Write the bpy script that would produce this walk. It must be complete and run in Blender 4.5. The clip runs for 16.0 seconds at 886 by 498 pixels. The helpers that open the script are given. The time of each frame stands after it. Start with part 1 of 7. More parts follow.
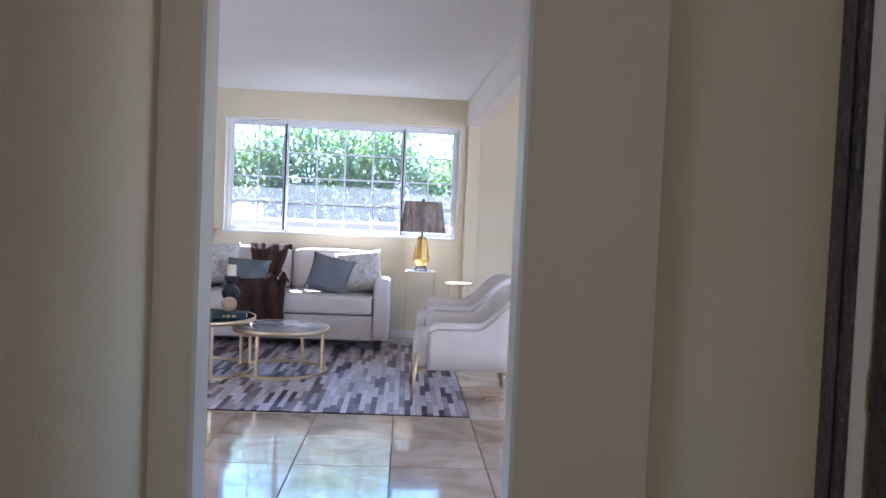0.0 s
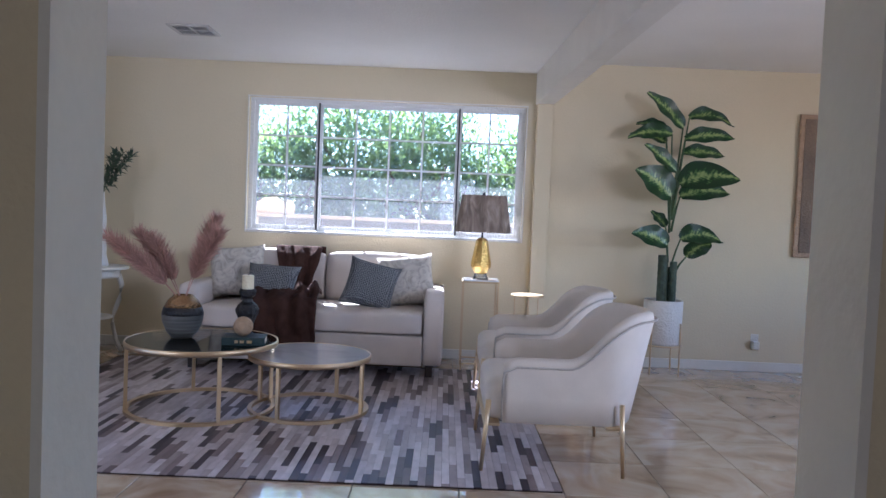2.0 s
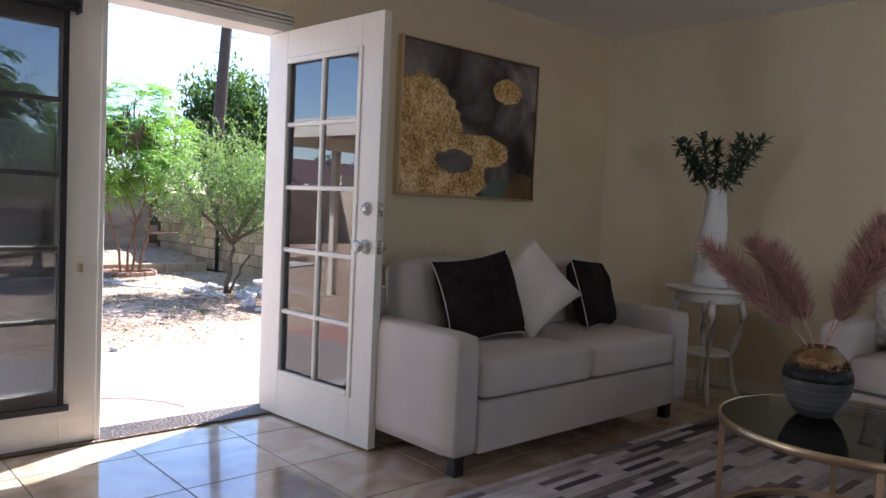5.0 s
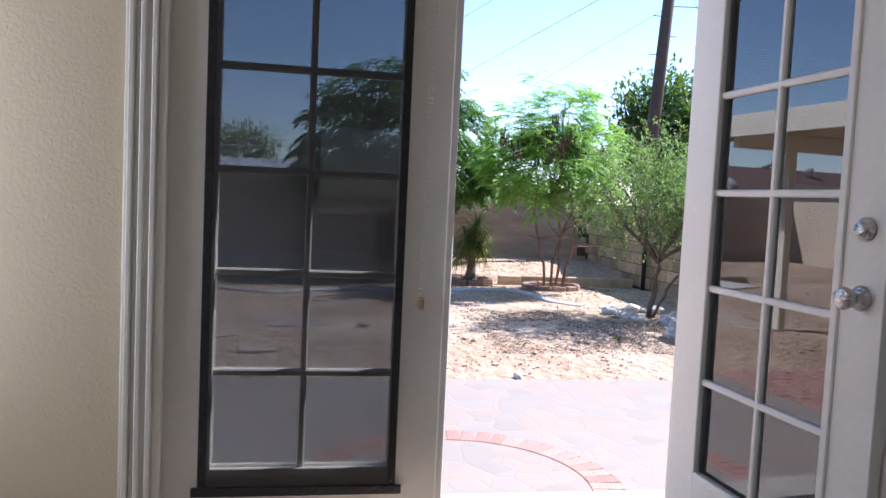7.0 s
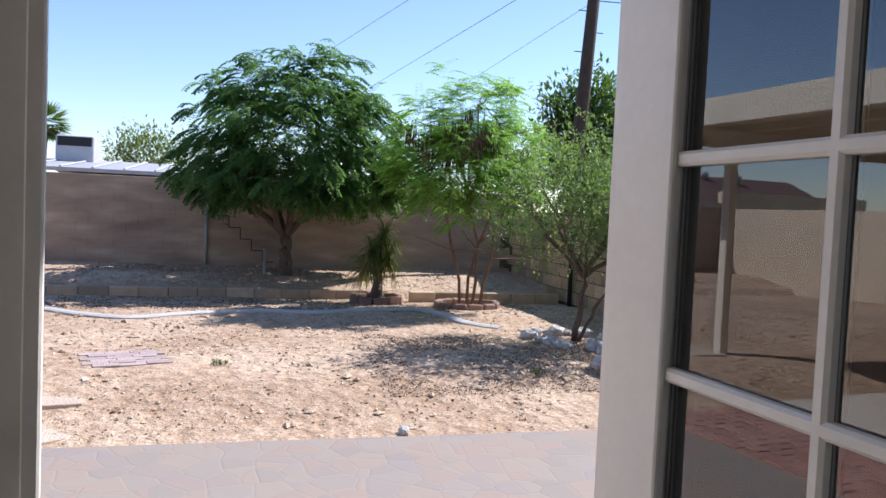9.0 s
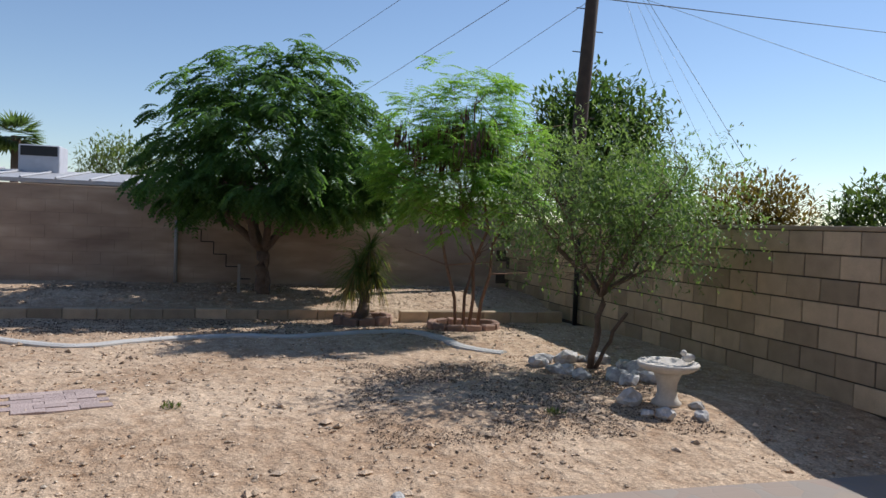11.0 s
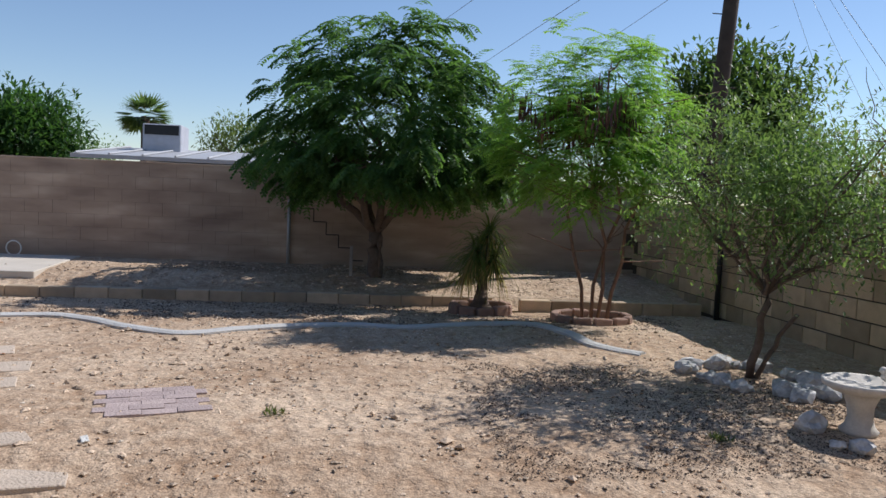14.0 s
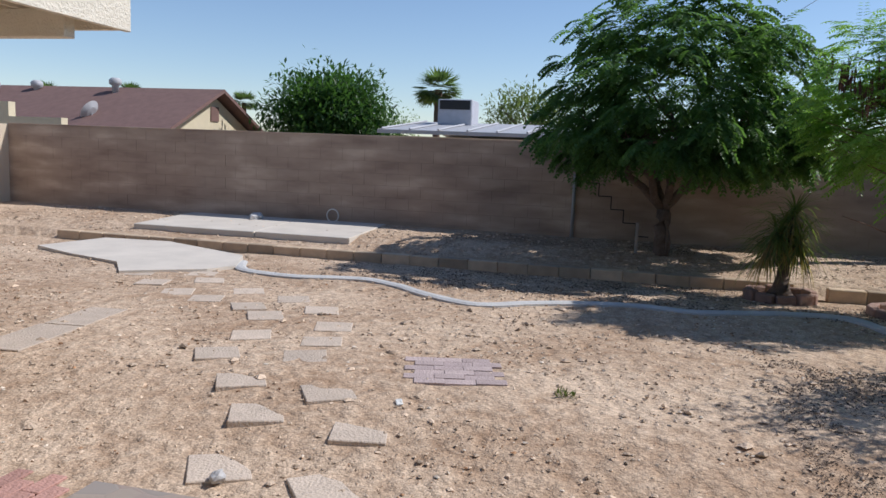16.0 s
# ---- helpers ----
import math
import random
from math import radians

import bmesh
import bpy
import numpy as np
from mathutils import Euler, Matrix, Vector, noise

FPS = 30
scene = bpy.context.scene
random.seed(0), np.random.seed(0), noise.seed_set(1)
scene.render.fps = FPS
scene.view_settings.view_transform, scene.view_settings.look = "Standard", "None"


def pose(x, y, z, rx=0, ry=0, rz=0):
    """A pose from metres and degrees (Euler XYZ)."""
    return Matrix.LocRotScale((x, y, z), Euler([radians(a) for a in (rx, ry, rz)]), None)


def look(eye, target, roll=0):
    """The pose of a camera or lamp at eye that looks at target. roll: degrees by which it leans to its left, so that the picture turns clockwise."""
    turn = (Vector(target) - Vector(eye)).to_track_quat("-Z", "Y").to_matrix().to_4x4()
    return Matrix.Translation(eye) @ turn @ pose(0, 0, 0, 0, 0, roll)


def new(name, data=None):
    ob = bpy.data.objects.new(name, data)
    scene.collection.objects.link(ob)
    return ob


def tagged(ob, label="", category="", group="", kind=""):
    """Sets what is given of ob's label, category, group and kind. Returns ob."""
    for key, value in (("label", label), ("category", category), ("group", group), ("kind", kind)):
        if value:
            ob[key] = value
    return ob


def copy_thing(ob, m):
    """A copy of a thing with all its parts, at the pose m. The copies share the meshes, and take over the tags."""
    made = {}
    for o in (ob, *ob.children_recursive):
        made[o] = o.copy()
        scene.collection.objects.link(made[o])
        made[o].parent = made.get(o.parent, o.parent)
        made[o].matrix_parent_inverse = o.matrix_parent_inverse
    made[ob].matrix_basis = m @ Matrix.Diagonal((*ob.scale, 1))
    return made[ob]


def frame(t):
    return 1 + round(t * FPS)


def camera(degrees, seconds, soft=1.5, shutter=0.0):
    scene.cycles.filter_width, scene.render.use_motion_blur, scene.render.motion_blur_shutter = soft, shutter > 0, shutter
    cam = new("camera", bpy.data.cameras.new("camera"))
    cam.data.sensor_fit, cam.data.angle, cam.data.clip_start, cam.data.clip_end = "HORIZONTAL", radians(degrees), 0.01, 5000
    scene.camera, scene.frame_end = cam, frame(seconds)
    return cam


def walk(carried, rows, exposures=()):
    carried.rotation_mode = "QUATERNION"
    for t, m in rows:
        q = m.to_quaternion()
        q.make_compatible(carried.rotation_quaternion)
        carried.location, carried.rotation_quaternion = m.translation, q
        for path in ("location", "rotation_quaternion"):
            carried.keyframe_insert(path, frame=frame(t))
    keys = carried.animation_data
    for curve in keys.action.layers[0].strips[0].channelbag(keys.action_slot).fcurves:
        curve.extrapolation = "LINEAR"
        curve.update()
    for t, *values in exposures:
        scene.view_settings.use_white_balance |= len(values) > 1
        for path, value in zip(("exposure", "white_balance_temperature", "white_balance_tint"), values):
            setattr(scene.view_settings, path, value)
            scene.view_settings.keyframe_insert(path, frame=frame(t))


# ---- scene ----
# ---------------- camera ----------------
cam = camera(61.3, 16.0)
PATH = [
    (0, (0.232, 0.384, 1.224), (0.334, 2.38, 1.156), 2.5),
    (0.5, (0.129, 0.691, 1.258), (0.227, 2.687, 1.19), 2.5),
    (1, (0.125, 0.997, 1.274), (0.215, 2.993, 1.204), 2.3),
    (1.5, (0.104, 1.347, 1.283), (0.141, 3.345, 1.207), 2.5),
    (2, (0.094, 1.701, 1.232), (0.09, 3.699, 1.15), 2.4),
    (2.5, (0.158, 2.017, 1.177), (-0.046, 4.005, 1.098), 2.2),
    (3, (0.081, 2.302, 1.155), (-0.431, 4.233, 1.068), 2.3),
    (3.5, (0.062, 2.588, 1.156), (-0.611, 4.469, 1.068), 2.2),
    (4, (0.008, 2.85, 1.155), (-0.938, 4.61, 1.061), 2.3),
    (4.5, (-0.204, 3.066, 1.162), (-1.456, 4.622, 1.054), 2.7),
    (5, (-0.396, 3.344, 1.151), (-1.875, 4.687, 1.041), 2.6),
    (5.2, (-0.479, 3.454, 1.161), (-2.071, 4.659, 1.045), 2.6),
    (7.3, (-1.721, 4.164, 1.153), (-3.698, 4.439, 1.028), 2.7),
    (7.5, (-1.858, 4.261, 1.141), (-3.839, 4.515, 1.021), 2.7),
    (8, (-2.227, 4.44, 1.119), (-4.208, 4.695, 1.004), 2.7),
    (8.5, (-2.572, 4.572, 1.128), (-4.53, 4.968, 1.023), 2.5),
    (9, (-2.87, 4.746, 1.125), (-4.803, 5.25, 1.028), 2.5),
    (9.2, (-2.978, 4.798, 1.116), (-4.911, 5.303, 1.022), 2.3),
    (11.3, (-4.036, 4.932, 1.089), (-5.961, 5.47, 1.03), 2.1),
    (11.5, (-4.115, 4.926, 1.137), (-6.038, 5.47, 1.06), 2.3),
    (12, (-4.344, 4.949, 1.123), (-6.273, 5.471, 1.049), 2.4),
    (12.5, (-4.534, 4.981, 1.121), (-6.499, 5.346, 1.046), 2.4),
    (13, (-4.614, 4.959, 1.123), (-6.586, 5.282, 1.052), 2.4),
    (13.5, (-4.692, 4.959, 1.103), (-6.668, 5.255, 1.034), 2.4),
    (14, (-4.707, 4.959, 1.126), (-6.687, 5.21, 0.995), 2.4),
    (14.5, (-4.697, 4.94, 1.196), (-6.679, 5.104, 0.988), 2.2),
    (15, (-4.671, 4.907, 1.238), (-6.655, 4.811, 1.006), 2.3),
    (15.5, (-4.674, 4.872, 1.247), (-6.633, 4.556, 0.999), 2.0),
    (16, (-4.677, 4.836, 1.251), (-6.605, 4.368, 1.0), 2.3),
]
EXPOSURES = [(0.0, 3.32, 4950, 20), (0.8, 3.0, 4950, 20), (1.5, 2.92, 5000, 20), (2.5, 2.64, 5180, 20), (3.5, 2.3, 5350, 20), (5.2, 1.76, 5750, 19), (7.3, 1.26, 5600, 20), (9.2, 0.6, 5950, 18), (11.3, -0.02, 6200, 13), (16.0, -0.02, 5980, 14)]
walk(cam, [(t, look(eye, target, roll)) for t, eye, target, roll in PATH], EXPOSURES)

# ---------------- sky, sun, large lights ----------------
SUN_WAY = Vector((0.39, -0.92, -1.07)).normalized()
sky_world = bpy.data.worlds.new("sky")
scene.world = sky_world
sky_world.use_nodes = True
wn = sky_world.node_tree.nodes
sky = wn.new("ShaderNodeTexSky")
sky.sky_type, sky.sun_disc = "NISHITA", False
sky.sun_elevation, sky.sun_rotation = radians(47), radians(337)
sky.air_density, sky.dust_density, sky.ozone_density = 1.0, 0.05, 2.0
wn["Background"].inputs["Strength"].default_value = 0.116
sky_world.node_tree.links.new(sky.outputs["Color"], wn["Background"].inputs["Color"])
sun = new("sun", bpy.data.lights.new("sun", "SUN"))
sun.data.energy, sun.data.angle, sun.data.color = 4.8, radians(0.55), (1.0, 0.95, 0.86)
sun.matrix_world = look((0, 0, 20), Vector((0, 0, 20)) + SUN_WAY)


def area_lamp(name, eye, target, sx, sy, watts, color=(1, 1, 1)):
    lamp = new(name, bpy.data.lights.new(name, "AREA"))
    lamp.data.shape, lamp.data.size, lamp.data.size_y = "RECTANGLE", sx, sy
    lamp.data.energy, lamp.data.color = watts, color
    lamp.matrix_world = look(eye, target)
    return lamp


# unseen fill lamps added to the east, south and hall sides, behind the walk
area_lamp("east_window_light", (5.42, 5.4, 1.55), (0, 5.4, 1.2), 2.6, 1.3, 1.6, (0.95, 0.97, 1.0))
area_lamp("south_window_light", (3.4, 2.56, 1.6), (-1.6, 8, 1.9), 1.6, 1.2, 2.8, (0.95, 0.97, 1.0)).data.spread = radians(80)
area_lamp("side_light", (-3.6, 2.56, 1.3), (-1.6, 8, 1.3), 0.46, 1.7, 4.6, (0.95, 0.97, 1.0))
area_lamp("hall_window_light", (0.35, -1.56, 1.6), (0.5, 3, 1.3), 0.8, 1.0, 1.3, (0.97, 0.97, 1.0))


# ---------------- materials ----------------
def place_of(n, l, space):
    """Where a texture is laid: in the object's own space, in the world's, or shifted from piece to piece."""
    if space == "object":
        return n.new("ShaderNodeTexCoord").outputs["Object"]
    at = n.new("ShaderNodeNewGeometry").outputs["Position"]
    if space == "world":
        return at
    shift = n.new("ShaderNodeVectorMath")
    shift.operation = "MULTIPLY_ADD"
    shift.inputs[1].default_value = (37.0, 53.0, 29.0)
    l.new(n.new("ShaderNodeObjectInfo").outputs["Random"], shift.inputs[0])
    l.new(at, shift.inputs[2])
    return shift.outputs["Vector"]


def material(name, color, rough=0.6, metal=0.0, vary=0.12, scale=6.0, fine=60.0, bump=0.02, rnd=0.0, island=0.0, tint=None, spec=0.5, coat=0.0, space="object"):
    """A painted, woven or mineral surface: colour at two scales, fine relief; rnd: spread between pieces."""
    m = bpy.data.materials.new(name)
    m.use_nodes = True
    nt, n, l = m.node_tree, m.node_tree.nodes, m.node_tree.links
    b = n["Principled BSDF"]
    b.inputs["Roughness"].default_value, b.inputs["Metallic"].default_value = rough, metal
    b.inputs["Specular IOR Level"].default_value = spec
    b.inputs["Coat Weight"].default_value = coat
    at = place_of(n, l, space)
    big, small = n.new("ShaderNodeTexNoise"), n.new("ShaderNodeTexNoise")
    for t, s, d in ((big, scale, 5), (small, fine, 3)):
        t.inputs["Scale"].default_value, t.inputs["Detail"].default_value = s, d
        l.new(at, t.inputs["Vector"])
    mixn = n.new("ShaderNodeMath")
    mixn.operation = "MULTIPLY_ADD"
    l.new(small.outputs["Fac"], mixn.inputs[0])
    mixn.inputs[1].default_value = 0.45
    l.new(big.outputs["Fac"], mixn.inputs[2])
    ramp = n.new("ShaderNodeMapRange")
    ramp.inputs["From Min"].default_value, ramp.inputs["From Max"].default_value = 0.42, 1.03
    ramp.inputs["To Min"].default_value, ramp.inputs["To Max"].default_value = 1 - vary, 1 + vary
    l.new(mixn.outputs[0], ramp.inputs["Value"])
    val = ramp.outputs["Result"]
    for amount, kind in ((rnd, "obj"), (island, "isl")):
        if amount:
            src = n.new("ShaderNodeObjectInfo").outputs["Random"] if kind == "obj" else n.new("ShaderNodeNewGeometry").outputs["Random Per Island"]
            r = n.new("ShaderNodeMapRange")
            r.inputs["To Min"].default_value, r.inputs["To Max"].default_value = 1 - amount, 1 + amount
            l.new(src, r.inputs["Value"])
            mu = n.new("ShaderNodeMath")
            mu.operation = "MULTIPLY"
            l.new(val, mu.inputs[0])
            l.new(r.outputs["Result"], mu.inputs[1])
            val = mu.outputs[0]
    base = n.new("ShaderNodeMix")
    base.data_type = "RGBA"
    base.inputs["A"].default_value = (*color, 1)
    base.inputs["B"].default_value = (*(tint or color), 1)
    l.new(big.outputs["Fac"], base.inputs["Factor"])
    vm = n.new("ShaderNodeVectorMath")
    vm.operation = "SCALE"
    l.new(base.outputs["Result"], vm.inputs[0])
    l.new(val, vm.inputs["Scale"])
    l.new(vm.outputs["Vector"], b.inputs["Base Color"])
    if bump:
        bp = n.new("ShaderNodeBump")
        bp.inputs["Strength"].default_value, bp.inputs["Distance"].default_value = 0.6, bump
        l.new(small.outputs["Fac"], bp.inputs["Height"])
        l.new(bp.outputs["Normal"], b.inputs["Normal"])
    return m


def ramp_material(name, stops, source="noise", scale=4.0, rough=0.5, metal=0.0, bump=0.0, stretch=(1, 1, 1), distort=0.0, coat=0.0, space="object"):
    """Colours laid along a noise, a piece's own random value or an island's."""
    m = bpy.data.materials.new(name)
    m.use_nodes = True
    n, l = m.node_tree.nodes, m.node_tree.links
    b = n["Principled BSDF"]
    b.inputs["Roughness"].default_value, b.inputs["Metallic"].default_value = rough, metal
    b.inputs["Coat Weight"].default_value = coat
    mp, nz = n.new("ShaderNodeMapping"), n.new("ShaderNodeTexNoise")
    mp.inputs["Scale"].default_value = stretch
    l.new(place_of(n, l, space), mp.inputs["Vector"])
    l.new(mp.outputs["Vector"], nz.inputs["Vector"])
    nz.inputs["Scale"].default_value, nz.inputs["Detail"].default_value, nz.inputs["Distortion"].default_value = scale, 8, distort
    src = nz.outputs["Fac"]
    if source == "object":
        src = n.new("ShaderNodeObjectInfo").outputs["Random"]
    elif source == "island":
        src = n.new("ShaderNodeNewGeometry").outputs["Random Per Island"]
    r = n.new("ShaderNodeValToRGB")
    e = r.color_ramp.elements
    while len(e) < len(stops):
        e.new(0.5)
    for el, (p, c) in zip(e, stops):
        el.position, el.color = p, (*c, 1)
    l.new(src, r.inputs["Fac"])
    if source == "noise":
        l.new(r.outputs["Color"], b.inputs["Base Color"])
    else:
        mr = n.new("ShaderNodeMapRange")
        mr.inputs["To Min"].default_value, mr.inputs["To Max"].default_value = 0.6, 1.35
        l.new(nz.outputs["Fac"], mr.inputs["Value"])
        vm = n.new("ShaderNodeVectorMath")
        vm.operation = "SCALE"
        l.new(r.outputs["Color"], vm.inputs[0])
        l.new(mr.outputs["Result"], vm.inputs["Scale"])
        l.new(vm.outputs["Vector"], b.inputs["Base Color"])
    if bump:
        bp = n.new("ShaderNodeBump")
        bp.inputs["Distance"].default_value = bump
        l.new(nz.outputs["Fac"], bp.inputs["Height"])
        l.new(bp.outputs["Normal"], b.inputs["Normal"])
    return m


def glass_material(name, dust=0.06, tint=(1, 1, 1), gloss=0.08):
    """Thin pane: clear, a faint film of dust, mirror gloss by Fresnel."""
    m = bpy.data.materials.new(name)
    m.use_nodes = True
    n, l = m.node_tree.nodes, m.node_tree.links
    n.remove(n["Principled BSDF"])
    clear, film, mirror = n.new("ShaderNodeBsdfTransparent"), n.new("ShaderNodeBsdfTranslucent"), n.new("ShaderNodeBsdfGlossy")
    clear.inputs["Color"].default_value = (*tint, 1)
    film.inputs["Color"].default_value = (0.8, 0.85, 0.9, 1)
    mirror.inputs["Roughness"].default_value = 0.01
    nz = n.new("ShaderNodeTexNoise")
    nz.inputs["Scale"].default_value, nz.inputs["Detail"].default_value = 3.0, 6
    mr = n.new("ShaderNodeMapRange")
    mr.inputs["To Min"].default_value, mr.inputs["To Max"].default_value = dust * 0.5, dust * 1.5
    l.new(nz.outputs["Fac"], mr.inputs["Value"])
    a, b2 = n.new("ShaderNodeMixShader"), n.new("ShaderNodeMixShader")
    l.new(mr.outputs["Result"], a.inputs["Fac"])
    l.new(clear.outputs[0], a.inputs[1])
    l.new(film.outputs[0], a.inputs[2])
    fr = n.new("ShaderNodeFresnel")
    fr.inputs["IOR"].default_value = 1.45 + gloss
    l.new(fr.outputs[0], b2.inputs["Fac"])
    l.new(a.outputs[0], b2.inputs[1])
    l.new(mirror.outputs[0], b2.inputs[2])
    l.new(b2.outputs[0], n["Material Output"].inputs["Surface"])
    return m


M_WALL = material("cream_wall_paint", (0.715, 0.622, 0.43), 0.75, vary=0.04, scale=1.2, fine=90, bump=0.004)
M_CEIL = material("white_ceiling_paint", (0.86, 0.84, 0.79), 0.85, vary=0.03, scale=2, fine=70, bump=0.006)
M_TRIM = material("white_gloss_paint", (0.76, 0.73, 0.66), 0.4, vary=0.05, scale=5, fine=50, bump=0.002)
M_DOOR = material("aged_white_door_paint", (0.8, 0.765, 0.69), 0.38, vary=0.07, scale=3, fine=40, bump=0.002)
M_DARKWOOD = material("dark_hall_door_wood", (0.06, 0.045, 0.035), 0.45, vary=0.3, scale=4, fine=40)
M_VINYL = material("white_window_vinyl", (0.8, 0.8, 0.78), 0.35, vary=0.03)
M_GROUT = material("grey_grout", (0.2, 0.17, 0.14), 0.9, vary=0.2)
M_TILE = ramp_material("marbled_beige_tile", [(0.3, (0.36, 0.25, 0.165)), (0.45, (0.5, 0.38, 0.27)), (0.58, (0.6, 0.49, 0.37)), (0.75, (0.66, 0.57, 0.46))], scale=2.6, rough=0.12, bump=0.0004, distort=1.6, coat=0.7, space="piece")
M_LINEN = material("cream_linen_upholstery", (0.62, 0.555, 0.5), 0.9, vary=0.08, scale=5, fine=420, bump=0.0025, spec=0.2)
M_IVORY = material("ivory_chair_velvet", (0.7, 0.63, 0.555), 0.85, vary=0.07, scale=6, fine=300, bump=0.002, spec=0.2)
M_PIPING = material("grey_seam_piping", (0.5, 0.46, 0.41), 0.85)
M_FUR = material("dark_brown_plush", (0.025, 0.017, 0.016), 0.95, vary=0.5, scale=14, fine=260, bump=0.006, spec=0.15)
M_THROW = material("chocolate_fleece", (0.055, 0.027, 0.02), 0.95, vary=0.35, scale=16, fine=240, bump=0.006, spec=0.15)
M_CREAM = material("cream_cushion_cotton", (0.72, 0.66, 0.58), 0.9, vary=0.08, fine=300, bump=0.002)
def woven_material(name, dark, light, scale):
    """A small two-tone diamond weave."""
    m = material(name, dark, 0.9, vary=0.15, scale=9, fine=200, bump=0.003)
    n, l = m.node_tree.nodes, m.node_tree.links
    tc, mp, ck = n.new("ShaderNodeTexCoord"), n.new("ShaderNodeMapping"), n.new("ShaderNodeTexChecker")
    mp.inputs["Rotation"].default_value = (0, 0, 0.785)
    ck.inputs["Scale"].default_value = scale
    ck.inputs["Color1"].default_value, ck.inputs["Color2"].default_value = (*dark, 1), (*light, 1)
    l.new(tc.outputs["Object"], mp.inputs["Vector"])
    l.new(mp.outputs["Vector"], ck.inputs["Vector"])
    l.new(ck.outputs["Color"], n["Principled BSDF"].inputs["Base Color"])
    return m


M_SLATE = woven_material("slate_woven_cushion", (0.03, 0.033, 0.04), (0.28, 0.285, 0.29), 105)
M_MARBLEFAB = ramp_material("grey_marbled_cushion", [(0.3, (0.3, 0.27, 0.24)), (0.5, (0.52, 0.48, 0.42)), (0.7, (0.62, 0.57, 0.5))], scale=9, rough=0.9, stretch=(1, 1, 0.35), distort=2.5, bump=0.002)
M_LEG = material("espresso_wood_leg", (0.022, 0.012, 0.009), 0.4, vary=0.3)
M_GOLD = material("brushed_gold_metal", (0.68, 0.53, 0.34), 0.36, 1.0, vary=0.08, fine=200, bump=0.0005)
M_GOLDMIR = material("mercury_gold_glaze", (0.78, 0.52, 0.16), 0.12, 1.0, vary=0.25, scale=12)
M_MARBLETOP = ramp_material("white_marble_top", [(0.35, (0.74, 0.75, 0.77)), (0.5, (0.84, 0.84, 0.85)), (0.7, (0.86, 0.86, 0.86))], scale=3, rough=0.06, distort=2.0, coat=1.0)
M_GLASS = glass_material("door_glass", 0.03, (0.85, 0.88, 0.9), 0.95)
M_WINGLASS = glass_material("dusty_window_glass", 0.035, (0.95, 0.97, 1.0), 0.05)
M_TABLEGLASS = glass_material("smoked_table_glass", 0.02, (0.86, 0.87, 0.86), 0.12)
M_BLACK = material("matte_black_ceramic", (0.012, 0.012, 0.014), 0.45, vary=0.3)
M_CANDLE = material("ivory_candle_wax", (0.8, 0.72, 0.52), 0.5, vary=0.05)
M_WOODBALL = material("turned_pale_wood", (0.42, 0.29, 0.18), 0.55, vary=0.2, scale=20)
M_BOOK = material("dark_green_book_cloth", (0.018, 0.04, 0.04), 0.6, vary=0.2)
M_PAGES = material("book_pages", (0.68, 0.62, 0.5), 0.9, vary=0.1)
M_SHADE = ramp_material("taupe_crinkled_shade", [(0.35, (0.16, 0.115, 0.085)), (0.55, (0.3, 0.23, 0.175)), (0.75, (0.5, 0.42, 0.35))], scale=16, rough=0.5, stretch=(1, 1, 0.25), distort=1.2, bump=0.01)
M_PLUME = material("dusty_pink_plume", (0.56, 0.34, 0.28), 0.95, vary=0.2, scale=20, island=0.25)
M_WHITECER = material("white_glazed_ceramic", (0.78, 0.78, 0.77), 0.3, vary=0.03)
M_POT = material("white_matte_planter", (0.76, 0.74, 0.7), 0.55, vary=0.03)
M_SOIL = material("dark_soil", (0.05, 0.035, 0.025), 0.95, vary=0.4, scale=40)
M_STEM = material("green_cane_stem", (0.07, 0.12, 0.05), 0.5, vary=0.35, scale=18)
M_CANE = material("ringed_cane_trunk", (0.06, 0.085, 0.055), 0.6, vary=0.4, scale=25)
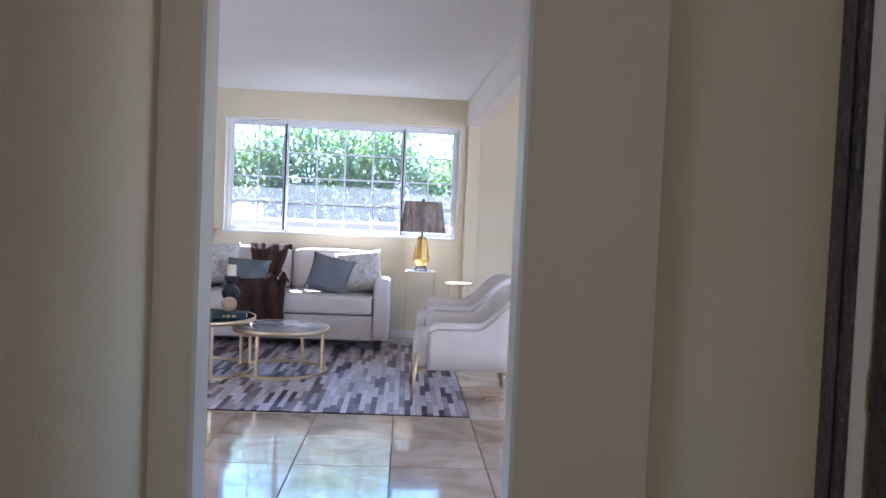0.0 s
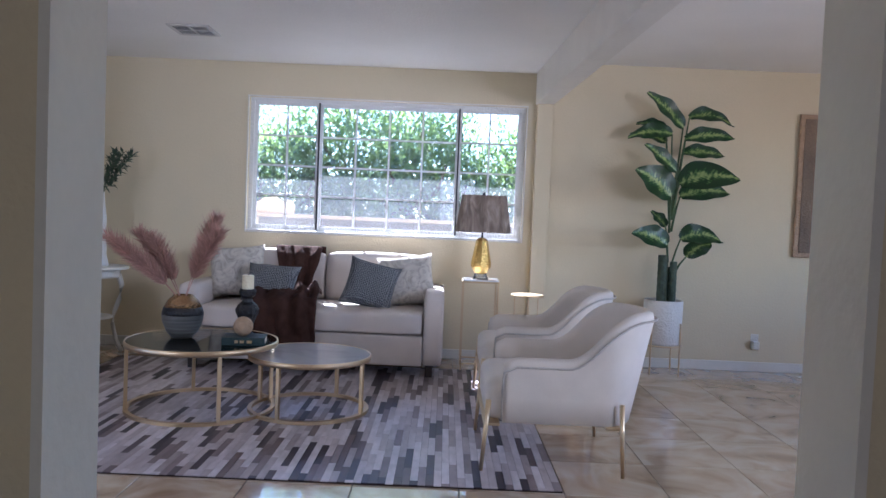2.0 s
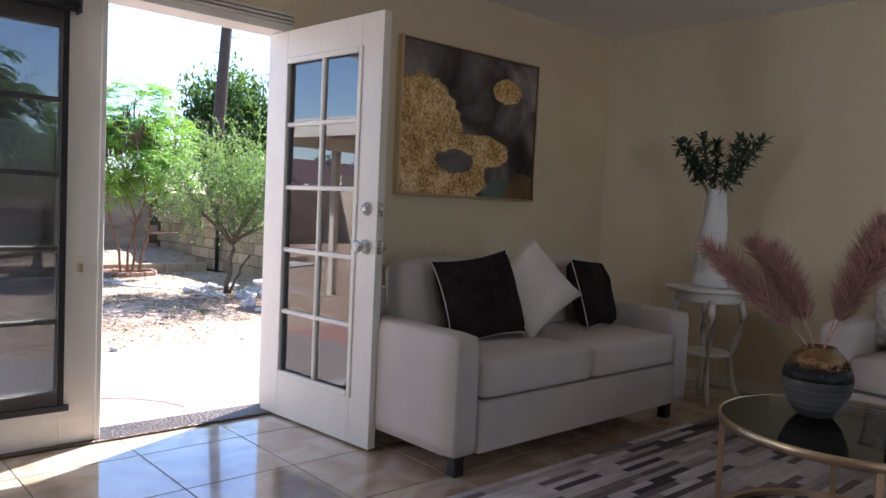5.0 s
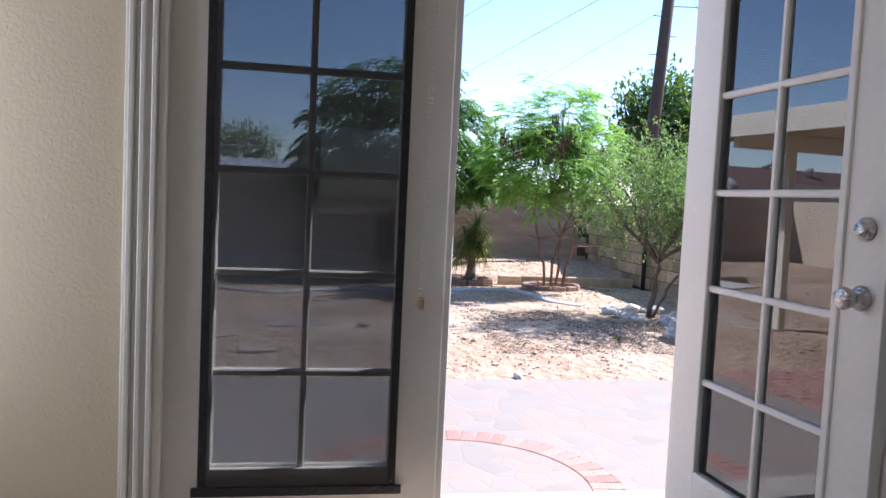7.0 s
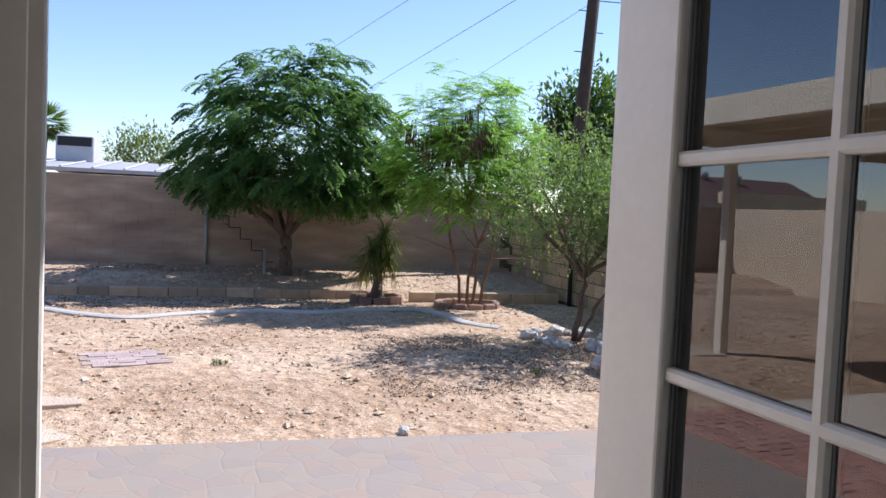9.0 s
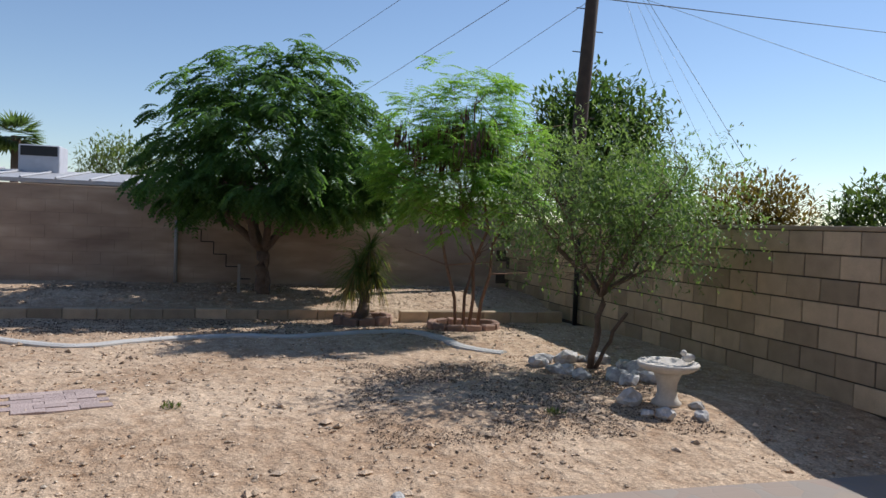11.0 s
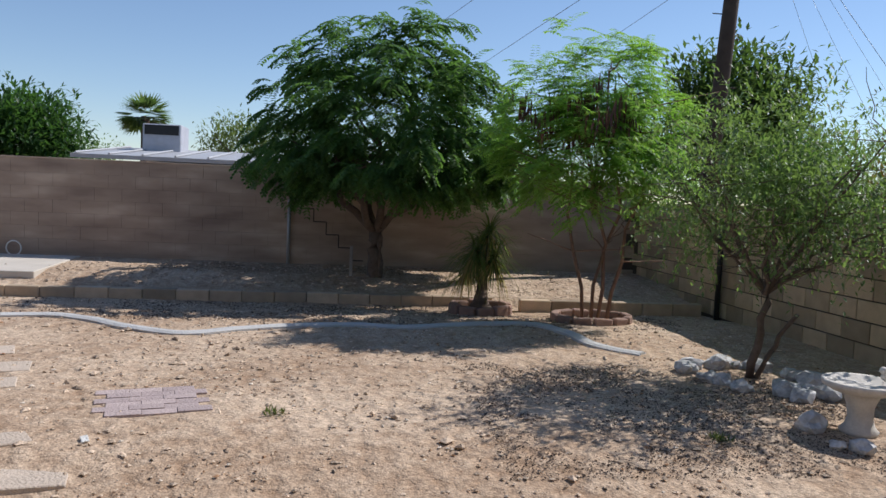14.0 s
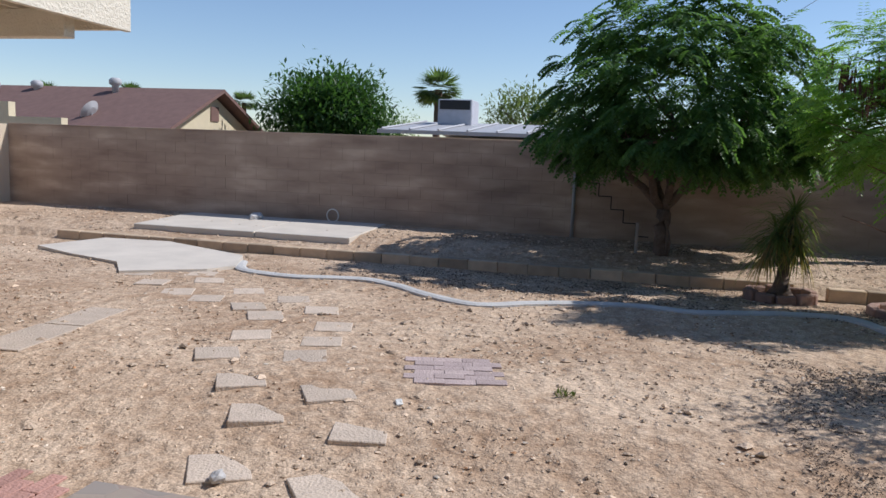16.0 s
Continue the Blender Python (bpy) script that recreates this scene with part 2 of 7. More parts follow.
def variegated_material():
    """Dark green blade, pale and feathered along the midrib; laid by the blade's own length and width."""
    m = bpy.data.materials.new("variegated_leaf")
    m.use_nodes = True
    n, l = m.node_tree.nodes, m.node_tree.links
    b = n["Principled BSDF"]
    b.inputs["Roughness"].default_value = 0.34
    uv, sep = n.new("ShaderNodeUVMap"), n.new("ShaderNodeSeparateXYZ")
    uv.uv_map = "blade"
    l.new(uv.outputs["UV"], sep.inputs[0])

    def calc(op, a, b_, c=None):
        t = n.new("ShaderNodeMath")
        t.operation = op
        for i, v in enumerate((a, b_, c)):
            if v is None:
                continue
            if isinstance(v, (int, float)):
                t.inputs[i].default_value = v
            else:
                l.new(v, t.inputs[i])
        return t.outputs[0]
    across = calc("ABSOLUTE", calc("SUBTRACT", sep.outputs["X"], 0.5), 0.0)
    tc, nz = n.new("ShaderNodeTexCoord"), n.new("ShaderNodeTexNoise")
    l.new(tc.outputs["Object"], nz.inputs["Vector"])
    nz.inputs["Scale"].default_value, nz.inputs["Detail"].default_value = 34, 5
    vein = calc("SINE", calc("MULTIPLY_ADD", across, -46.0, calc("MULTIPLY", sep.outputs["Y"], 88.0)), 0.0)
    f = calc("MULTIPLY_ADD", vein, 0.05, calc("MULTIPLY_ADD", calc("SUBTRACT", nz.outputs["Fac"], 0.5), 0.75, calc("SUBTRACT", 0.24, across)))
    r = n.new("ShaderNodeValToRGB")
    e = r.color_ramp.elements
    e.new(0.5)
    for el, (p, c) in zip(e, ((0.0, (0.012, 0.045, 0.013)), (0.1, (0.03, 0.1, 0.022)), (0.26, (0.3, 0.38, 0.12)))):
        el.position, el.color = p, (*c, 1)
    l.new(f, r.inputs["Fac"])
    l.new(r.outputs["Color"], b.inputs["Base Color"])
    return m


M_BIGLEAF = variegated_material()
M_OLIVESPRIG = material("dusty_green_sprig", (0.055, 0.085, 0.05), 0.7, island=0.35)
M_NICKEL = material("satin_nickel", (0.62, 0.6, 0.57), 0.25, 1.0, vary=0.05)
M_BRASSWHITE = material("painted_vent_metal", (0.62, 0.6, 0.56), 0.5, vary=0.05)
M_VOID = material("dark_duct", (0.03, 0.03, 0.03), 0.9)
M_PLASTIC = material("white_outlet_plastic", (0.74, 0.72, 0.66), 0.4, vary=0.02)


# ---------------- mesh tools ----------------
def mesh_of(name, bm, mat, smooth=False):
    me = bpy.data.meshes.new(name)
    bmesh.ops.recalc_face_normals(bm, faces=bm.faces)
    bm.to_mesh(me)
    bm.free()
    if smooth:
        me.shade_smooth()
    if mat:
        me.materials.append(mat)
    return me


def part(name, bm, mat, parent, label="", smooth=False):
    ob = new(name, mesh_of(name, bm, mat, smooth))
    ob.parent = parent
    return tagged(ob, label)


def thing(name, label, category, m=None, group=""):
    ob = new(name)
    ob.empty_display_size = 0.1
    if m is not None:
        ob.matrix_world = m
    return tagged(ob, label, category, group)


def structure(name, bm, mat, label="", smooth=False):
    return tagged(new(name, mesh_of(name, bm, mat, smooth)), label, kind="structure")


def box(bm, x0, x1, y0, y1, z0, z1, bevel=0.0, seg=1):
    r = bmesh.ops.create_cube(bm, size=1.0, matrix=Matrix.LocRotScale(((x0 + x1) / 2, (y0 + y1) / 2, (z0 + z1) / 2), None, (abs(x1 - x0), abs(y1 - y0), abs(z1 - z0))))
    if bevel:
        edges = list({e for v in r["verts"] for e in v.link_edges})
        bmesh.ops.bevel(bm, geom=edges, offset=bevel, segments=seg, affect="EDGES", profile=0.5)
    return bm


def boxed(*a, **k):
    return box(bmesh.new(), *a, **k)


def rod(bm, a, b, r0, r1=None, n=10):
    a, b = Vector(a), Vector(b)
    d = b - a
    q = d.to_track_quat("Z", "Y").to_matrix().to_4x4()
    bmesh.ops.create_cone(bm, cap_ends=True, segments=n, radius1=r0, radius2=r0 if r1 is None else r1, depth=d.length, matrix=Matrix.Translation((a + b) / 2) @ q)
    return bm


def tube(bm, pts, radii, n=8, closed=False):
    """A tapered round tube through points."""
    pts = [Vector(p) for p in pts]
    k = len(pts)
    rings = []
    for i, p in enumerate(pts):
        d = (pts[(i + 1) % k] - pts[i - 1]) if closed else (pts[min(i + 1, k - 1)] - pts[max(i - 1, 0)])
        q = d.to_track_quat("Z", "Y")
        r = radii[i] if isinstance(radii, (list, tuple)) else radii
        rings.append([bm.verts.new(p + q @ Vector((math.cos(6.28319 * j / n) * r, math.sin(6.28319 * j / n) * r, 0))) for j in range(n)])
    for i in range(k if closed else k - 1):
        a, b = rings[i], rings[(i + 1) % k]
        shift = 0
        if closed and i == k - 1:
            shift = min(range(n), key=lambda s: (a[0].co - b[s].co).length)
        for j in range(n):
            bm.faces.new((a[j], a[(j + 1) % n], b[(j + 1 + shift) % n], b[(j + shift) % n]))
    if not closed:
        bm.faces.new(rings[0][::-1])
        bm.faces.new(rings[-1])
    return bm


def ring(bm, cx, cy, cz, radius, tube_r, n=48):
    return tube(bm, [(cx + radius * math.cos(6.28319 * i / n), cy + radius * math.sin(6.28319 * i / n), cz) for i in range(n)], tube_r, 8, True)


def lathe(bm, profile, n=32, cx=0.0, cy=0.0, facets=None):
    """Turns (radius, z) pairs round an upright axis."""
    rings = []
    for r, z in profile:
        rings.append([bm.verts.new((cx + max(r, 1e-4) * math.cos(6.28319 * j / n), cy + max(r, 1e-4) * math.sin(6.28319 * j / n), z)) for j in range(n)])
    for a, b in zip(rings, rings[1:]):
        for j in range(n):
            bm.faces.new((a[j], a[(j + 1) % n], b[(j + 1) % n], b[j]))
    bm.faces.new(rings[0][::-1])
    bm.faces.new(rings[-1])
    return bm


def cushion(w, d, h, n=10, power=0.5, corner=0.12, wrinkle=0.012, seed=0):
    """A stuffed pillow lying in the xy plane, with pinched edges and pulled corners."""
    bm = bmesh.new()
    grid = {}
    for s in (1, -1):
        for i in range(n + 1):
            for j in range(n + 1):
                u, v = 2 * i / n - 1, 2 * j / n - 1
                edge = i in (0, n) or j in (0, n)
                if edge and s < 0:
                    grid[s, i, j] = grid[1, i, j]
                    continue
                puff = ((1 - u ** 4) * (1 - v ** 4)) ** power
                pull = 1 - corner * (1 - abs(v) ** 2) * abs(u) ** 6
                pull2 = 1 - corner * (1 - abs(u) ** 2) * abs(v) ** 6
                z = s * h / 2 * puff + wrinkle * noise.noise((u * 2.3 + seed, v * 2.3, s * 2.0)) * (0 if edge else 1)
                grid[s, i, j] = bm.verts.new((u * w / 2 * pull, v * d / 2 * pull2, z))
    for s in (1, -1):
        for i in range(n):
            for j in range(n):
                f = [grid[s, i, j], grid[s, i + 1, j], grid[s, i + 1, j + 1], grid[s, i, j + 1]]
                bm.faces.new(f if s > 0 else f[::-1])
    return bm


def soft_block(w, d, h, r=0.05, crown=0.02, n=8):
    """An upholstered block with rounded edges and a slightly crowned top; base at z 0."""
    bm = boxed(-w / 2, w / 2, -d / 2, d / 2, 0, h)
    bmesh.ops.subdivide_edges(bm, edges=bm.edges[:], cuts=n, use_grid_fill=True)
    for v in bm.verts:
        c = Vector((max(-w / 2 + r, min(w / 2 - r, v.co.x)), max(-d / 2 + r, min(d / 2 - r, v.co.y)), max(r, min(h - r, v.co.z))))
        off = v.co - c
        if off.length > 1e-6:
            v.co = c + off.normalized() * min(r, off.length)
        u, t = 2 * v.co.x / w, 2 * v.co.y / d
        if v.co.z > h / 2:
            v.co.z += crown * max(0, 1 - u * u) * max(0, 1 - t * t)
    return bm


def ease(a, b, v):
    v = max(0.0, min(1.0, (v - a) / (b - a)))
    return v * v * (3 - 2 * v)


def moved(bm, m):
    bmesh.ops.transform(bm, matrix=m, verts=bm.verts)
    return bm


def sheet(name, verts, faces, mat, smooth=False):
    me = bpy.data.meshes.new(name)
    me.from_pydata(verts, [], faces)
    me.materials.append(mat)
    if smooth:
        me.shade_smooth()
    return me


# ---------------- house: walls, floor, ceiling ----------------
CEIL = 2.52
GROUND = -0.33


def wall_with_openings(axis, at0, at1, a0, a1, z0, z1, openings):
    """A wall slab between at0 and at1 on one axis, along a0..a1, with (b0, b1, zlow, zhigh) cut out."""
    bm = bmesh.new()

    def slab(b0, b1, c0, c1):
        if b1 - b0 > 1e-4 and c1 - c0 > 1e-4:
            if axis == "x":
                box(bm, at0, at1, b0, b1, c0, c1)
            else:
                box(bm, b0, b1, at0, at1, c0, c1)
    last = a0
    for b0, b1, c0, c1 in sorted(openings):
        slab(last, b0, z0, z1)
        slab(b0, b1, z0, c0)
        slab(b0, b1, c1, z1)
        last = b1
    slab(last, a1, z0, z1)
    return bm


DOOR_Y0, DOOR_YM, DOOR_Y1, DOOR_H = 3.545, 4.475, 5.39, 2.045
WIN_X0, WIN_X1, WIN_Z0, WIN_Z1 = -1.655, 0.76, 1.055, 2.225
structure("wall_west", wall_with_openings("x", -4.1, -3.95, 2.65, 8.25, GROUND - 0.2, CEIL, [(DOOR_Y0, DOOR_Y1, 0.0, DOOR_H)]), M_WALL)
structure("wall_north", wall_with_openings("y", 8.25, 8.45, -4.1, 5.5, GROUND - 0.2, 2.7, [(WIN_X0, WIN_X1, WIN_Z0, WIN_Z1)]), M_WALL)
# window openings in the south, east and hall end walls are added, unseen
structure("wall_south", wall_with_openings("y", 2.53, 2.65, -4.1, 5.5, GROUND - 0.2, 2.7, [(-0.351, 0.567, 0.0, 2.08), (-3.84, -3.36, 0.4, 2.2), (2.55, 4.25, 0.95, 2.25)]), M_WALL)
structure("wall_east", wall_with_openings("x", 5.35, 5.5, 2.65, 8.25, GROUND - 0.2, 2.7, [(4.05, 6.75, 0.85, 2.2)]), M_WALL)
structure("wall_hall_west", boxed(-0.6, -0.475, -1.6, 2.53, GROUND, 2.5), M_WALL)
structure("wall_hall_east", wall_with_openings("x", 0.97, 1.1, -1.6, 2.53, GROUND, 2.5, [(0.78, 1.57, 0.0, 2.04)]), M_WALL)
structure("wall_hall_south", wall_with_openings("y", -1.72, -1.6, -0.6, 1.1, GROUND, 2.5, [(-0.1, 0.8, 1.05, 2.15)]), M_WALL)
def skewed(bm, x_min, x_max):
    """The beam runs a little askew: whatever meets it between x_min and x_max leans with it."""
    for v in bm.verts:
        if x_min < v.co.x < x_max:
            v.co.x += (8.25 - v.co.y) * 0.042
    return bm


structure("ceiling", skewed(boxed(-4.1, 0.83, 2.65, 8.25, CEIL, CEIL + 0.14), 0.5, 1.5), M_CEIL)
structure("ceiling_east", skewed(boxed(0.99, 5.5, 2.65, 8.25, 2.62, 2.75), 0.5, 1.5), M_CEIL)
structure("ceiling_hall", boxed(-0.6, 1.1, -1.72, 2.53, 2.44, 2.6), M_CEIL)
structure("beam", skewed(boxed(0.832, 0.988, 2.65, 8.25, 2.25, 2.78, bevel=0.006), 0.5, 1.5), M_TRIM, "white painted ceiling beam")
structure("pilaster", boxed(0.845, 0.98, 8.18, 8.25, 0.0, 2.26, bevel=0.005), M_WALL, "cream painted pilaster under the beam")
structure("roof", boxed(-4.55, 5.9, 2.2, 9.22, 2.79, 2.9), material("brown_shingle_roof", (0.12, 0.075, 0.055), 0.9, vary=0.3, scale=12))
structure("eave", boxed(-4.55, 5.9, 8.45, 9.18, 2.5, 2.79), M_TRIM)
structure("eave_west", boxed(-4.5, -4.1, 2.2, 8.44, 2.53, 2.79), M_TRIM)
# white reveals of the hall opening
bm = bmesh.new()
box(bm, -0.358, -0.345, 2.522, 2.658, 0.0, 2.085)
box(bm, 0.561, 0.574, 2.522, 2.658, 0.0, 2.085)
box(bm, -0.345, 0.561, 2.522, 2.658, 2.072, 2.085)
structure("trim_hall_opening", bm, M_TRIM)
# the hall's side door in its casing
hall_door = structure("door_hall", boxed(1.0, 1.04, 0.79, 1.56, 0.01, 2.03, bevel=0.003), M_DARKWOOD, "dark stained closed hall door")
bm = bmesh.new()
for y0, y1 in ((0.70, 0.79), (1.56, 1.63)):
    box(bm, 0.955, 0.97, y0, y1, 0, 2.13, bevel=0.004)
    box(bm, 0.948, 0.955, y0 + 0.02, y1 - 0.02, 0, 2.11, bevel=0.004)
box(bm, 0.955, 0.97, 0.79, 1.56, 2.04, 2.13, bevel=0.004)
structure("trim_hall_door", bm, M_DARKWOOD, "dark moulded casing round the hall door")
part("strike_plate", boxed(0.996, 1.001, 1.53, 1.555, 0.95, 1.01), M_DARKWOOD, hall_door)
# baseboards
bm = bmesh.new()
box(bm, -3.95, 0.845, 8.235, 8.25, 0, 0.085, bevel=0.004)
box(bm, 0.98, 5.35, 8.235, 8.25, 0, 0.085, bevel=0.004)
box(bm, -3.95, -3.935, 5.5, 8.235, 0, 0.085, bevel=0.004)
box(bm, -3.95, -3.935, 2.65, 3.42, 0, 0.085, bevel=0.004)
structure("baseboard", bm, M_TRIM)

# ---------------- french doors ----------------
door_frame = bmesh.new()
box(door_frame, -4.11, -3.935, DOOR_Y1 - 0.012, DOOR_Y1 + 0.03, 0, 2.06)
box(door_frame, -4.11, -3.935, DOOR_Y0 - 0.03, DOOR_Y0 + 0.012, 0, 2.06)
box(door_frame, -4.11, -3.935, DOOR_Y0 + 0.012, DOOR_Y1 - 0.012, 2.035, 2.06)
for w0, w1, d in ((0.125, 0.112, 0.012), (0.112, 0.094, 0.03), (0.094, 0.078, 0.014), (0.078, 0.06, 0.03), (0.06, 0.044, 0.014), (0.044, 0.026, 0.03), (0.026, -0.004, 0.02)):
    box(door_frame, -3.95, -3.95 + d, DOOR_Y0 + 0.03 - w0, DOOR_Y0 + 0.0298 - w1, 0, 2.06 + w0 * 0.6, bevel=0.004)
    box(door_frame, -3.95, -3.95 + d, DOOR_Y0 + 0.034, DOOR_Y1 + 0.03, 2.06 + w1 * 0.6 + 0.0026, 2.06 + w0 * 0.6, bevel=0.003)
structure("door_frame", door_frame, M_DOOR, "white moulded casing of the double doors")
structure("threshold", boxed(-4.13, -3.93, DOOR_Y0, DOOR_Y1, 0.0, 0.014, bevel=0.004), material("bronze_threshold", (0.12, 0.09, 0.07), 0.4, 0.6), "worn bronze door threshold")
structure("door_step", boxed(-4.5, -4.1, 3.2, 5.8, GROUND, -0.06, bevel=0.01), material("step_concrete", (0.42, 0.38, 0.34), 0.9, vary=0.15))
LEAF_W = 0.905
ROWS = [0.244 + 0.3255 * i for i in range(6)]


def french_leaf(name, label, m, shade):
    """A ten-light door leaf: stiles, rails, muntins, beads, panes; x along the leaf from its hinge, y its thickness."""
    leaf = thing(name, label, "door", m)
    w, t = LEAF_W, 0.022
    st0, st1 = 0.155, w - 0.155
    bm = bmesh.new()
    for a, b, c, d in ((0, st0, 0.012, 2.03), (st1, w, 0.012, 2.03), (st0, st1, 0.012, ROWS[0]), (st0, st1, ROWS[5], 2.03)):
        box(bm, a, b, -t, t, c, d, bevel=0.002)
    part("leaf_frame", bm, M_DOOR, leaf)
    bead = bmesh.new()
    for y in (-1, 1):
        y0, y1 = (t - 0.004, t + 0.008) if y > 0 else (-t - 0.008, -t + 0.004)
        box(bead, st0 - 0.015, st0 + 0.012, y0, y1, ROWS[0] - 0.015, ROWS[5] + 0.015, bevel=0.003)
        box(bead, st1 - 0.012, st1 + 0.015, y0, y1, ROWS[0] - 0.015, ROWS[5] + 0.015, bevel=0.003)
        box(bead, st0 + 0.012, st1 - 0.012, y0, y1, ROWS[0] - 0.015, ROWS[0] + 0.012, bevel=0.003)
        box(bead, st0 + 0.012, st1 - 0.012, y0, y1, ROWS[5] - 0.012, ROWS[5] + 0.015, bevel=0.003)
    part("glazing_bead", bead, M_DOOR, leaf)
    for i in range(1, 5):
        part("muntin", boxed(st0, st1, -t * 0.8, t * 0.8, ROWS[i] - 0.011, ROWS[i] + 0.011, bevel=0.005), M_DOOR, leaf)
    part("muntin", boxed(w / 2 - 0.011, w / 2 + 0.011, -t * 0.79, t * 0.79, ROWS[0], ROWS[5], bevel=0.005), M_DOOR, leaf)
    for i in range(5):
        for a, b in ((st0, w / 2 - 0.011), (w / 2 + 0.011, st1)):
            p = part("pane", boxed(a, b, -0.002, 0.002, ROWS[i] + 0.011, ROWS[i + 1] - 0.011), M_GLASS, leaf)
            p.visible_shadow = False
    return leaf


ang = math.degrees(math.atan2(0.062, 0.86))
open_leaf = french_leaf("door_open_leaf", "aged white ten-light french door leaf, standing open", pose(-4.035, 5.368, 0, 0, 0, ang), False)
fixed_leaf = french_leaf("door_closed_leaf", "closed white french door leaf behind a dark solar shade", pose(-3.985, DOOR_Y0 + 0.015, 0, 0, 0, 90), True)
# lock, latch and knobs on the open leaf
KNOB = [(0.033, 0.0), (0.033, 0.006), (0.014, 0.012), (0.012, 0.03), (0.026, 0.04), (0.03, 0.055), (0.022, 0.068), (0.0, 0.07)]
BOLT = [(0.031, 0.0), (0.031, 0.008), (0.022, 0.014), (0.02, 0.024), (0.0, 0.026)]
for nm, prof, z in (("door_knob", KNOB, 0.955), ("deadbolt", BOLT, 1.13)):
    for s in (-1, 1):
        k = moved(lathe(bmesh.new(), prof, 20), Matrix.Translation((LEAF_W - 0.07, s * 0.022, z)) @ Matrix.Rotation(radians(-90 * s), 4, "X"))
        part(nm, k, M_NICKEL, open_leaf, "satin nickel", True)
for z in (0.955, 1.13):
    part("latch_plate", boxed(LEAF_W - 0.001, LEAF_W + 0.002, -0.012, 0.012, z - 0.032, z + 0.032), M_NICKEL, open_leaf)
    part("latch_bolt", boxed(LEAF_W + 0.002, LEAF_W + 0.012, -0.007, 0.007, z - 0.011, z + 0.011, bevel=0.003), M_NICKEL, open_leaf)
for z in (0.25, 1.02, 1.8):
    part("hinge", rod(bmesh.new(), (-0.006, 0.026, z - 0.05), (-0.006, 0.026, z + 0.05), 0.008), M_NICKEL, open_leaf)
    part("hinge", rod(bmesh.new(), (-0.006, -0.026, z - 0.05), (-0.006, -0.026, z + 0.05), 0.008), M_NICKEL, fixed_leaf)
part("astragal", boxed(LEAF_W - 0.004, LEAF_W + 0.02, -0.036, -0.022, 0.012, 2.03, bevel=0.003), M_DOOR, fixed_leaf)
# roller shade over the closed leaf
m = bpy.data.materials.new("dark_solar_screen")
m.use_nodes = True
n, l = m.node_tree.nodes, m.node_tree.links
tr, mx = n.new("ShaderNodeBsdfTransparent"), n.new("ShaderNodeMixShader")
mx.inputs["Fac"].default_value = 0.81
n["Principled BSDF"].inputs["Base Color"].default_value = (0.035, 0.032, 0.03, 1)
n["Principled BSDF"].inputs["Roughness"].default_value = 0.9
l.new(tr.outputs[0], mx.inputs[1])
l.new(n["Principled BSDF"].outputs[0], mx.inputs[2])
l.new(mx.outputs[0], n["Material Output"].inputs["Surface"])
M_SCREEN = m
roller = thing("roller_shade", "dark see-through solar roller shade, pulled down over a door", "roller shade", pose(-3.985, DOOR_Y0 + 0.015, 0, 0, 0, 90))
sc = bmesh.new()
vs = [sc.verts.new(p) for p in ((0.13, -0.041, 0.19), (LEAF_W - 0.141, -0.041, 0.19), (LEAF_W - 0.141, -0.041, 1.93), (0.13, -0.041, 1.93))]
sc.faces.new(vs)
part("screen_fabric", sc, M_SCREEN, roller, "dark open-weave fabric")
part("roller_tube", rod(bmesh.new(), (0.1, -0.055, 1.955), (LEAF_W - 0.11, -0.055, 1.955), 0.03, n=20), M_BLACK, roller, "", True)
part("bottom_bar", boxed(0.11, LEAF_W - 0.12, -0.05, -0.036, 0.17, 0.2, bevel=0.003), M_BLACK, roller)
for x in (0.092, LEAF_W - 0.108):
    part("bracket", boxed(x - 0.006, x + 0.006, -0.085, -0.022, 1.92, 1.99, bevel=0.004), M_BLACK, roller)
side = bmesh.new()
box(side, 0.129, 0.155, -0.038, -0.03, 0.2, 1.93)
box(side, LEAF_W - 0.165, LEAF_W - 0.14, -0.038, -0.03, 0.2, 1.93)
part("side_channel", side, M_BLACK, roller)
ch = bmesh.new()
for i in range(70):
    bmesh.ops.create_icosphere(ch, subdivisions=1, radius=0.0035, matrix=Matrix.Translation((LEAF_W - 0.085, -0.045, 1.93 - i * 0.016)))
    bmesh.ops.create_icosphere(ch, subdivisions=1, radius=0.0035, matrix=Matrix.Translation((LEAF_W - 0.073, -0.045, 1.93 - i * 0.016)))
part("chain_clip", boxed(LEAF_W - 0.088, LEAF_W - 0.07, -0.05, -0.0225, 0.79, 0.83, bevel=0.004), M_WOODBALL, roller, "worn brown chain holder")
part("bead_chain", ch, M_PLASTIC, roller, "white beaded pull chain")

# ---------------- north window ----------------
window = tagged(new("window_1"), "white three-part sliding window with a grid of muntins", "window", kind="structure")
window.location = (0, 8.36, 0)
W0, W1, Z0, Z1 = -1.645, 0.75, 1.065, 2.215
bm = bmesh.new()
box(bm, W0 - 0.02, W0 + 0.025, -0.06, 0.06, Z0 - 0.02, Z1 + 0.02)
box(bm, W1 - 0.025, W1 + 0.02, -0.06, 0.06, Z0 - 0.02, Z1 + 0.02)
box(bm, W0 + 0.025, W1 - 0.025, -0.06, 0.06, Z0 - 0.02, Z0 + 0.02)
box(bm, W0 + 0.025, W1 - 0.025, -0.06, 0.06, Z1 - 0.02, Z1 + 0.02)
part("window_frame", bm, M_VINYL, window)
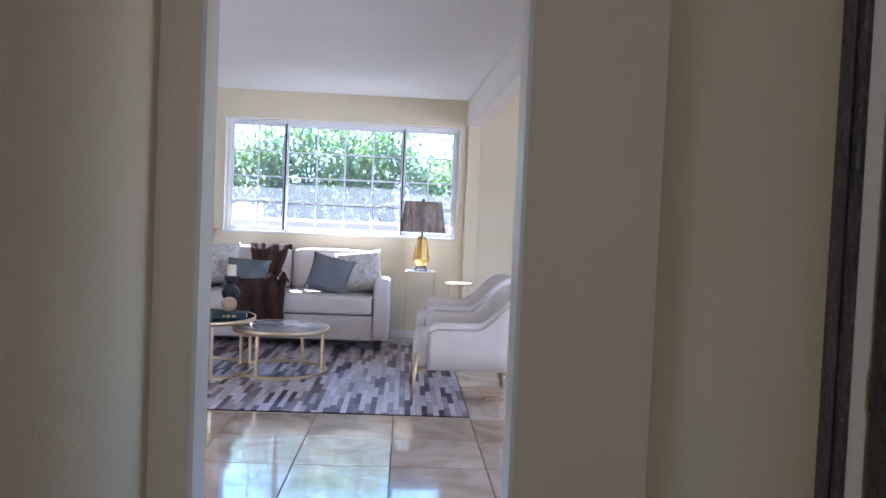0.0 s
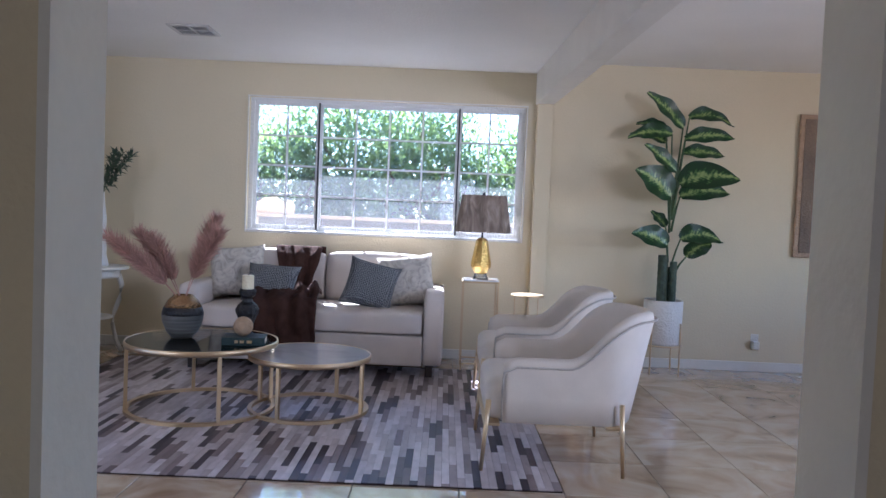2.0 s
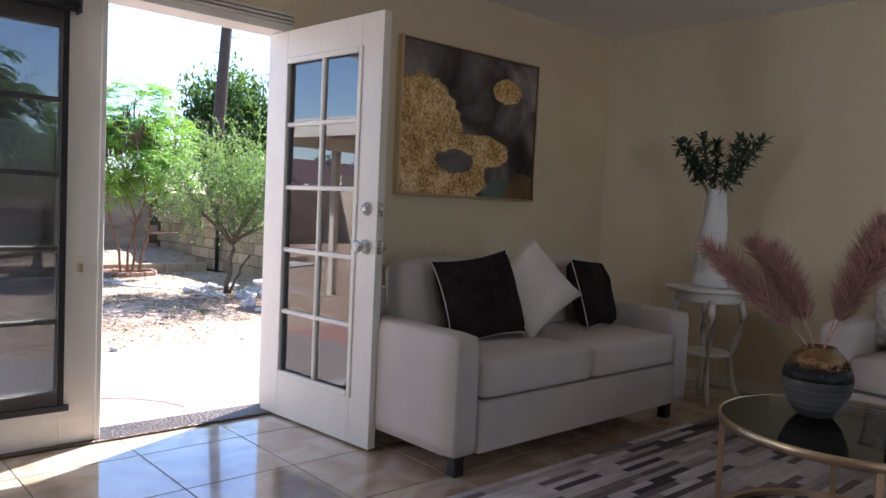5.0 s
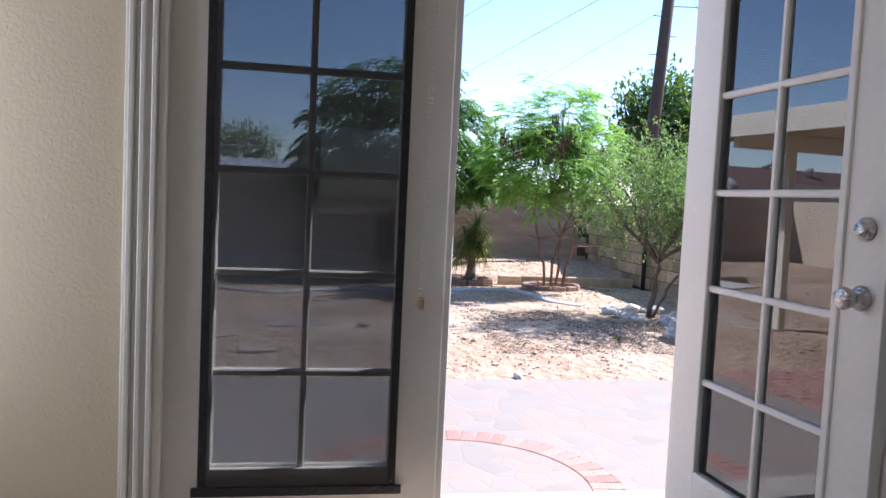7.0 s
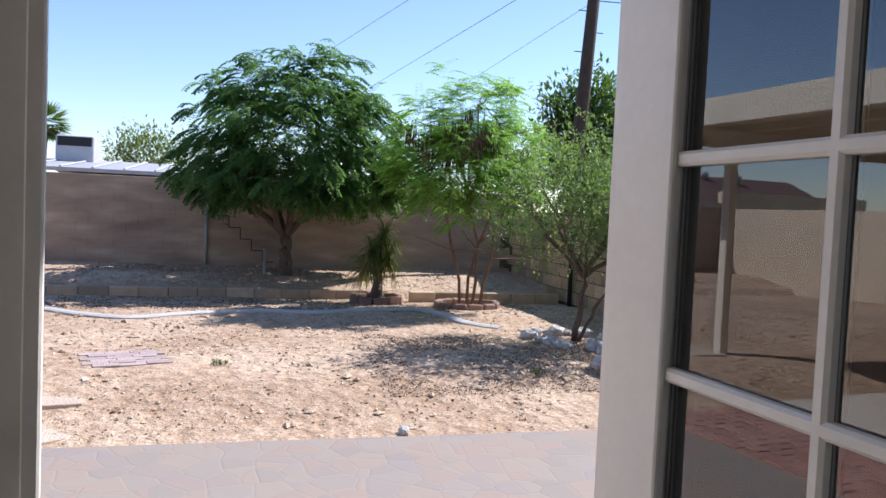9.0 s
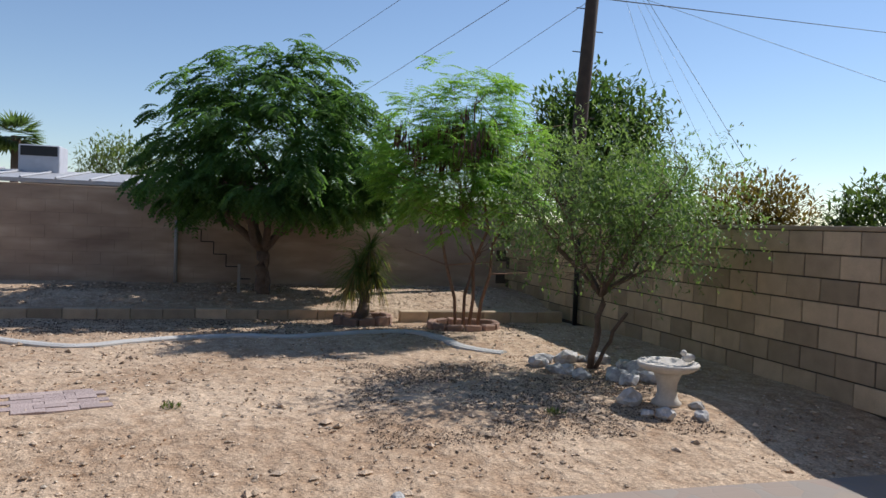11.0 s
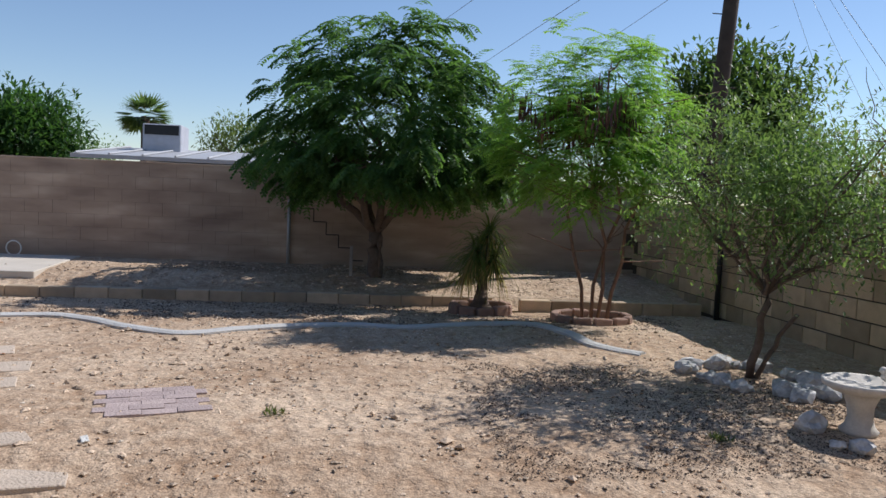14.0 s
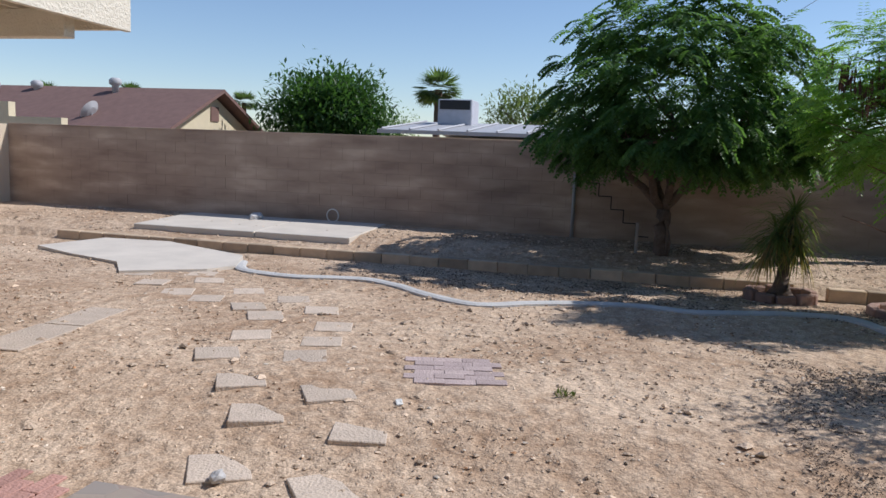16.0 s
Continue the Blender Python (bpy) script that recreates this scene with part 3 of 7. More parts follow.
part("window_sill", boxed(W0 - 0.005, W1 + 0.005, -0.125, -0.06, Z0 - 0.01, Z0 + 0.004, bevel=0.003), M_VINYL, window)
bm = bmesh.new()
for a, b, c, d in ((W0 - 0.022, W0 - 0.008, Z0 - 0.022, Z1 + 0.022), (W1 + 0.008, W1 + 0.022, Z0 - 0.022, Z1 + 0.022), (W0 - 0.008, W1 + 0.008, Z1 + 0.008, Z1 + 0.022), (W0 - 0.008, W1 + 0.008, Z0 - 0.022, Z0 - 0.012)):
    box(bm, a, b, -0.122, -0.108, c, d, bevel=0.003)
part("window_trim", bm, M_TRIM, window)
for a, b, cols, y in ((W0 + 0.02, -1.04, 2, -0.025), (-1.06, 0.19, 4, 0.015), (0.17, W1 - 0.02, 2, -0.025)):
    sash = bmesh.new()
    box(sash, a, a + 0.035, y - 0.016, y + 0.016, Z0 + 0.02, Z1 - 0.02)
    box(sash, b - 0.035, b, y - 0.016, y + 0.016, Z0 + 0.02, Z1 - 0.02)
    box(sash, a + 0.035, b - 0.035, y - 0.016, y + 0.016, Z0 + 0.02, Z0 + 0.05)
    box(sash, a + 0.035, b - 0.035, y - 0.016, y + 0.016, Z1 - 0.05, Z1 - 0.02)
    s = part("sash", sash, M_VINYL, window)
    gl = part("pane", boxed(a + 0.035, b - 0.035, y - 0.004, y + 0.004, Z0 + 0.05, Z1 - 0.05), M_WINGLASS, s)
    gl.visible_shadow = False
    for i in range(1, cols):
        x = a + 0.035 + (b - a - 0.07) * i / cols
        part("muntin", boxed(x - 0.008, x + 0.008, y - 0.01, y + 0.01, Z0 + 0.05, Z1 - 0.05), M_VINYL, s)
    for i in range(1, 4):
        z = Z0 + 0.05 + (Z1 - Z0 - 0.1) * i / 4
        part("muntin", boxed(a + 0.035, b - 0.035, y - 0.009, y + 0.009, z - 0.008, z + 0.008), M_VINYL, s)
for x in (-1.05, 0.18):
    part("sash_track", boxed(x - 0.006, x + 0.006, -0.06, -0.042, Z0 + 0.02, Z1 - 0.02), M_BLACK, window)

# ceiling vent
vent = thing("ceiling_vent", "white louvred air vent set in the ceiling", "vent", pose(-1.78, 7.155, CEIL))
bm = bmesh.new()
for a, b, c, d in ((-0.15, -0.12, -0.15, 0.15), (0.12, 0.15, -0.15, 0.15), (-0.12, 0.12, -0.15, -0.12), (-0.12, 0.12, 0.12, 0.15), (-0.12, 0.12, -0.01, 0.01), (-0.01, 0.01, -0.12, -0.01), (-0.01, 0.01, 0.01, 0.12)):
    box(bm, a, b, c, d, -0.012, -0.001)
part("frame", bm, M_BRASSWHITE, vent)
part("backing", boxed(-0.12, 0.12, -0.12, 0.12, -0.002, -0.0005), M_VOID, vent)
for i in range(8):
    y = -0.105 + i * 0.03
    part("slat", moved(boxed(-0.12, 0.12, -0.006, 0.006, -0.0008, 0.0008), Matrix.Translation((0, y, -0.007)) @ Matrix.Rotation(radians(35), 4, "X")), M_BRASSWHITE, vent)
outlet = thing("wall_outlet", "white power outlet with a plugged adapter above the baseboard", "outlet", pose(2.85, 8.25, 0.27))
part("plate", boxed(-0.035, 0.035, -0.006, 0, -0.06, 0.06, bevel=0.002), M_PLASTIC, outlet)
part("adapter", boxed(-0.03, 0.03, -0.05, -0.006, -0.07, 0.0, bevel=0.006), M_PLASTIC, outlet)

# ---------------- floor tiles and rug base ----------------
floor = structure("floor", boxed(-3.95, 5.35, 2.53, 8.25, -0.4, -0.004), M_GROUT, "glossy marbled beige tile floor")
structure("floor_hall", boxed(-0.475, 0.97, -1.6, 2.53, -0.4, 0.0), M_TILE)


# ---------------- furniture ----------------
def sofa(name, label, m, length, depth, seats, back_h, arm_h, set_back=0.28):
    """A track-arm sofa; x along it, its front towards -y, origin at the front middle on the floor."""
    t = thing(name, label, "sofa", m)
    L, aw, base = length, 0.155, 0.1
    part("base", boxed(-L / 2 + aw, L / 2 - aw, 0.0, depth - 0.1, base, 0.33, bevel=0.012, seg=2), M_LINEN, t)
    for s in (-1, 1):
        part("arm", moved(soft_block(aw, depth, arm_h - base, 0.03, 0.006), Matrix.Translation((s * (L / 2 - aw / 2), depth / 2, base))), M_LINEN, t, "", True)
    part("back_frame", moved(soft_block(L - 2 * aw, 0.1, back_h - 0.14 - base, 0.03, 0.0), Matrix.Translation((0, depth - 0.05, base))), M_LINEN, t, "", True)
    w = (L - 2 * aw - 0.01) / seats
    for i in range(seats):
        x = -L / 2 + aw + 0.005 + w * (i + 0.5)
        part("seat_cushion", moved(soft_block(w - 0.006, depth - 0.2, 0.17, 0.03, 0.018, 10), Matrix.Translation((x, (depth - 0.2) / 2 - 0.015, 0.335))), M_LINEN, t, "", True)
    bw = (L - 2 * aw - 0.01) / 2
    for i in range(2):
        x = -L / 2 + aw + 0.005 + bw * (i + 0.5)
        part("back_cushion", moved(soft_block(bw - 0.006, 0.17, back_h - 0.49, 0.055, 0.02, 10), Matrix.Translation((x, depth - set_back, 0.495)) @ Matrix.Rotation(radians(-9), 4, "X")), M_LINEN, t, "", True)
    for x in (-L / 2 + 0.1, L / 2 - 0.1):
        for y in (0.08, depth - 0.1):
            part("leg", boxed(x - 0.028, x + 0.028, y - 0.028, y + 0.028, 0, base, bevel=0.004), M_LEG, t)
    return t


sofa("sofa", "cream linen three-seat sofa under the window", pose(-0.9, 7.33, 0), 2.02, 0.9, 1, 0.9, 0.66, 0.22)
sofa("loveseat", "cream linen loveseat with two seat cushions", pose(-2.6, 6.375, 0, 0, 0, 90), 1.86, 0.88, 2, 0.88, 0.62)


def throw_pillow(label, mat, w, d, h, m, seed, piped=None):
    t = thing("throw_pillow", label, "pillow", m)
    part("pillow_cover", cushion(w, d, h, 14, 0.42, 0.1, 0.014, seed), mat, t, "", True)
    if piped:
        pts = []
        n_ = 14
        for i in range(4 * n_):
            k, u = divmod(i, n_)
            u = 2 * u / n_ - 1
            e = 1 - 0.1 * (1 - u * u)
            p = ((u, -e), (e, u), (-u, e), (-e, -u))[k]
            pts.append((p[0] * w / 2, p[1] * d / 2, 0))
        part("piping", tube(bmesh.new(), pts, 0.0032, 6, True), piped, t, "", True)
    return t


def leaning(x, y, z, yaw, tilt, roll=0):
    """The pose of a pillow stood on its edge, facing yaw, leaning back by tilt."""
    return Matrix.Translation((x, y, z)) @ Matrix.Rotation(radians(yaw), 4, "Z") @ Matrix.Rotation(radians(90 - tilt), 4, "X") @ Matrix.Rotation(radians(roll), 4, "Z")


# on the loveseat (it faces +x)
throw_pillow("dark brown plush throw pillow with pale piping", M_FUR, 0.45, 0.43, 0.18, leaning(-2.98, 5.95, 0.72, 78, 18, 8), 1, M_CREAM)
throw_pillow("cream cotton throw pillow standing on its corner", M_CREAM, 0.4, 0.4, 0.15, leaning(-2.93, 6.27, 0.755, 62, 16, 40), 2, M_CREAM)
throw_pillow("dark brown plush throw pillow with pale piping", M_FUR, 0.4, 0.4, 0.17, leaning(-2.98, 6.86, 0.7, 108, 20, -5), 3, M_CREAM)
# on the sofa (it faces -y)
throw_pillow("grey and white marbled throw pillow", M_MARBLEFAB, 0.46, 0.44, 0.16, leaning(-1.6, 7.83, 0.73, 12, 20, 4), 4)
throw_pillow("slate blue woven throw pillow with a small pattern", M_SLATE, 0.43, 0.33, 0.14, leaning(-1.27, 7.62, 0.66, -4, 28, -3), 5)
throw_pillow("slate blue woven throw pillow with a small pattern", M_SLATE, 0.42, 0.4, 0.15, leaning(-0.48, 7.62, 0.68, 6, 24, -14), 6)
throw_pillow("grey and white marbled throw pillow", M_MARBLEFAB, 0.46, 0.44, 0.16, leaning(-0.2, 7.8, 0.71, 4, 22, 8), 7)

# throw over the back and seat of the sofa: one draped cloth
path_ = [(8.19, 0.60), (8.19, 0.8), (8.14, 0.905), (8.03, 0.915), (7.96, 0.85), (7.92, 0.72), (7.88, 0.6), (7.78, 0.545), (7.6, 0.54), (7.45, 0.535), (7.325, 0.53), (7.285, 0.47), (7.275, 0.36), (7.27, 0.26), (7.268, 0.2)]
fine = []
for i in range(len(path_) - 1):
    for k in range(5):
        t = k / 5
        fine.append((path_[i][0] * (1 - t) + path_[i + 1][0] * t, path_[i][1] * (1 - t) + path_[i + 1][1] * t))
verts, faces = [], []
nu = 36
for i, (y, z) in enumerate(fine):
    s = i / (len(fine) - 1)
    left, right = (-1.32 + 0.05 * ease(0.2, 0.4, s) - 0.1 * ease(0.42, 0.6, s), -0.93 - 0.05 * ease(0.25, 0.42, s) + 0.13 * ease(0.45, 0.62, s))
    for j in range(nu + 1):
        u = j / nu
        fold = 0.02 * math.sin(u * 21 + 2.6 * math.sin(s * 5) + 2.5 * noise.noise((u * 3, s * 4, 9.0))) + 0.035 * noise.noise((u * 5, s * 6, 3.0)) + 0.014 * noise.noise((u * 15, s * 18, 5.0))
        fold *= 0.35 + 0.65 * ease(0.2, 0.34, s)
        lump = 0.1 * ease(0.43, 0.53, s) * ease(0.8, 0.68, s) * (0.45 + 0.8 * abs(noise.noise((u * 5, s * 13, 1.0))) + 0.5 * noise.noise((u * 9, s * 20, 4.0)))
        x = left + (right - left) * u + 0.012 * noise.noise((u * 3, s * 9, 8.0))
        flat = ease(0.4, 0.5, s) * ease(0.76, 0.68, s)
        verts.append((x, y - (fold + 0.024) * (1 - flat) * (1 if y < 8.1 else -0.3), z + 0.02 + (fold + lump) * flat + 0.012 * (1 - flat)))
for i in range(len(fine) - 1):
    for j in range(nu):
        a = i * (nu + 1) + j
        faces.append((a, a + 1, a + nu + 2, a + nu + 1))
throw = new("throw_blanket", sheet("throw_blanket", verts, faces, M_THROW, True))
sol = throw.modifiers.new("thickness", "SOLIDIFY")
sol.thickness, sol.offset = 0.012, 0.0
tagged(throw, "rumpled chocolate brown fleece throw draped over the sofa", "blanket")


# ---------------- coffee tables ----------------
def round_table(name, label, m, radius, height, top_mat, top_label, legs):
    t = thing(name, label, "coffee table", m)
    part("tabletop", lathe(bmesh.new(), [(radius - 0.012, height - 0.014), (radius - 0.008, height - 0.012), (radius - 0.008, height - 0.002), (radius - 0.012, height)], 64), top_mat, t, top_label)
    part("top_rim", lathe(bmesh.new(), [(radius - 0.012, height - 0.03), (radius, height - 0.03), (radius + 0.002, height - 0.012), (radius, height + 0.002), (radius - 0.007, height + 0.002), (radius - 0.007, height - 0.014), (radius - 0.012, height - 0.016)], 64), M_GOLD, t, "gold metal rim", True)
    bm = bmesh.new()
    lat = [(radius - 0.03, 0.0), (radius - 0.004, 0.0), (radius - 0.004, 0.02), (radius - 0.03, 0.02)]
    lathe(bm, lat, 72)
    bmesh.ops.delete(bm, geom=[f for f in bm.faces if len(f.verts) > 4], context="FACES_ONLY")
    k = 72
    bm.verts.ensure_lookup_table()
    for j in range(k):
        bm.faces.new((bm.verts[3 * k + j], bm.verts[3 * k + (j + 1) % k], bm.verts[(j + 1) % k], bm.verts[j]))
    part("base_ring", bm, M_GOLD, t)
    for a in legs:
        q = Matrix.Rotation(radians(a), 4, "Z")
        part("leg", moved(boxed(radius - 0.028, radius - 0.006, -0.011, 0.011, 0.02, height - 0.03, bevel=0.002), q), M_GOLD, t)
    return t


round_table("large_coffee_table", "large round coffee table with a smoked glass top and gold frame", pose(-1.36, 6.25, 0.012), 0.45, 0.42, M_TABLEGLASS, "smoked glass top", (205, 300, 30, 115))
round_table("small_coffee_table", "small round coffee table with a white marble top and gold frame", pose(-0.71, 6.31, 0.012), 0.375, 0.35, M_MARBLETOP, "white marble top", (250, 340, 70, 160))

vase = thing("round_vase", "round banded vase, bronze above and grey below, with pink plumes", "vase", pose(-1.5, 6.28, 0.434))
PRO = [(0.06, 0.0), (0.095, 0.04), (0.12, 0.1), (0.124, 0.14), (0.112, 0.19), (0.09, 0.23), (0.062, 0.255), (0.06, 0.262), (0.052, 0.262), (0.05, 0.25)]
M_VASELOW = ramp_material("grey_ringed_glaze", [(0.35, (0.06, 0.06, 0.055)), (0.55, (0.14, 0.14, 0.13)), (0.7, (0.3, 0.3, 0.29))], scale=4, rough=0.3, stretch=(0.3, 0.3, 14), bump=0.002)
M_BRONZE = material("bronze_lustre_glaze", (0.32, 0.19, 0.09), 0.2, 0.85, vary=0.2, scale=8)
part("vase_body", lathe(bmesh.new(), PRO[:4] + [(0.1235, 0.142)], 36), M_VASELOW, vase, "grey ringed lower body", True)
part("vase_shoulder", lathe(bmesh.new(), [(0.1236, 0.142), (0.122, 0.16), (0.112, 0.19)], 36), M_BLACK, vase, "dark glazed band", True)
part("vase_neck", lathe(bmesh.new(), [(0.1122, 0.19), (0.09, 0.23), (0.062, 0.255), (0.06, 0.262), (0.052, 0.262), (0.05, 0.2)], 36), M_BRONZE, vase, "bronze lustre neck", True)
rp = np.random.default_rng(8)
for k, (tx, ty, tz, ln) in enumerate(((-0.72, -0.1, 0.95, 0.54), (-0.5, 0.12, 1.0, 0.5), (0.24, 0.05, 1.0, 0.56), (0.36, -0.12, 1.0, 0.5), (-0.58, -0.2, 0.9, 0.42), (-0.36, 0.05, 1.0, 0.44))):
    d = Vector((tx, ty, tz)).normalized()
    stem, plume = [], []
    for i in range(11):
        t = i / 10
        stem.append(Vector((0, 0, 0.2)) + d * (t * (ln + 0.1)) + Vector((d.x, d.y, 0)) * 0.12 * t * t - Vector((0, 0, 0.1 * t * t)))
    part("plume_stem", tube(bmesh.new(), stem, 0.003, 5), M_PLUME, vase)
    pv, pf = [], []
    for _ in range(1300):
        t = 0.32 + 0.68 * rp.random()
        i = min(9, int(t * 10))
        base = stem[i].lerp(stem[i + 1], t * 10 - i)
        w = 0.052 * math.sin(3.14159 * min(1, (t - 0.25) / 0.8)) ** 0.7 + 0.008
        off = Vector(rp.normal(0, 1, 3))
        off -= off.dot(d) * d
        off = off.normalized() * w * rp.random() ** 0.7
        dirn = (d * 0.9 + off.normalized() * 0.45 + Vector((0, 0, -0.15))).normalized()
        s = dirn.cross(Vector((rp.normal(), rp.normal(), rp.normal()))).normalized() * 0.0022
        b0 = base + off * 0.5
        o = len(pv)
        pv += [b0 - s, b0 + s, b0 + off * 0.5 + dirn * (0.045 + 0.03 * rp.random())]
        pf.append((o, o + 1, o + 2))
    pl = new("plume", sheet("plume", [tuple(v) for v in pv], pf, M_PLUME))
    pl.parent = vase
    tagged(pl, "feathery dusty pink pampas plume")

stick = thing("candle_holder", "black turned candle holder", "candle holder", pose(-1.14, 6.42, 0.434))
part("holder_body", lathe(bmesh.new(), [(0.05, 0.0), (0.052, 0.01), (0.03, 0.03), (0.034, 0.05), (0.05, 0.1), (0.072, 0.15), (0.075, 0.17), (0.06, 0.2), (0.035, 0.22), (0.03, 0.24), (0.05, 0.26), (0.055, 0.285), (0.05, 0.3), (0.0, 0.3)], 14), M_BLACK, stick)
candle = thing("pillar_candle", "ivory pillar candle on a black holder", "candle", pose(-1.14, 6.42, 0.734))
part("wax", lathe(bmesh.new(), [(0.036, 0.0), (0.037, 0.002), (0.037, 0.084), (0.034, 0.088), (0.012, 0.083), (0.0, 0.083)], 24), M_CANDLE, candle, "", True)
part("wick", rod(bmesh.new(), (0, 0, 0.08), (0.002, 0, 0.097), 0.0015, n=6), M_BLACK, candle)
book = thing("book", "thick dark green hardback book lying flat", "book", pose(-1.08, 6.16, 0.434, 0, 0, 8))
part("cover", boxed(-0.125, 0.125, -0.085, 0.085, 0.0, 0.004), M_BOOK, book)
part("cover", boxed(-0.125, 0.125, -0.085, 0.085, 0.042, 0.046), M_BOOK, book)
part("spine", boxed(-0.125, 0.125, -0.088, -0.084, 0.0, 0.046, bevel=0.002), M_BOOK, book)
part("pages", boxed(-0.12, 0.12, -0.084, 0.08, 0.004, 0.042), M_PAGES, book)
for x, w in ((-0.05, 0.02), (-0.02, 0.025), (0.02, 0.03)):
    part("spine_lettering", boxed(x, x + w, -0.0895, -0.088, 0.014, 0.03), M_GOLD, book)
ball = thing("wooden_ball", "turned pale wooden ball resting on a book", "ball", pose(-1.09, 6.15, 0.48))
bm = bmesh.new()
bmesh.ops.create_uvsphere(bm, u_segments=28, v_segments=18, radius=0.058, matrix=Matrix.Translation((0, 0, 0.057)))
part("ball_body", bm, M_WOODBALL, ball, "", True)

# ---------------- armchairs ----------------
def armchair(m):
    """A tub chair that faces -x; origin on the floor in its middle."""
    t = thing("armchair", "ivory upholstered tub armchair on slim gold legs", "armchair", m, "armchairs facing the sofa group")
    # seat block
    part("seat", moved(soft_block(0.6, 0.6, 0.21, 0.06, 0.025, 12), Matrix.Translation((-0.035, 0, 0.242))), M_IVORY, t, "", True)

    # shell: from the front of one arm round the back to the other
    def shell_at(s):
        """Place on plan, height of the top, outward way, for s 0..1 round the shell."""
        a = (s - 0.5) * 2
        k = abs(a)
        sg = 1 if a > 0 else -1
        if k > 0.42:
            u = (k - 0.42) / 0.58
            x, y = 0.24 - 0.49 * u, sg * 0.335
            nx_, ny_ = 0.0, sg
        else:
            th = k / 0.42 * math.pi / 2
            x, y = 0.24 + 0.2 * math.cos(th), sg * 0.335 * math.sin(th)
            nx_, ny_ = math.cos(th), sg * math.sin(th)
        h = 0.565 + 0.235 * (1 - ease(0.24, 0.62, k)) - 0.03 * ease(0.93, 1.0, k)
        return x, y, nx_, ny_, h, k
    bm = bmesh.new()
    n, prev, first = 56, None, None
    for i in range(n + 1):
        x, y, nx_, ny_, h, k = shell_at(i / n)
        lean = 0.13 * (1 - ease(0.25, 0.6, k))
        low = 0.245
        th = 0.085
        sec = []
        for off, z in ((0, low), (0, low + 0.12), (0, (low + h) / 2), (0, h - 0.05), (-0.012, h - 0.016), (-0.0425, h), (-0.073, h - 0.016), (-th, h - 0.05), (-th, (low + h) / 2), (-th, low)):
            f = (z - low) / 0.6
            px, py = x + nx_ * (off + lean * f), y + ny_ * (off + 0.02 * f)
            if k > 0.96:
                px += 0.02 * ease(0.96, 1.0, k) * abs(z - 0.4)
            sec.append(bm.verts.new((px, py, z)))
        if prev:
            for j in range(len(sec) - 1):
                bm.faces.new((prev[j], prev[j + 1], sec[j + 1], sec[j]))
            bm.faces.new((prev[-1], prev[0], sec[0], sec[-1]))
        else:
            first = sec
        prev = sec
    bm.faces.new(first)
    bm.faces.new(prev[::-1])
    part("shell", bm, M_IVORY, t, "", True)
    pts = []
    for i in range(n + 1):
        x, y, nx_, ny_, h, k = shell_at(i / n)
        f = (h - 0.05 - 0.2) / 0.6
        lean = 0.13 * (1 - ease(0.25, 0.6, k))
        pts.append((x + nx_ * (0.004 + lean * f), y + ny_ * (0.004 + 0.02 * f), h - 0.042))
    x, y, z = pts[0]
    x2, y2, z2 = pts[-1]
    pts = [(x - 0.004, y, 0.265), (x - 0.006, y, 0.4), (x - 0.003, y, z - 0.03)] + pts + [(x2 - 0.003, y2, z2 - 0.03), (x2 - 0.006, y2, 0.4), (x2 - 0.004, y2, 0.265)]
    part("piping", tube(bmesh.new(), pts, 0.006, 6), M_PIPING, t, "", True)
    for sx, sy in ((-0.32, -1), (-0.32, 1), (0.33, -1), (0.33, 1)):
        dx = -0.025 if sx < 0 else 0.02
        part("leg", rod(bmesh.new(), (sx + dx, sy * 0.352, 0.0), (sx, sy * 0.352, 0.36), 0.009, 0.014, 10), M_GOLD, t, "gold metal leg", True)
    for s in (-1, 1):
        part("leg_bracket", boxed(-0.34 if s < 0 else 0.26, -0.26 if s < 0 else 0.34, -0.345, 0.345, 0.23, 0.245, bevel=0.003), M_GOLD, t)
    return t


chair = armchair(pose(0.66, 5.66, 0.0))
copy_thing(chair, pose(0.69, 6.74, 0.0))

# ---------------- side tables and lamp ----------------
st = thing("square_side_table", "slim gold side table with a square white top", "side table", pose(0.40, 7.86, 0))
part("tabletop", boxed(-0.145, 0.145, -0.145, 0.145, 0.735, 0.747, bevel=0.002), M_MARBLETOP, st)
part("top_frame", boxed(-0.15, 0.15, -0.15, 0.15, 0.722, 0.735, bevel=0.002), M_GOLD, st)
for x in (-1, 1):
    for y in (-1, 1):
        part("leg", boxed(x * 0.14 - 0.006, x * 0.14 + 0.006, y * 0.14 - 0.006, y * 0.14 + 0.006, 0, 0.722), M_GOLD, st)
for a, b, c, d in ((-0.134, 0.134, -0.146, -0.136), (-0.134, 0.134, 0.136, 0.146), (-0.146, -0.136, -0.134, 0.134), (0.136, 0.146, -0.134, 0.134)):
    part("stretcher", boxed(a, b, c, d, 0.06, 0.07), M_GOLD, st)
lamp = thing("table_lamp", "table lamp with a faceted gold base and crinkled taupe shade", "lamp", pose(0.40, 7.86, 0.747))
part("foot", lathe(bmesh.new(), [(0.065, 0.0), (0.065, 0.012), (0.058, 0.018), (0.05, 0.045), (0.0, 0.045)], 24), M_TABLEGLASS, lamp, "clear acrylic foot")
part("lamp_base", lathe(bmesh.new(), [(0.045, 0.04), (0.082, 0.1), (0.084, 0.12), (0.05, 0.31), (0.04, 0.33), (0.02, 0.34)], 8), M_GOLDMIR, lamp, "mirrored gold faceted body")
part("stem", rod(bmesh.new(), (0, 0, 0.34), (0, 0, 0.46), 0.009), M_BLACK, lamp)
bm = bmesh.new()
lo, hi = [], []
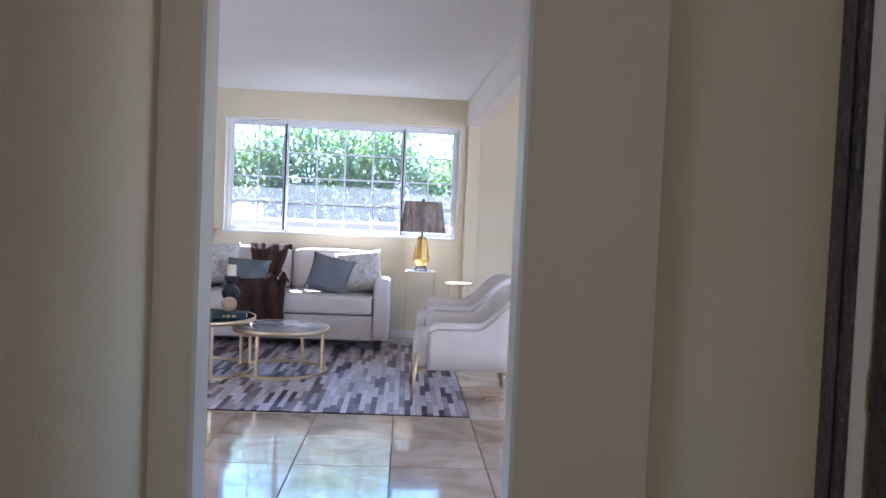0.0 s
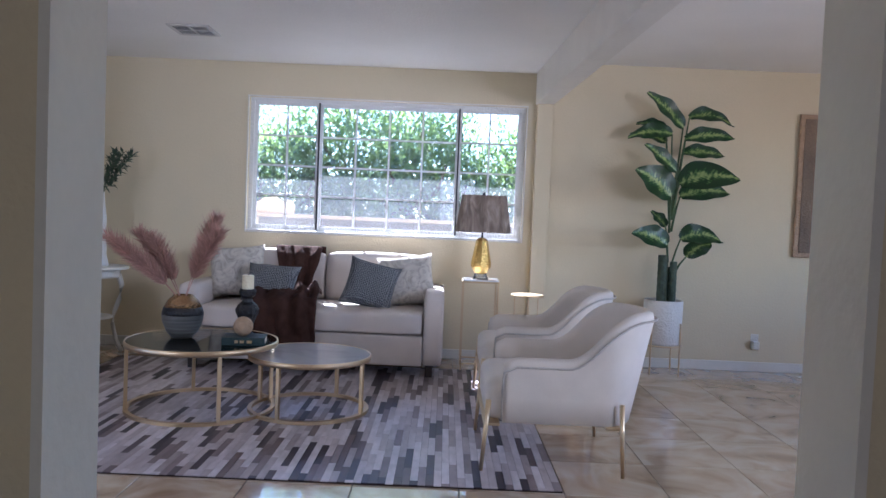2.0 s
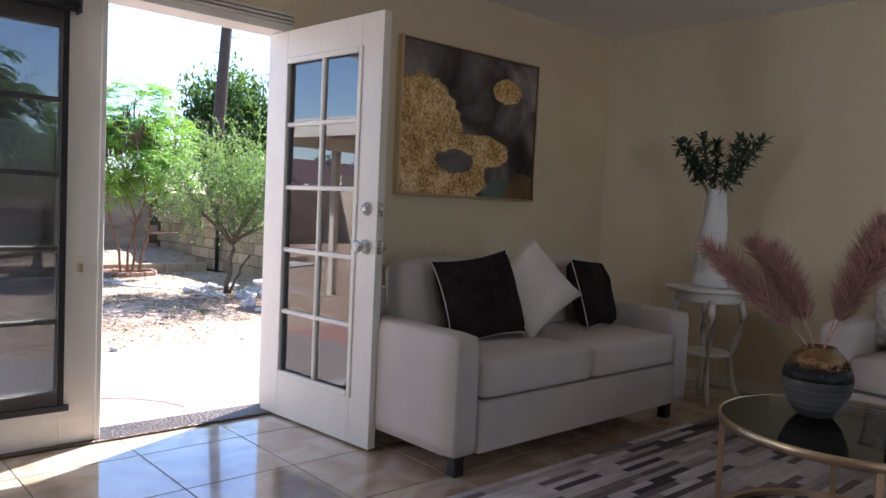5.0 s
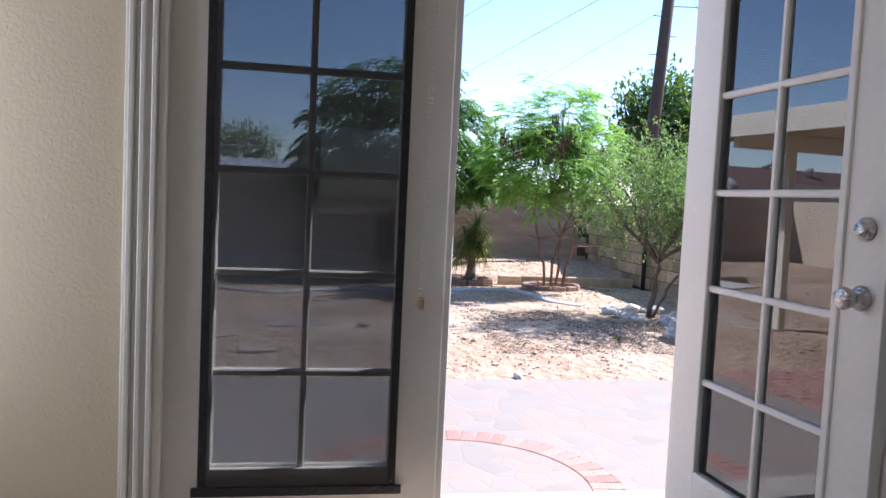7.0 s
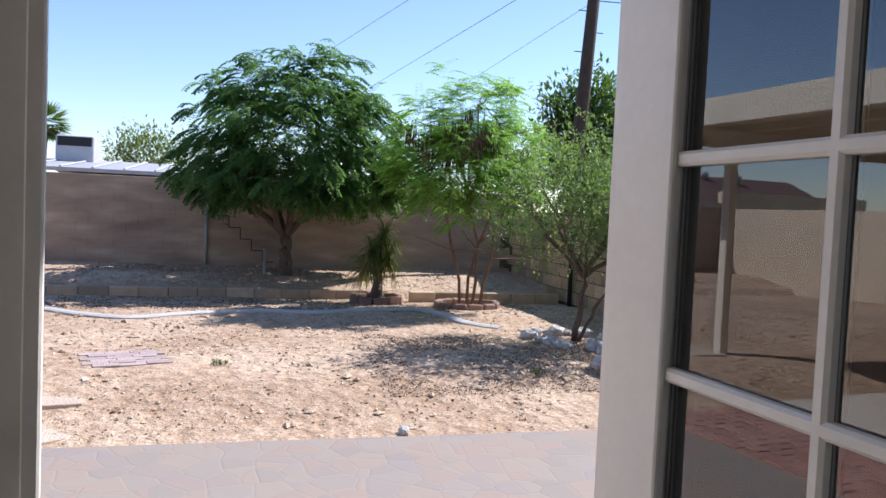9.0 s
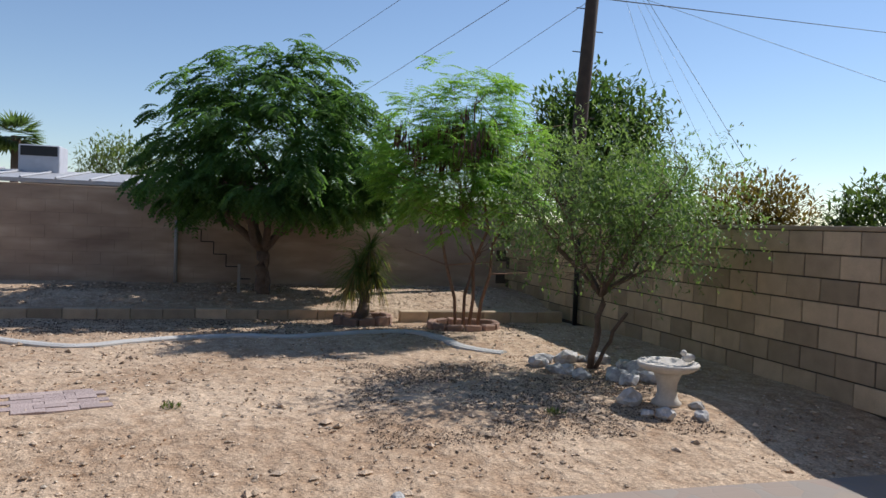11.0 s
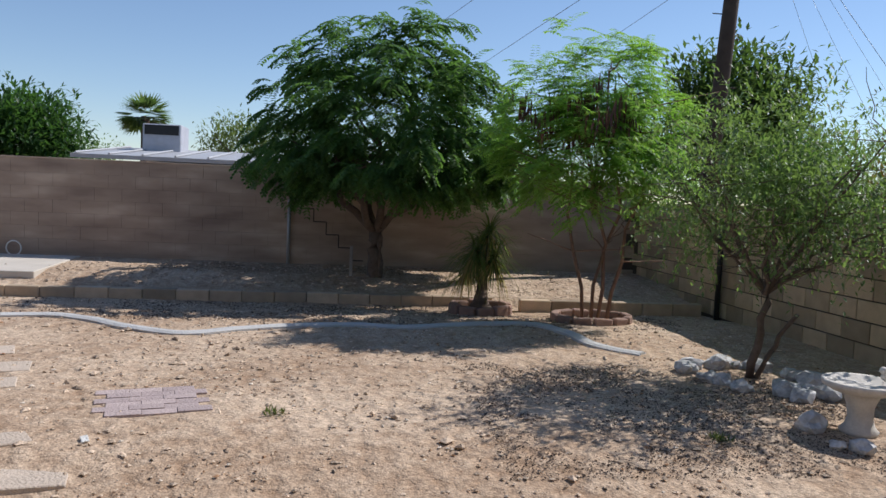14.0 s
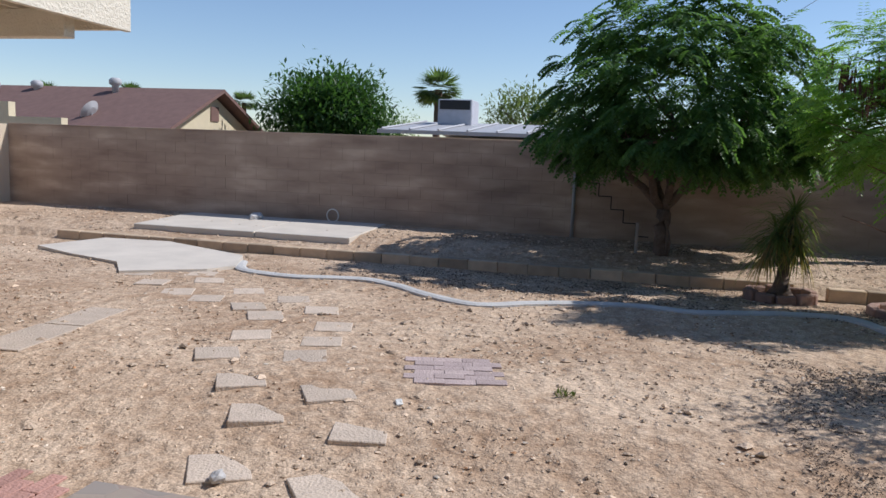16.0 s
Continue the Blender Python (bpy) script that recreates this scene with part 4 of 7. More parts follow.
for i in range(4):
    sx, sy = ((-1, -1), (1, -1), (1, 1), (-1, 1))[i]
    for cut in ((0.8, 1.0), (1.0, 0.8)):
        c = cut if i % 2 else cut[::-1]
        lo.append(bm.verts.new((sx * 0.225 * c[0], sy * 0.16 * c[1], 0.385)))
        hi.append(bm.verts.new((sx * 0.18 * c[0], sy * 0.125 * c[1], 0.685)))
order = range(8)
for i in order:
    j = (i + 1) % 8
    bm.faces.new((lo[i], lo[j], hi[j], hi[i]))
shade = part("shade", bm, M_SHADE, lamp, "crinkled taupe fabric shade")
sm = shade.modifiers.new("thickness", "SOLIDIFY")
sm.thickness = 0.004
part("finial", lathe(bmesh.new(), [(0.004, 0.66), (0.012, 0.69), (0.012, 0.705), (0.0, 0.715)], 10), M_BLACK, lamp)
rt = thing("round_side_table", "slim round gold side table behind the armchairs", "side table", pose(0.78, 7.75, 0))
part("tabletop", lathe(bmesh.new(), [(0.128, 0.628), (0.132, 0.63), (0.132, 0.64), (0.128, 0.644)], 36), M_GOLD, rt)
for i in range(3):
    a = 2.094 * i + 0.5
    part("leg", rod(bmesh.new(), (0.11 * math.cos(a), 0.11 * math.sin(a), 0), (0.11 * math.cos(a), 0.11 * math.sin(a), 0.63), 0.005), M_GOLD, rt)
part("base_ring", ring(bmesh.new(), 0, 0, 0.06, 0.11, 0.005), M_GOLD, rt, "", True)

# white accent table, ribbed vase and greenery in the corner
wt = thing("accent_table", "round white accent table with bowed legs", "side table", pose(-2.78, 7.83, 0))
part("tabletop", lathe(bmesh.new(), [(0.235, 0.695), (0.262, 0.7), (0.27, 0.71), (0.268, 0.722), (0.255, 0.727), (0.0, 0.727)], 40), M_TRIM, wt, "", True)
part("apron", lathe(bmesh.new(), [(0.19, 0.63), (0.2, 0.64), (0.2, 0.695), (0.0, 0.695)], 32), M_TRIM, wt)
for i in range(4):
    a = 0.6 + 1.5708 * i
    pts = [(rr_ * math.cos(a), rr_ * math.sin(a), z) for rr_, z in ((0.19, 0.65), (0.215, 0.56), (0.2, 0.44), (0.16, 0.33), (0.15, 0.24), (0.18, 0.1), (0.225, 0.0))]
    part("leg", tube(bmesh.new(), pts, [0.024, 0.022, 0.02, 0.017, 0.016, 0.016, 0.02], 8), M_TRIM, wt, "", True)
part("lower_shelf", lathe(bmesh.new(), [(0.14, 0.29), (0.15, 0.295), (0.15, 0.31), (0.14, 0.315)], 28), M_TRIM, wt)
tv = thing("tall_vase", "tall white sculpted ceramic vase with green sprigs", "vase", pose(-2.78, 7.83, 0.727))
bm = bmesh.new()
rings_ = []
n = 36
for i in range(25):
    z = i / 24 * 0.62
    base_r = 0.105 - 0.052 * (z / 0.62) ** 1.3
    rings_.append([bm.verts.new(((base_r + 0.011 * math.cos(3 * (6.28319 * j / n) + 2.4 * math.sin(z * 9))) * math.cos(6.28319 * j / n), (base_r + 0.011 * math.cos(3 * (6.28319 * j / n) + 2.4 * math.sin(z * 9))) * math.sin(6.28319 * j / n), z)) for j in range(n)])
for a, b in zip(rings_, rings_[1:]):
    for j in range(n):
        bm.faces.new((a[j], a[(j + 1) % n], b[(j + 1) % n], b[j]))
bm.faces.new(rings_[0][::-1])
part("vase_body", bm, M_WHITECER, tv, "", True)
rg = np.random.default_rng(15)
for k in range(7):
    a = k * 0.9 + 0.2
    d = Vector((math.cos(a) * 0.55, math.sin(a) * 0.4, 1)).normalized()
    pts = [Vector((0, 0, 0.5)) + d * (t * 0.48) + Vector((d.x, d.y, 0)) * 0.1 * t * t for t in (0, 0.25, 0.5, 0.75, 1)]
    part("sprig_stem", tube(bmesh.new(), pts, 0.003, 5), M_STEM, tv)
    lv_v, lv_f = [], []
    for _ in range(85):
        t = 0.35 + 0.65 * rg.random()
        i = min(3, int(t * 4))
        p = pts[i].lerp(pts[i + 1], t * 4 - i)
        q = Vector(rg.normal(0, 1, 3)) + d * 0.5
        q.normalize()
        s = q.cross(Vector((0.1, 0.2, 1))).normalized()
        up = s.cross(q) * 0.006
        ln, w = 0.045 + 0.03 * rg.random(), 0.028
        o = len(lv_v)
        lv_v += [tuple(p + q * 0.01), tuple(p + q * ln * 0.55 + s * w / 2 + up), tuple(p + q * (ln + 0.01)), tuple(p + q * ln * 0.55 - s * w / 2 + up)]
        lv_f.append((o, o + 1, o + 2, o + 3))
    sp = new("sprig_leaves", sheet("sprig_leaves", lv_v, lv_f, M_OLIVESPRIG))
    sp.parent = tv
    tagged(sp, kind="stuff")

# ---------------- painting ----------------
m = bpy.data.materials.new("abstract_canvas")
m.use_nodes = True
n, l = m.node_tree.nodes, m.node_tree.links
b = n["Principled BSDF"]
tc, mp = n.new("ShaderNodeTexCoord"), n.new("ShaderNodeMapping")
l.new(tc.outputs["Object"], mp.inputs["Vector"])


def nz_(scale, detail=6, dist=0.0):
    t = n.new("ShaderNodeTexNoise")
    t.inputs["Scale"].default_value, t.inputs["Detail"].default_value, t.inputs["Distortion"].default_value = scale, detail, dist
    l.new(mp.outputs["Vector"], t.inputs["Vector"])
    return t.outputs["Fac"]


def ramp_(src, stops):
    t = n.new("ShaderNodeValToRGB")
    e = t.color_ramp.elements
    while len(e) < len(stops):
        e.new(0.5)
    for el, (p, c) in zip(e, stops):
        el.position, el.color = p, (*c, 1)
    l.new(src, t.inputs["Fac"])
    return t.outputs["Color"]


def math_(op, a, b_):
    t = n.new("ShaderNodeMath")
    t.operation = op
    for i, v in enumerate((a, b_)):
        if isinstance(v, (int, float)):
            t.inputs[i].default_value = v
        else:
            l.new(v, t.inputs[i])
    return t.outputs[0]


def blob_(cy, cz, ry, rz, wob):
    """1 inside a wavering oval on the canvas, 0 outside."""
    sep = n.new("ShaderNodeSeparateXYZ")
    l.new(mp.outputs["Vector"], sep.inputs[0])
    dy = math_("DIVIDE", math_("SUBTRACT", sep.outputs["Y"], cy), ry)
    dz = math_("DIVIDE", math_("SUBTRACT", sep.outputs["Z"], cz), rz)
    d = math_("ADD", math_("MULTIPLY", dy, dy), math_("MULTIPLY", dz, dz))
    d = math_("ADD", d, math_("MULTIPLY", math_("SUBTRACT", nz_(9, 9, 0.4), 0.5), wob))
    mr = n.new("ShaderNodeMapRange")
    mr.inputs["From Min"].default_value, mr.inputs["From Max"].default_value = 1.05, 0.92
    l.new(d, mr.inputs["Value"])
    return mr.outputs["Result"]


def mix_(f, a, b_):
    t = n.new("ShaderNodeMix")
    t.data_type = "RGBA"
    l.new(f, t.inputs["Factor"])
    l.new(a, t.inputs["A"])
    l.new(b_, t.inputs["B"])
    return t.outputs["Result"]


clouds = ramp_(nz_(2.2, 5, 0.8), [(0.32, (0.018, 0.014, 0.013)), (0.45, (0.06, 0.047, 0.038)), (0.57, (0.17, 0.15, 0.135)), (0.7, (0.36, 0.33, 0.31))])
leafc = ramp_(math_("ADD", math_("MULTIPLY", nz_(75, 4, 0.2), 0.6), math_("MULTIPLY", nz_(9, 6, 0.6), 0.4)), [(0.36, (0.12, 0.06, 0.02)), (0.44, (0.48, 0.29, 0.09)), (0.53, (0.75, 0.52, 0.2)), (0.62, (0.92, 0.78, 0.48))])
teal = ramp_(nz_(3), [(0.3, (0.05, 0.09, 0.075)), (0.7, (0.12, 0.17, 0.14))])
brown = ramp_(nz_(5), [(0.3, (0.09, 0.05, 0.02)), (0.7, (0.2, 0.12, 0.05))])
col = mix_(blob_(0.28, -0.44, 0.18, 0.11, 1.4), clouds, teal)
col = mix_(blob_(0.5, -0.46, 0.2, 0.16, 1.4), col, brown)
gold = math_("MAXIMUM", blob_(-0.44, 0.0, 0.34, 0.26, 1.2), blob_(-0.3, -0.32, 0.44, 0.26, 1.2))
gold = math_("MAXIMUM", gold, blob_(0.05, -0.17, 0.3, 0.11, 1.2))
gold = math_("MAXIMUM", gold, blob_(0.31, 0.25, 0.14, 0.085, 1.1))
hole = blob_(-0.15, -0.24, 0.16, 0.075, 1.4)
gold = math_("MULTIPLY", gold, math_("SUBTRACT", 1.0, hole))
col = mix_(gold, col, leafc)
l.new(col, b.inputs["Base Color"])
rgh = math_("SUBTRACT", 0.7, math_("MULTIPLY", gold, 0.35))
l.new(rgh, b.inputs["Roughness"])
l.new(math_("MULTIPLY", gold, 0.15), b.inputs["Metallic"])
bp = n.new("ShaderNodeBump")
bp.inputs["Distance"].default_value = 0.0009
l.new(nz_(90), bp.inputs["Height"])
l.new(bp.outputs["Normal"], b.inputs["Normal"])
pic = thing("abstract_painting", "large abstract canvas in gold leaf, grey and black, thin gold frame", "painting", pose(-3.945, 6.755, 1.695))
part("canvas", boxed(0.004, 0.032, -0.6, 0.6, -0.458, 0.458), m, pic, "gold and grey abstract canvas")
for a, b_, c, d in ((-0.62, -0.606, -0.475, 0.475), (0.606, 0.62, -0.475, 0.475), (-0.606, 0.606, -0.475, -0.462), (-0.606, 0.606, 0.462, 0.475)):
    part("frame_bar", boxed(0.0, 0.045, a, b_, c, d, bevel=0.002), M_GOLD, pic)
pic2 = thing("wall_picture", "framed brown picture on the wall beyond the plant", "picture", pose(3.6, 8.245, 1.64))
part("picture_frame", boxed(-0.47, 0.47, -0.03, 0.0, -0.62, 0.62, bevel=0.004), M_WOODBALL, pic2)
part("picture_sheet", boxed(-0.43, 0.43, -0.036, -0.03, -0.58, 0.58), material("sepia_print", (0.2, 0.14, 0.09), 0.5, vary=0.4, scale=3), pic2)

# ---------------- potted plant ----------------
plant = thing("potted_plant", "tall variegated dumb cane in a white planter on gold legs", "plant", pose(1.96, 8.0, 0))
part("pot", lathe(bmesh.new(), [(0.13, 0.25), (0.15, 0.252), (0.158, 0.27), (0.162, 0.62), (0.158, 0.624), (0.15, 0.62), (0.148, 0.58)], 36), M_POT, plant, "white cylindrical planter", True)
part("soil", lathe(bmesh.new(), [(0.148, 0.575), (0.148, 0.59), (0.0, 0.6)], 24), M_SOIL, plant)
for i in range(4):
    a = 0.785 + 1.5708 * i
    x, y = 0.17 * math.cos(a), 0.17 * math.sin(a)
    part("stand_leg", rod(bmesh.new(), (x, y, 0.0), (x, y, 0.44), 0.007), M_GOLD, plant)
part("stand_ring", ring(bmesh.new(), 0, 0, 0.245, 0.165, 0.006), M_GOLD, plant, "", True)
STALKS = ((-0.02, 0.0, 1.0, 0.042), (0.06, -0.03, 0.95, 0.03), (0.045, 0.05, 0.9, 0.026))
for x, y, h, r0 in STALKS:
    pts = [(x, y, 0.58 + (h - 0.58) * i / 14) for i in range(15)]
    part("cane", tube(bmesh.new(), pts, [r0 * (1 + 0.06 * (i % 2)) for i in range(15)], 12), M_CANE, plant, "ringed green cane")


def big_leaf(base, bend, tip_dir, length, width, droop):
    """A petiole and a broad pointed leaf blade with a folded midrib."""
    b0, d = Vector(base), Vector(tip_dir).normalized()
    pts = [b0.lerp(Vector(bend), t) + Vector((0, 0, 0.03 * math.sin(3.14 * t))) for t in (0, 0.3, 0.6, 1)]
    part("petiole", tube(bmesh.new(), pts, [0.011, 0.009, 0.008, 0.006], 6), M_STEM, plant, "", True)
    bm = bmesh.new()
    p, rows__, place = Vector(bend), [], {}
    lay = bm.loops.layers.uv.new("blade")
    n_ = 12
    side = d.cross(Vector((0.1, -1.0, 0.45)))
    side = side.normalized() if side.length > 0.05 else Vector((1, 0, 0))
    for i in range(n_ + 1):
        t = i / n_
        w = 1.2 * width * (math.sin(3.14159 * min(1.0, t * 0.92 + 0.06)) ** 0.75) * (1 - 0.25 * t)
        up = side.cross(d).normalized()
        wav = 0.012 * math.sin(t * 14)
        rows__.append([bm.verts.new(p + side * w * k / 2 + up * (abs(k) * w * 0.16 + wav * abs(k) * (1 if k > 0 else -1))) for k in (-1, -0.55, 0, 0.55, 1)])
        for v_, k in zip(rows__[-1], (-1, -0.55, 0, 0.55, 1)):
            place[v_] = (k / 2 + 0.5, t)
        d = (d + Vector((0, 0, -droop / n_))).normalized()
        p = p + d * length / n_
    for a, b in zip(rows__, rows__[1:]):
        for j in range(4):
            f_ = bm.faces.new((a[j], a[j + 1], b[j + 1], b[j]))
            for lo_ in f_.loops:
                lo_[lay].uv = place[lo_.vert]
    ob = part("leaf", bm, M_BIGLEAF, plant, "", True)
    return ob


LEAVES = ((0.08, -0.02, 2.07, -0.34, -0.1, 0.36, 0.44, 0.15, 0.35), (0.14, 0.02, 2.16, 0.8, 0.0, 0.4, 0.4, 0.14, 1.2), (0.09, -0.06, 1.97, 0.8, -0.1, 0.3, 0.4, 0.14, 0.6), (0.11, 0.06, 1.87, 0.8, 0.1, 0.15, 0.38, 0.13, 0.4), (-0.02, -0.06, 2.01, -0.8, -0.1, 0.2, 0.39, 0.14, 0.7),
          (-0.04, 0.06, 2.07, -0.7, 0.1, 0.3, 0.25, 0.1, 0.5), (0.02, -0.1, 1.7, -0.6, -0.2, 0.5, 0.37, 0.13, 0.2), (-0.01, -0.08, 1.49, -0.62, -0.3, 0.62, 0.43, 0.27, 0.5), (0.05, -0.1, 1.6, 0.75, -0.3, 0.5, 0.48, 0.25, 0.9), (0.1, 0.02, 1.5, 0.8, 0.0, 0.45, 0.42, 0.2, 0.8),
          (0.0, 0.05, 1.24, -0.5, 0.1, 0.7, 0.18, 0.1, 0.4), (-0.01, -0.06, 1.09, -0.75, -0.25, 0.5, 0.36, 0.19, 0.6), (0.11, -0.02, 1.14, 0.75, -0.1, 0.55, 0.36, 0.19, 1.3), (0.14, -0.1, 1.0, 0.4, -0.4, 0.75, 0.25, 0.15, 1.0), (-0.03, 0.06, 1.95, -0.6, 0.2, 0.45, 0.32, 0.12, 0.8))
for bx, by, bz, dx, dy, dz, ln, w, dr in LEAVES:
    big_leaf((0.02 + 0.15 * bx, 0.01, max(0.75, min(1.3, bz - 0.3))), (bx, by, bz), (dx, dy, dz), ln, w, dr)

# ---------------- floor tiles, rug strips ----------------
tile_mesh = mesh_of("tile", boxed(-0.2395, 0.2395, -0.2395, 0.2395, -0.012, 0.0, bevel=0.0015), M_TILE)
T = 0.484
for i in range(-8, 12):
    for j in range(-6, 8):
        x, y = -0.28 + T * (i + 0.5), 5.05 + T * (j + 0.5)
        x0, x1, y0, y1 = max(x - 0.2395, -3.95), min(x + 0.2395, 5.35), max(y - 0.2395, 2.53), min(y + 0.2395, 8.25)
        if x1 - x0 < 0.02 or y1 - y0 < 0.02:
            continue
        if x1 - x0 > 0.478 and y1 - y0 > 0.478:
            o = new("tile", tile_mesh)
        else:
            o = new("tile", mesh_of("tile", boxed(x0 - x, x1 - x, y0 - y, y1 - y, -0.012, 0.0), M_TILE))
        o.location = (x, y, 0.0)
        o.parent = floor
rug = thing("patchwork_rug", "patchwork hide rug of grey, brown and cream strips", "rug", pose(0, 0, 0))
RX0, RX1, RY0, RY1 = -2.5, 0.68, 5.07, 7.74
part("rug_backing", boxed(RX0, RX1, RY0, RY1, 0.0005, 0.006), M_FUR, rug)
M_HIDE = [(0.000, (0.034, 0.027, 0.039)), (0.100, (0.062, 0.048, 0.061)), (0.200, (0.134, 0.100, 0.104)), (0.300, (0.246, 0.199, 0.201)), (0.420, (0.426, 0.370, 0.378)), (0.600, (0.526, 0.473, 0.488)), (0.780, (0.605, 0.553, 0.573)), (1.000, (0.694, 0.650, 0.677))]
M_STRIP = ramp_material("hide_strip", M_HIDE, "object", 30, 0.45, stretch=(1, 0.3, 1), bump=0.001, space="piece")
M_STRIPS = ramp_material("hide_strips", M_HIDE, "island", 30, 0.45, stretch=(1, 0.3, 1), bump=0.001)
COLS = 86
sw, sl = (RX1 - RX0) / COLS, 0.3
strip_mesh = mesh_of("strip", boxed(-sw / 2 + 0.0006, sw / 2 - 0.0006, -sl / 2 + 0.0006, sl / 2 - 0.0006, 0.006, 0.0105), M_STRIP)
rv, rf, made = [], [], 0
for i in range(COLS):
    x = RX0 + sw * (i + 0.5)
    y = RY0 - (0.0, 0.16, 0.07, 0.22)[i % 4] - 0.025 * ((i * 7) % 3)
    while y < RY1:
        y0, y1 = max(y, RY0), min(y + sl, RY1)
        if y1 - y0 > 0.01:
            if y1 - y0 > sl - 0.001 and y0 < 6.0 and x > -1.6 and made < 230:
                o = new("strip", strip_mesh)
                o.location = (x, (y0 + y1) / 2, 0)
                o.parent = rug
                made += 1
            else:
                o = len(rv)
                a, b, c, d = x - sw / 2 + 0.0006, x + sw / 2 - 0.0006, y0 + 0.0006, y1 - 0.0006
                rv += [(a, c, 0.0105), (b, c, 0.0105), (b, d, 0.0105), (a, d, 0.0105), (a, c, 0.006), (b, c, 0.006), (b, d, 0.006), (a, d, 0.006)]
                rf += [(o, o + 1, o + 2, o + 3), (o, o + 4, o + 5, o + 1), (o + 1, o + 5, o + 6, o + 2), (o + 2, o + 6, o + 7, o + 3), (o + 3, o + 7, o + 4, o)]
        y += sl
rest_ob = new("strip_field", sheet("strip_field", rv, rf, M_STRIPS))
rest_ob.parent = rug
tagged(rest_ob, kind="stuff")

# ---------------- yard: ground ----------------
def dirt_material():
    """Bare sandy soil: broad tone, clods, and a crust of small chips."""
    m = bpy.data.materials.new("sandy_dirt")
    m.use_nodes = True
    n, l = m.node_tree.nodes, m.node_tree.links
    b = n["Principled BSDF"]
    b.inputs["Roughness"].default_value = 0.95
    b.inputs["Specular IOR Level"].default_value = 0.2
    tc = n.new("ShaderNodeTexCoord")

    def tex(kind, scale, detail=6):
        t = n.new(kind)
        t.inputs["Scale"].default_value, t.inputs["Detail"].default_value = scale, detail
        l.new(tc.outputs["Object"], t.inputs["Vector"])
        return t
    broad, clod, chip = tex("ShaderNodeTexNoise", 0.9), tex("ShaderNodeTexNoise", 9, 8), tex("ShaderNodeTexVoronoi", 78, 0)
    tone = n.new("ShaderNodeValToRGB")
    e = tone.color_ramp.elements
    e[0].position, e[0].color = 0.36, (0.35, 0.235, 0.15, 1)
    e[1].position, e[1].color = 0.62, (0.56, 0.43, 0.31, 1)
    add = n.new("ShaderNodeMath")
    add.operation = "MULTIPLY_ADD"
    add.inputs[1].default_value = 0.5
    half = n.new("ShaderNodeMath")
    half.operation = "MULTIPLY"
    half.inputs[1].default_value = 0.5
    l.new(broad.outputs["Fac"], half.inputs[0])
    l.new(clod.outputs["Fac"], add.inputs[0])
    l.new(half.outputs[0], add.inputs[2])
    l.new(add.outputs[0], tone.inputs["Fac"])
    chips = n.new("ShaderNodeMapRange")
    chips.inputs["To Min"].default_value, chips.inputs["To Max"].default_value = 0.6, 1.32
    l.new(chip.outputs["Color"], chips.inputs["Value"])
    sc = n.new("ShaderNodeVectorMath")
    sc.operation = "SCALE"
    l.new(tone.outputs["Color"], sc.inputs[0])
    l.new(chips.outputs["Result"], sc.inputs["Scale"])
    l.new(sc.outputs["Vector"], b.inputs["Base Color"])
    b1, b2 = n.new("ShaderNodeBump"), n.new("ShaderNodeBump")
    b1.inputs["Distance"].default_value, b2.inputs["Distance"].default_value = 0.05, 0.003
    l.new(clod.outputs["Fac"], b1.inputs["Height"])
    l.new(chip.outputs["Distance"], b2.inputs["Height"])
    b2.invert = True
    l.new(b1.outputs["Normal"], b2.inputs["Normal"])
    l.new(b2.outputs["Normal"], b.inputs["Normal"])
    return m


M_DIRT = dirt_material()
M_BLOCK = material("tan_concrete_block", (0.44, 0.335, 0.23), 0.92, vary=0.18, scale=7, fine=110, bump=0.006, rnd=0.32, space="piece")
M_FARBLOCK = ramp_material("brown_block_wall", [(0.32, (0.25, 0.18, 0.135)), (0.45, (0.335, 0.248, 0.185)), (0.55, (0.385, 0.29, 0.215)), (0.68, (0.5, 0.39, 0.295))], scale=1.0, rough=0.92, stretch=(1.5, 0.9, 3.4), bump=0.006, space="world")
M_MORTAR = material("grey_mortar", (0.085, 0.065, 0.05), 0.95, vary=0.2)
M_CONC = material("pale_concrete", (0.55, 0.5, 0.43), 0.9, vary=0.12, scale=2.5, fine=70, bump=0.004)
M_PAVER = material("grey_stepping_paver", (0.5, 0.41, 0.325), 0.9, vary=0.14, scale=8, rnd=0.12, space="piece")
M_PURPLE = material("mauve_paver_brick", (0.41, 0.325, 0.305), 0.9, vary=0.15, rnd=0.1, space="piece")
M_REDBRICK = material("faded_red_brick", (0.42, 0.235, 0.19), 0.9, vary=0.15, rnd=0.2)
M_ROCK = material("grey_white_river_rock", (0.47, 0.46, 0.45), 0.85, vary=0.55, scale=9, fine=50, bump=0.006, rnd=0.3)
M_PEBBLE = material("loose_stones", (0.5, 0.385, 0.28), 0.95, vary=0.2, scale=12, island=0.42)
M_BARK = material("grey_brown_bark", (0.14, 0.1, 0.075), 0.95, vary=0.35, scale=20, fine=90, bump=0.015)
M_BARKRED = material("reddish_young_bark", (0.2, 0.115, 0.075), 0.9, vary=0.3, scale=20, fine=90, bump=0.008)


def ground_z(x, y):
    if y > 10.1 or x < -16.9 or y < -6.9:
        return -0.2
    z = -0.345 + 0.145 * ease(7.45, 9.0, -x)
    z -= 0.07 * ease(12.6, 14.2, -x)
    if x < -14.5:
        z = -0.15 + 0.15 * ease(14.5, 15.5, -x) + 0.03 * ease(15.5, 16.6, -x)
    return z


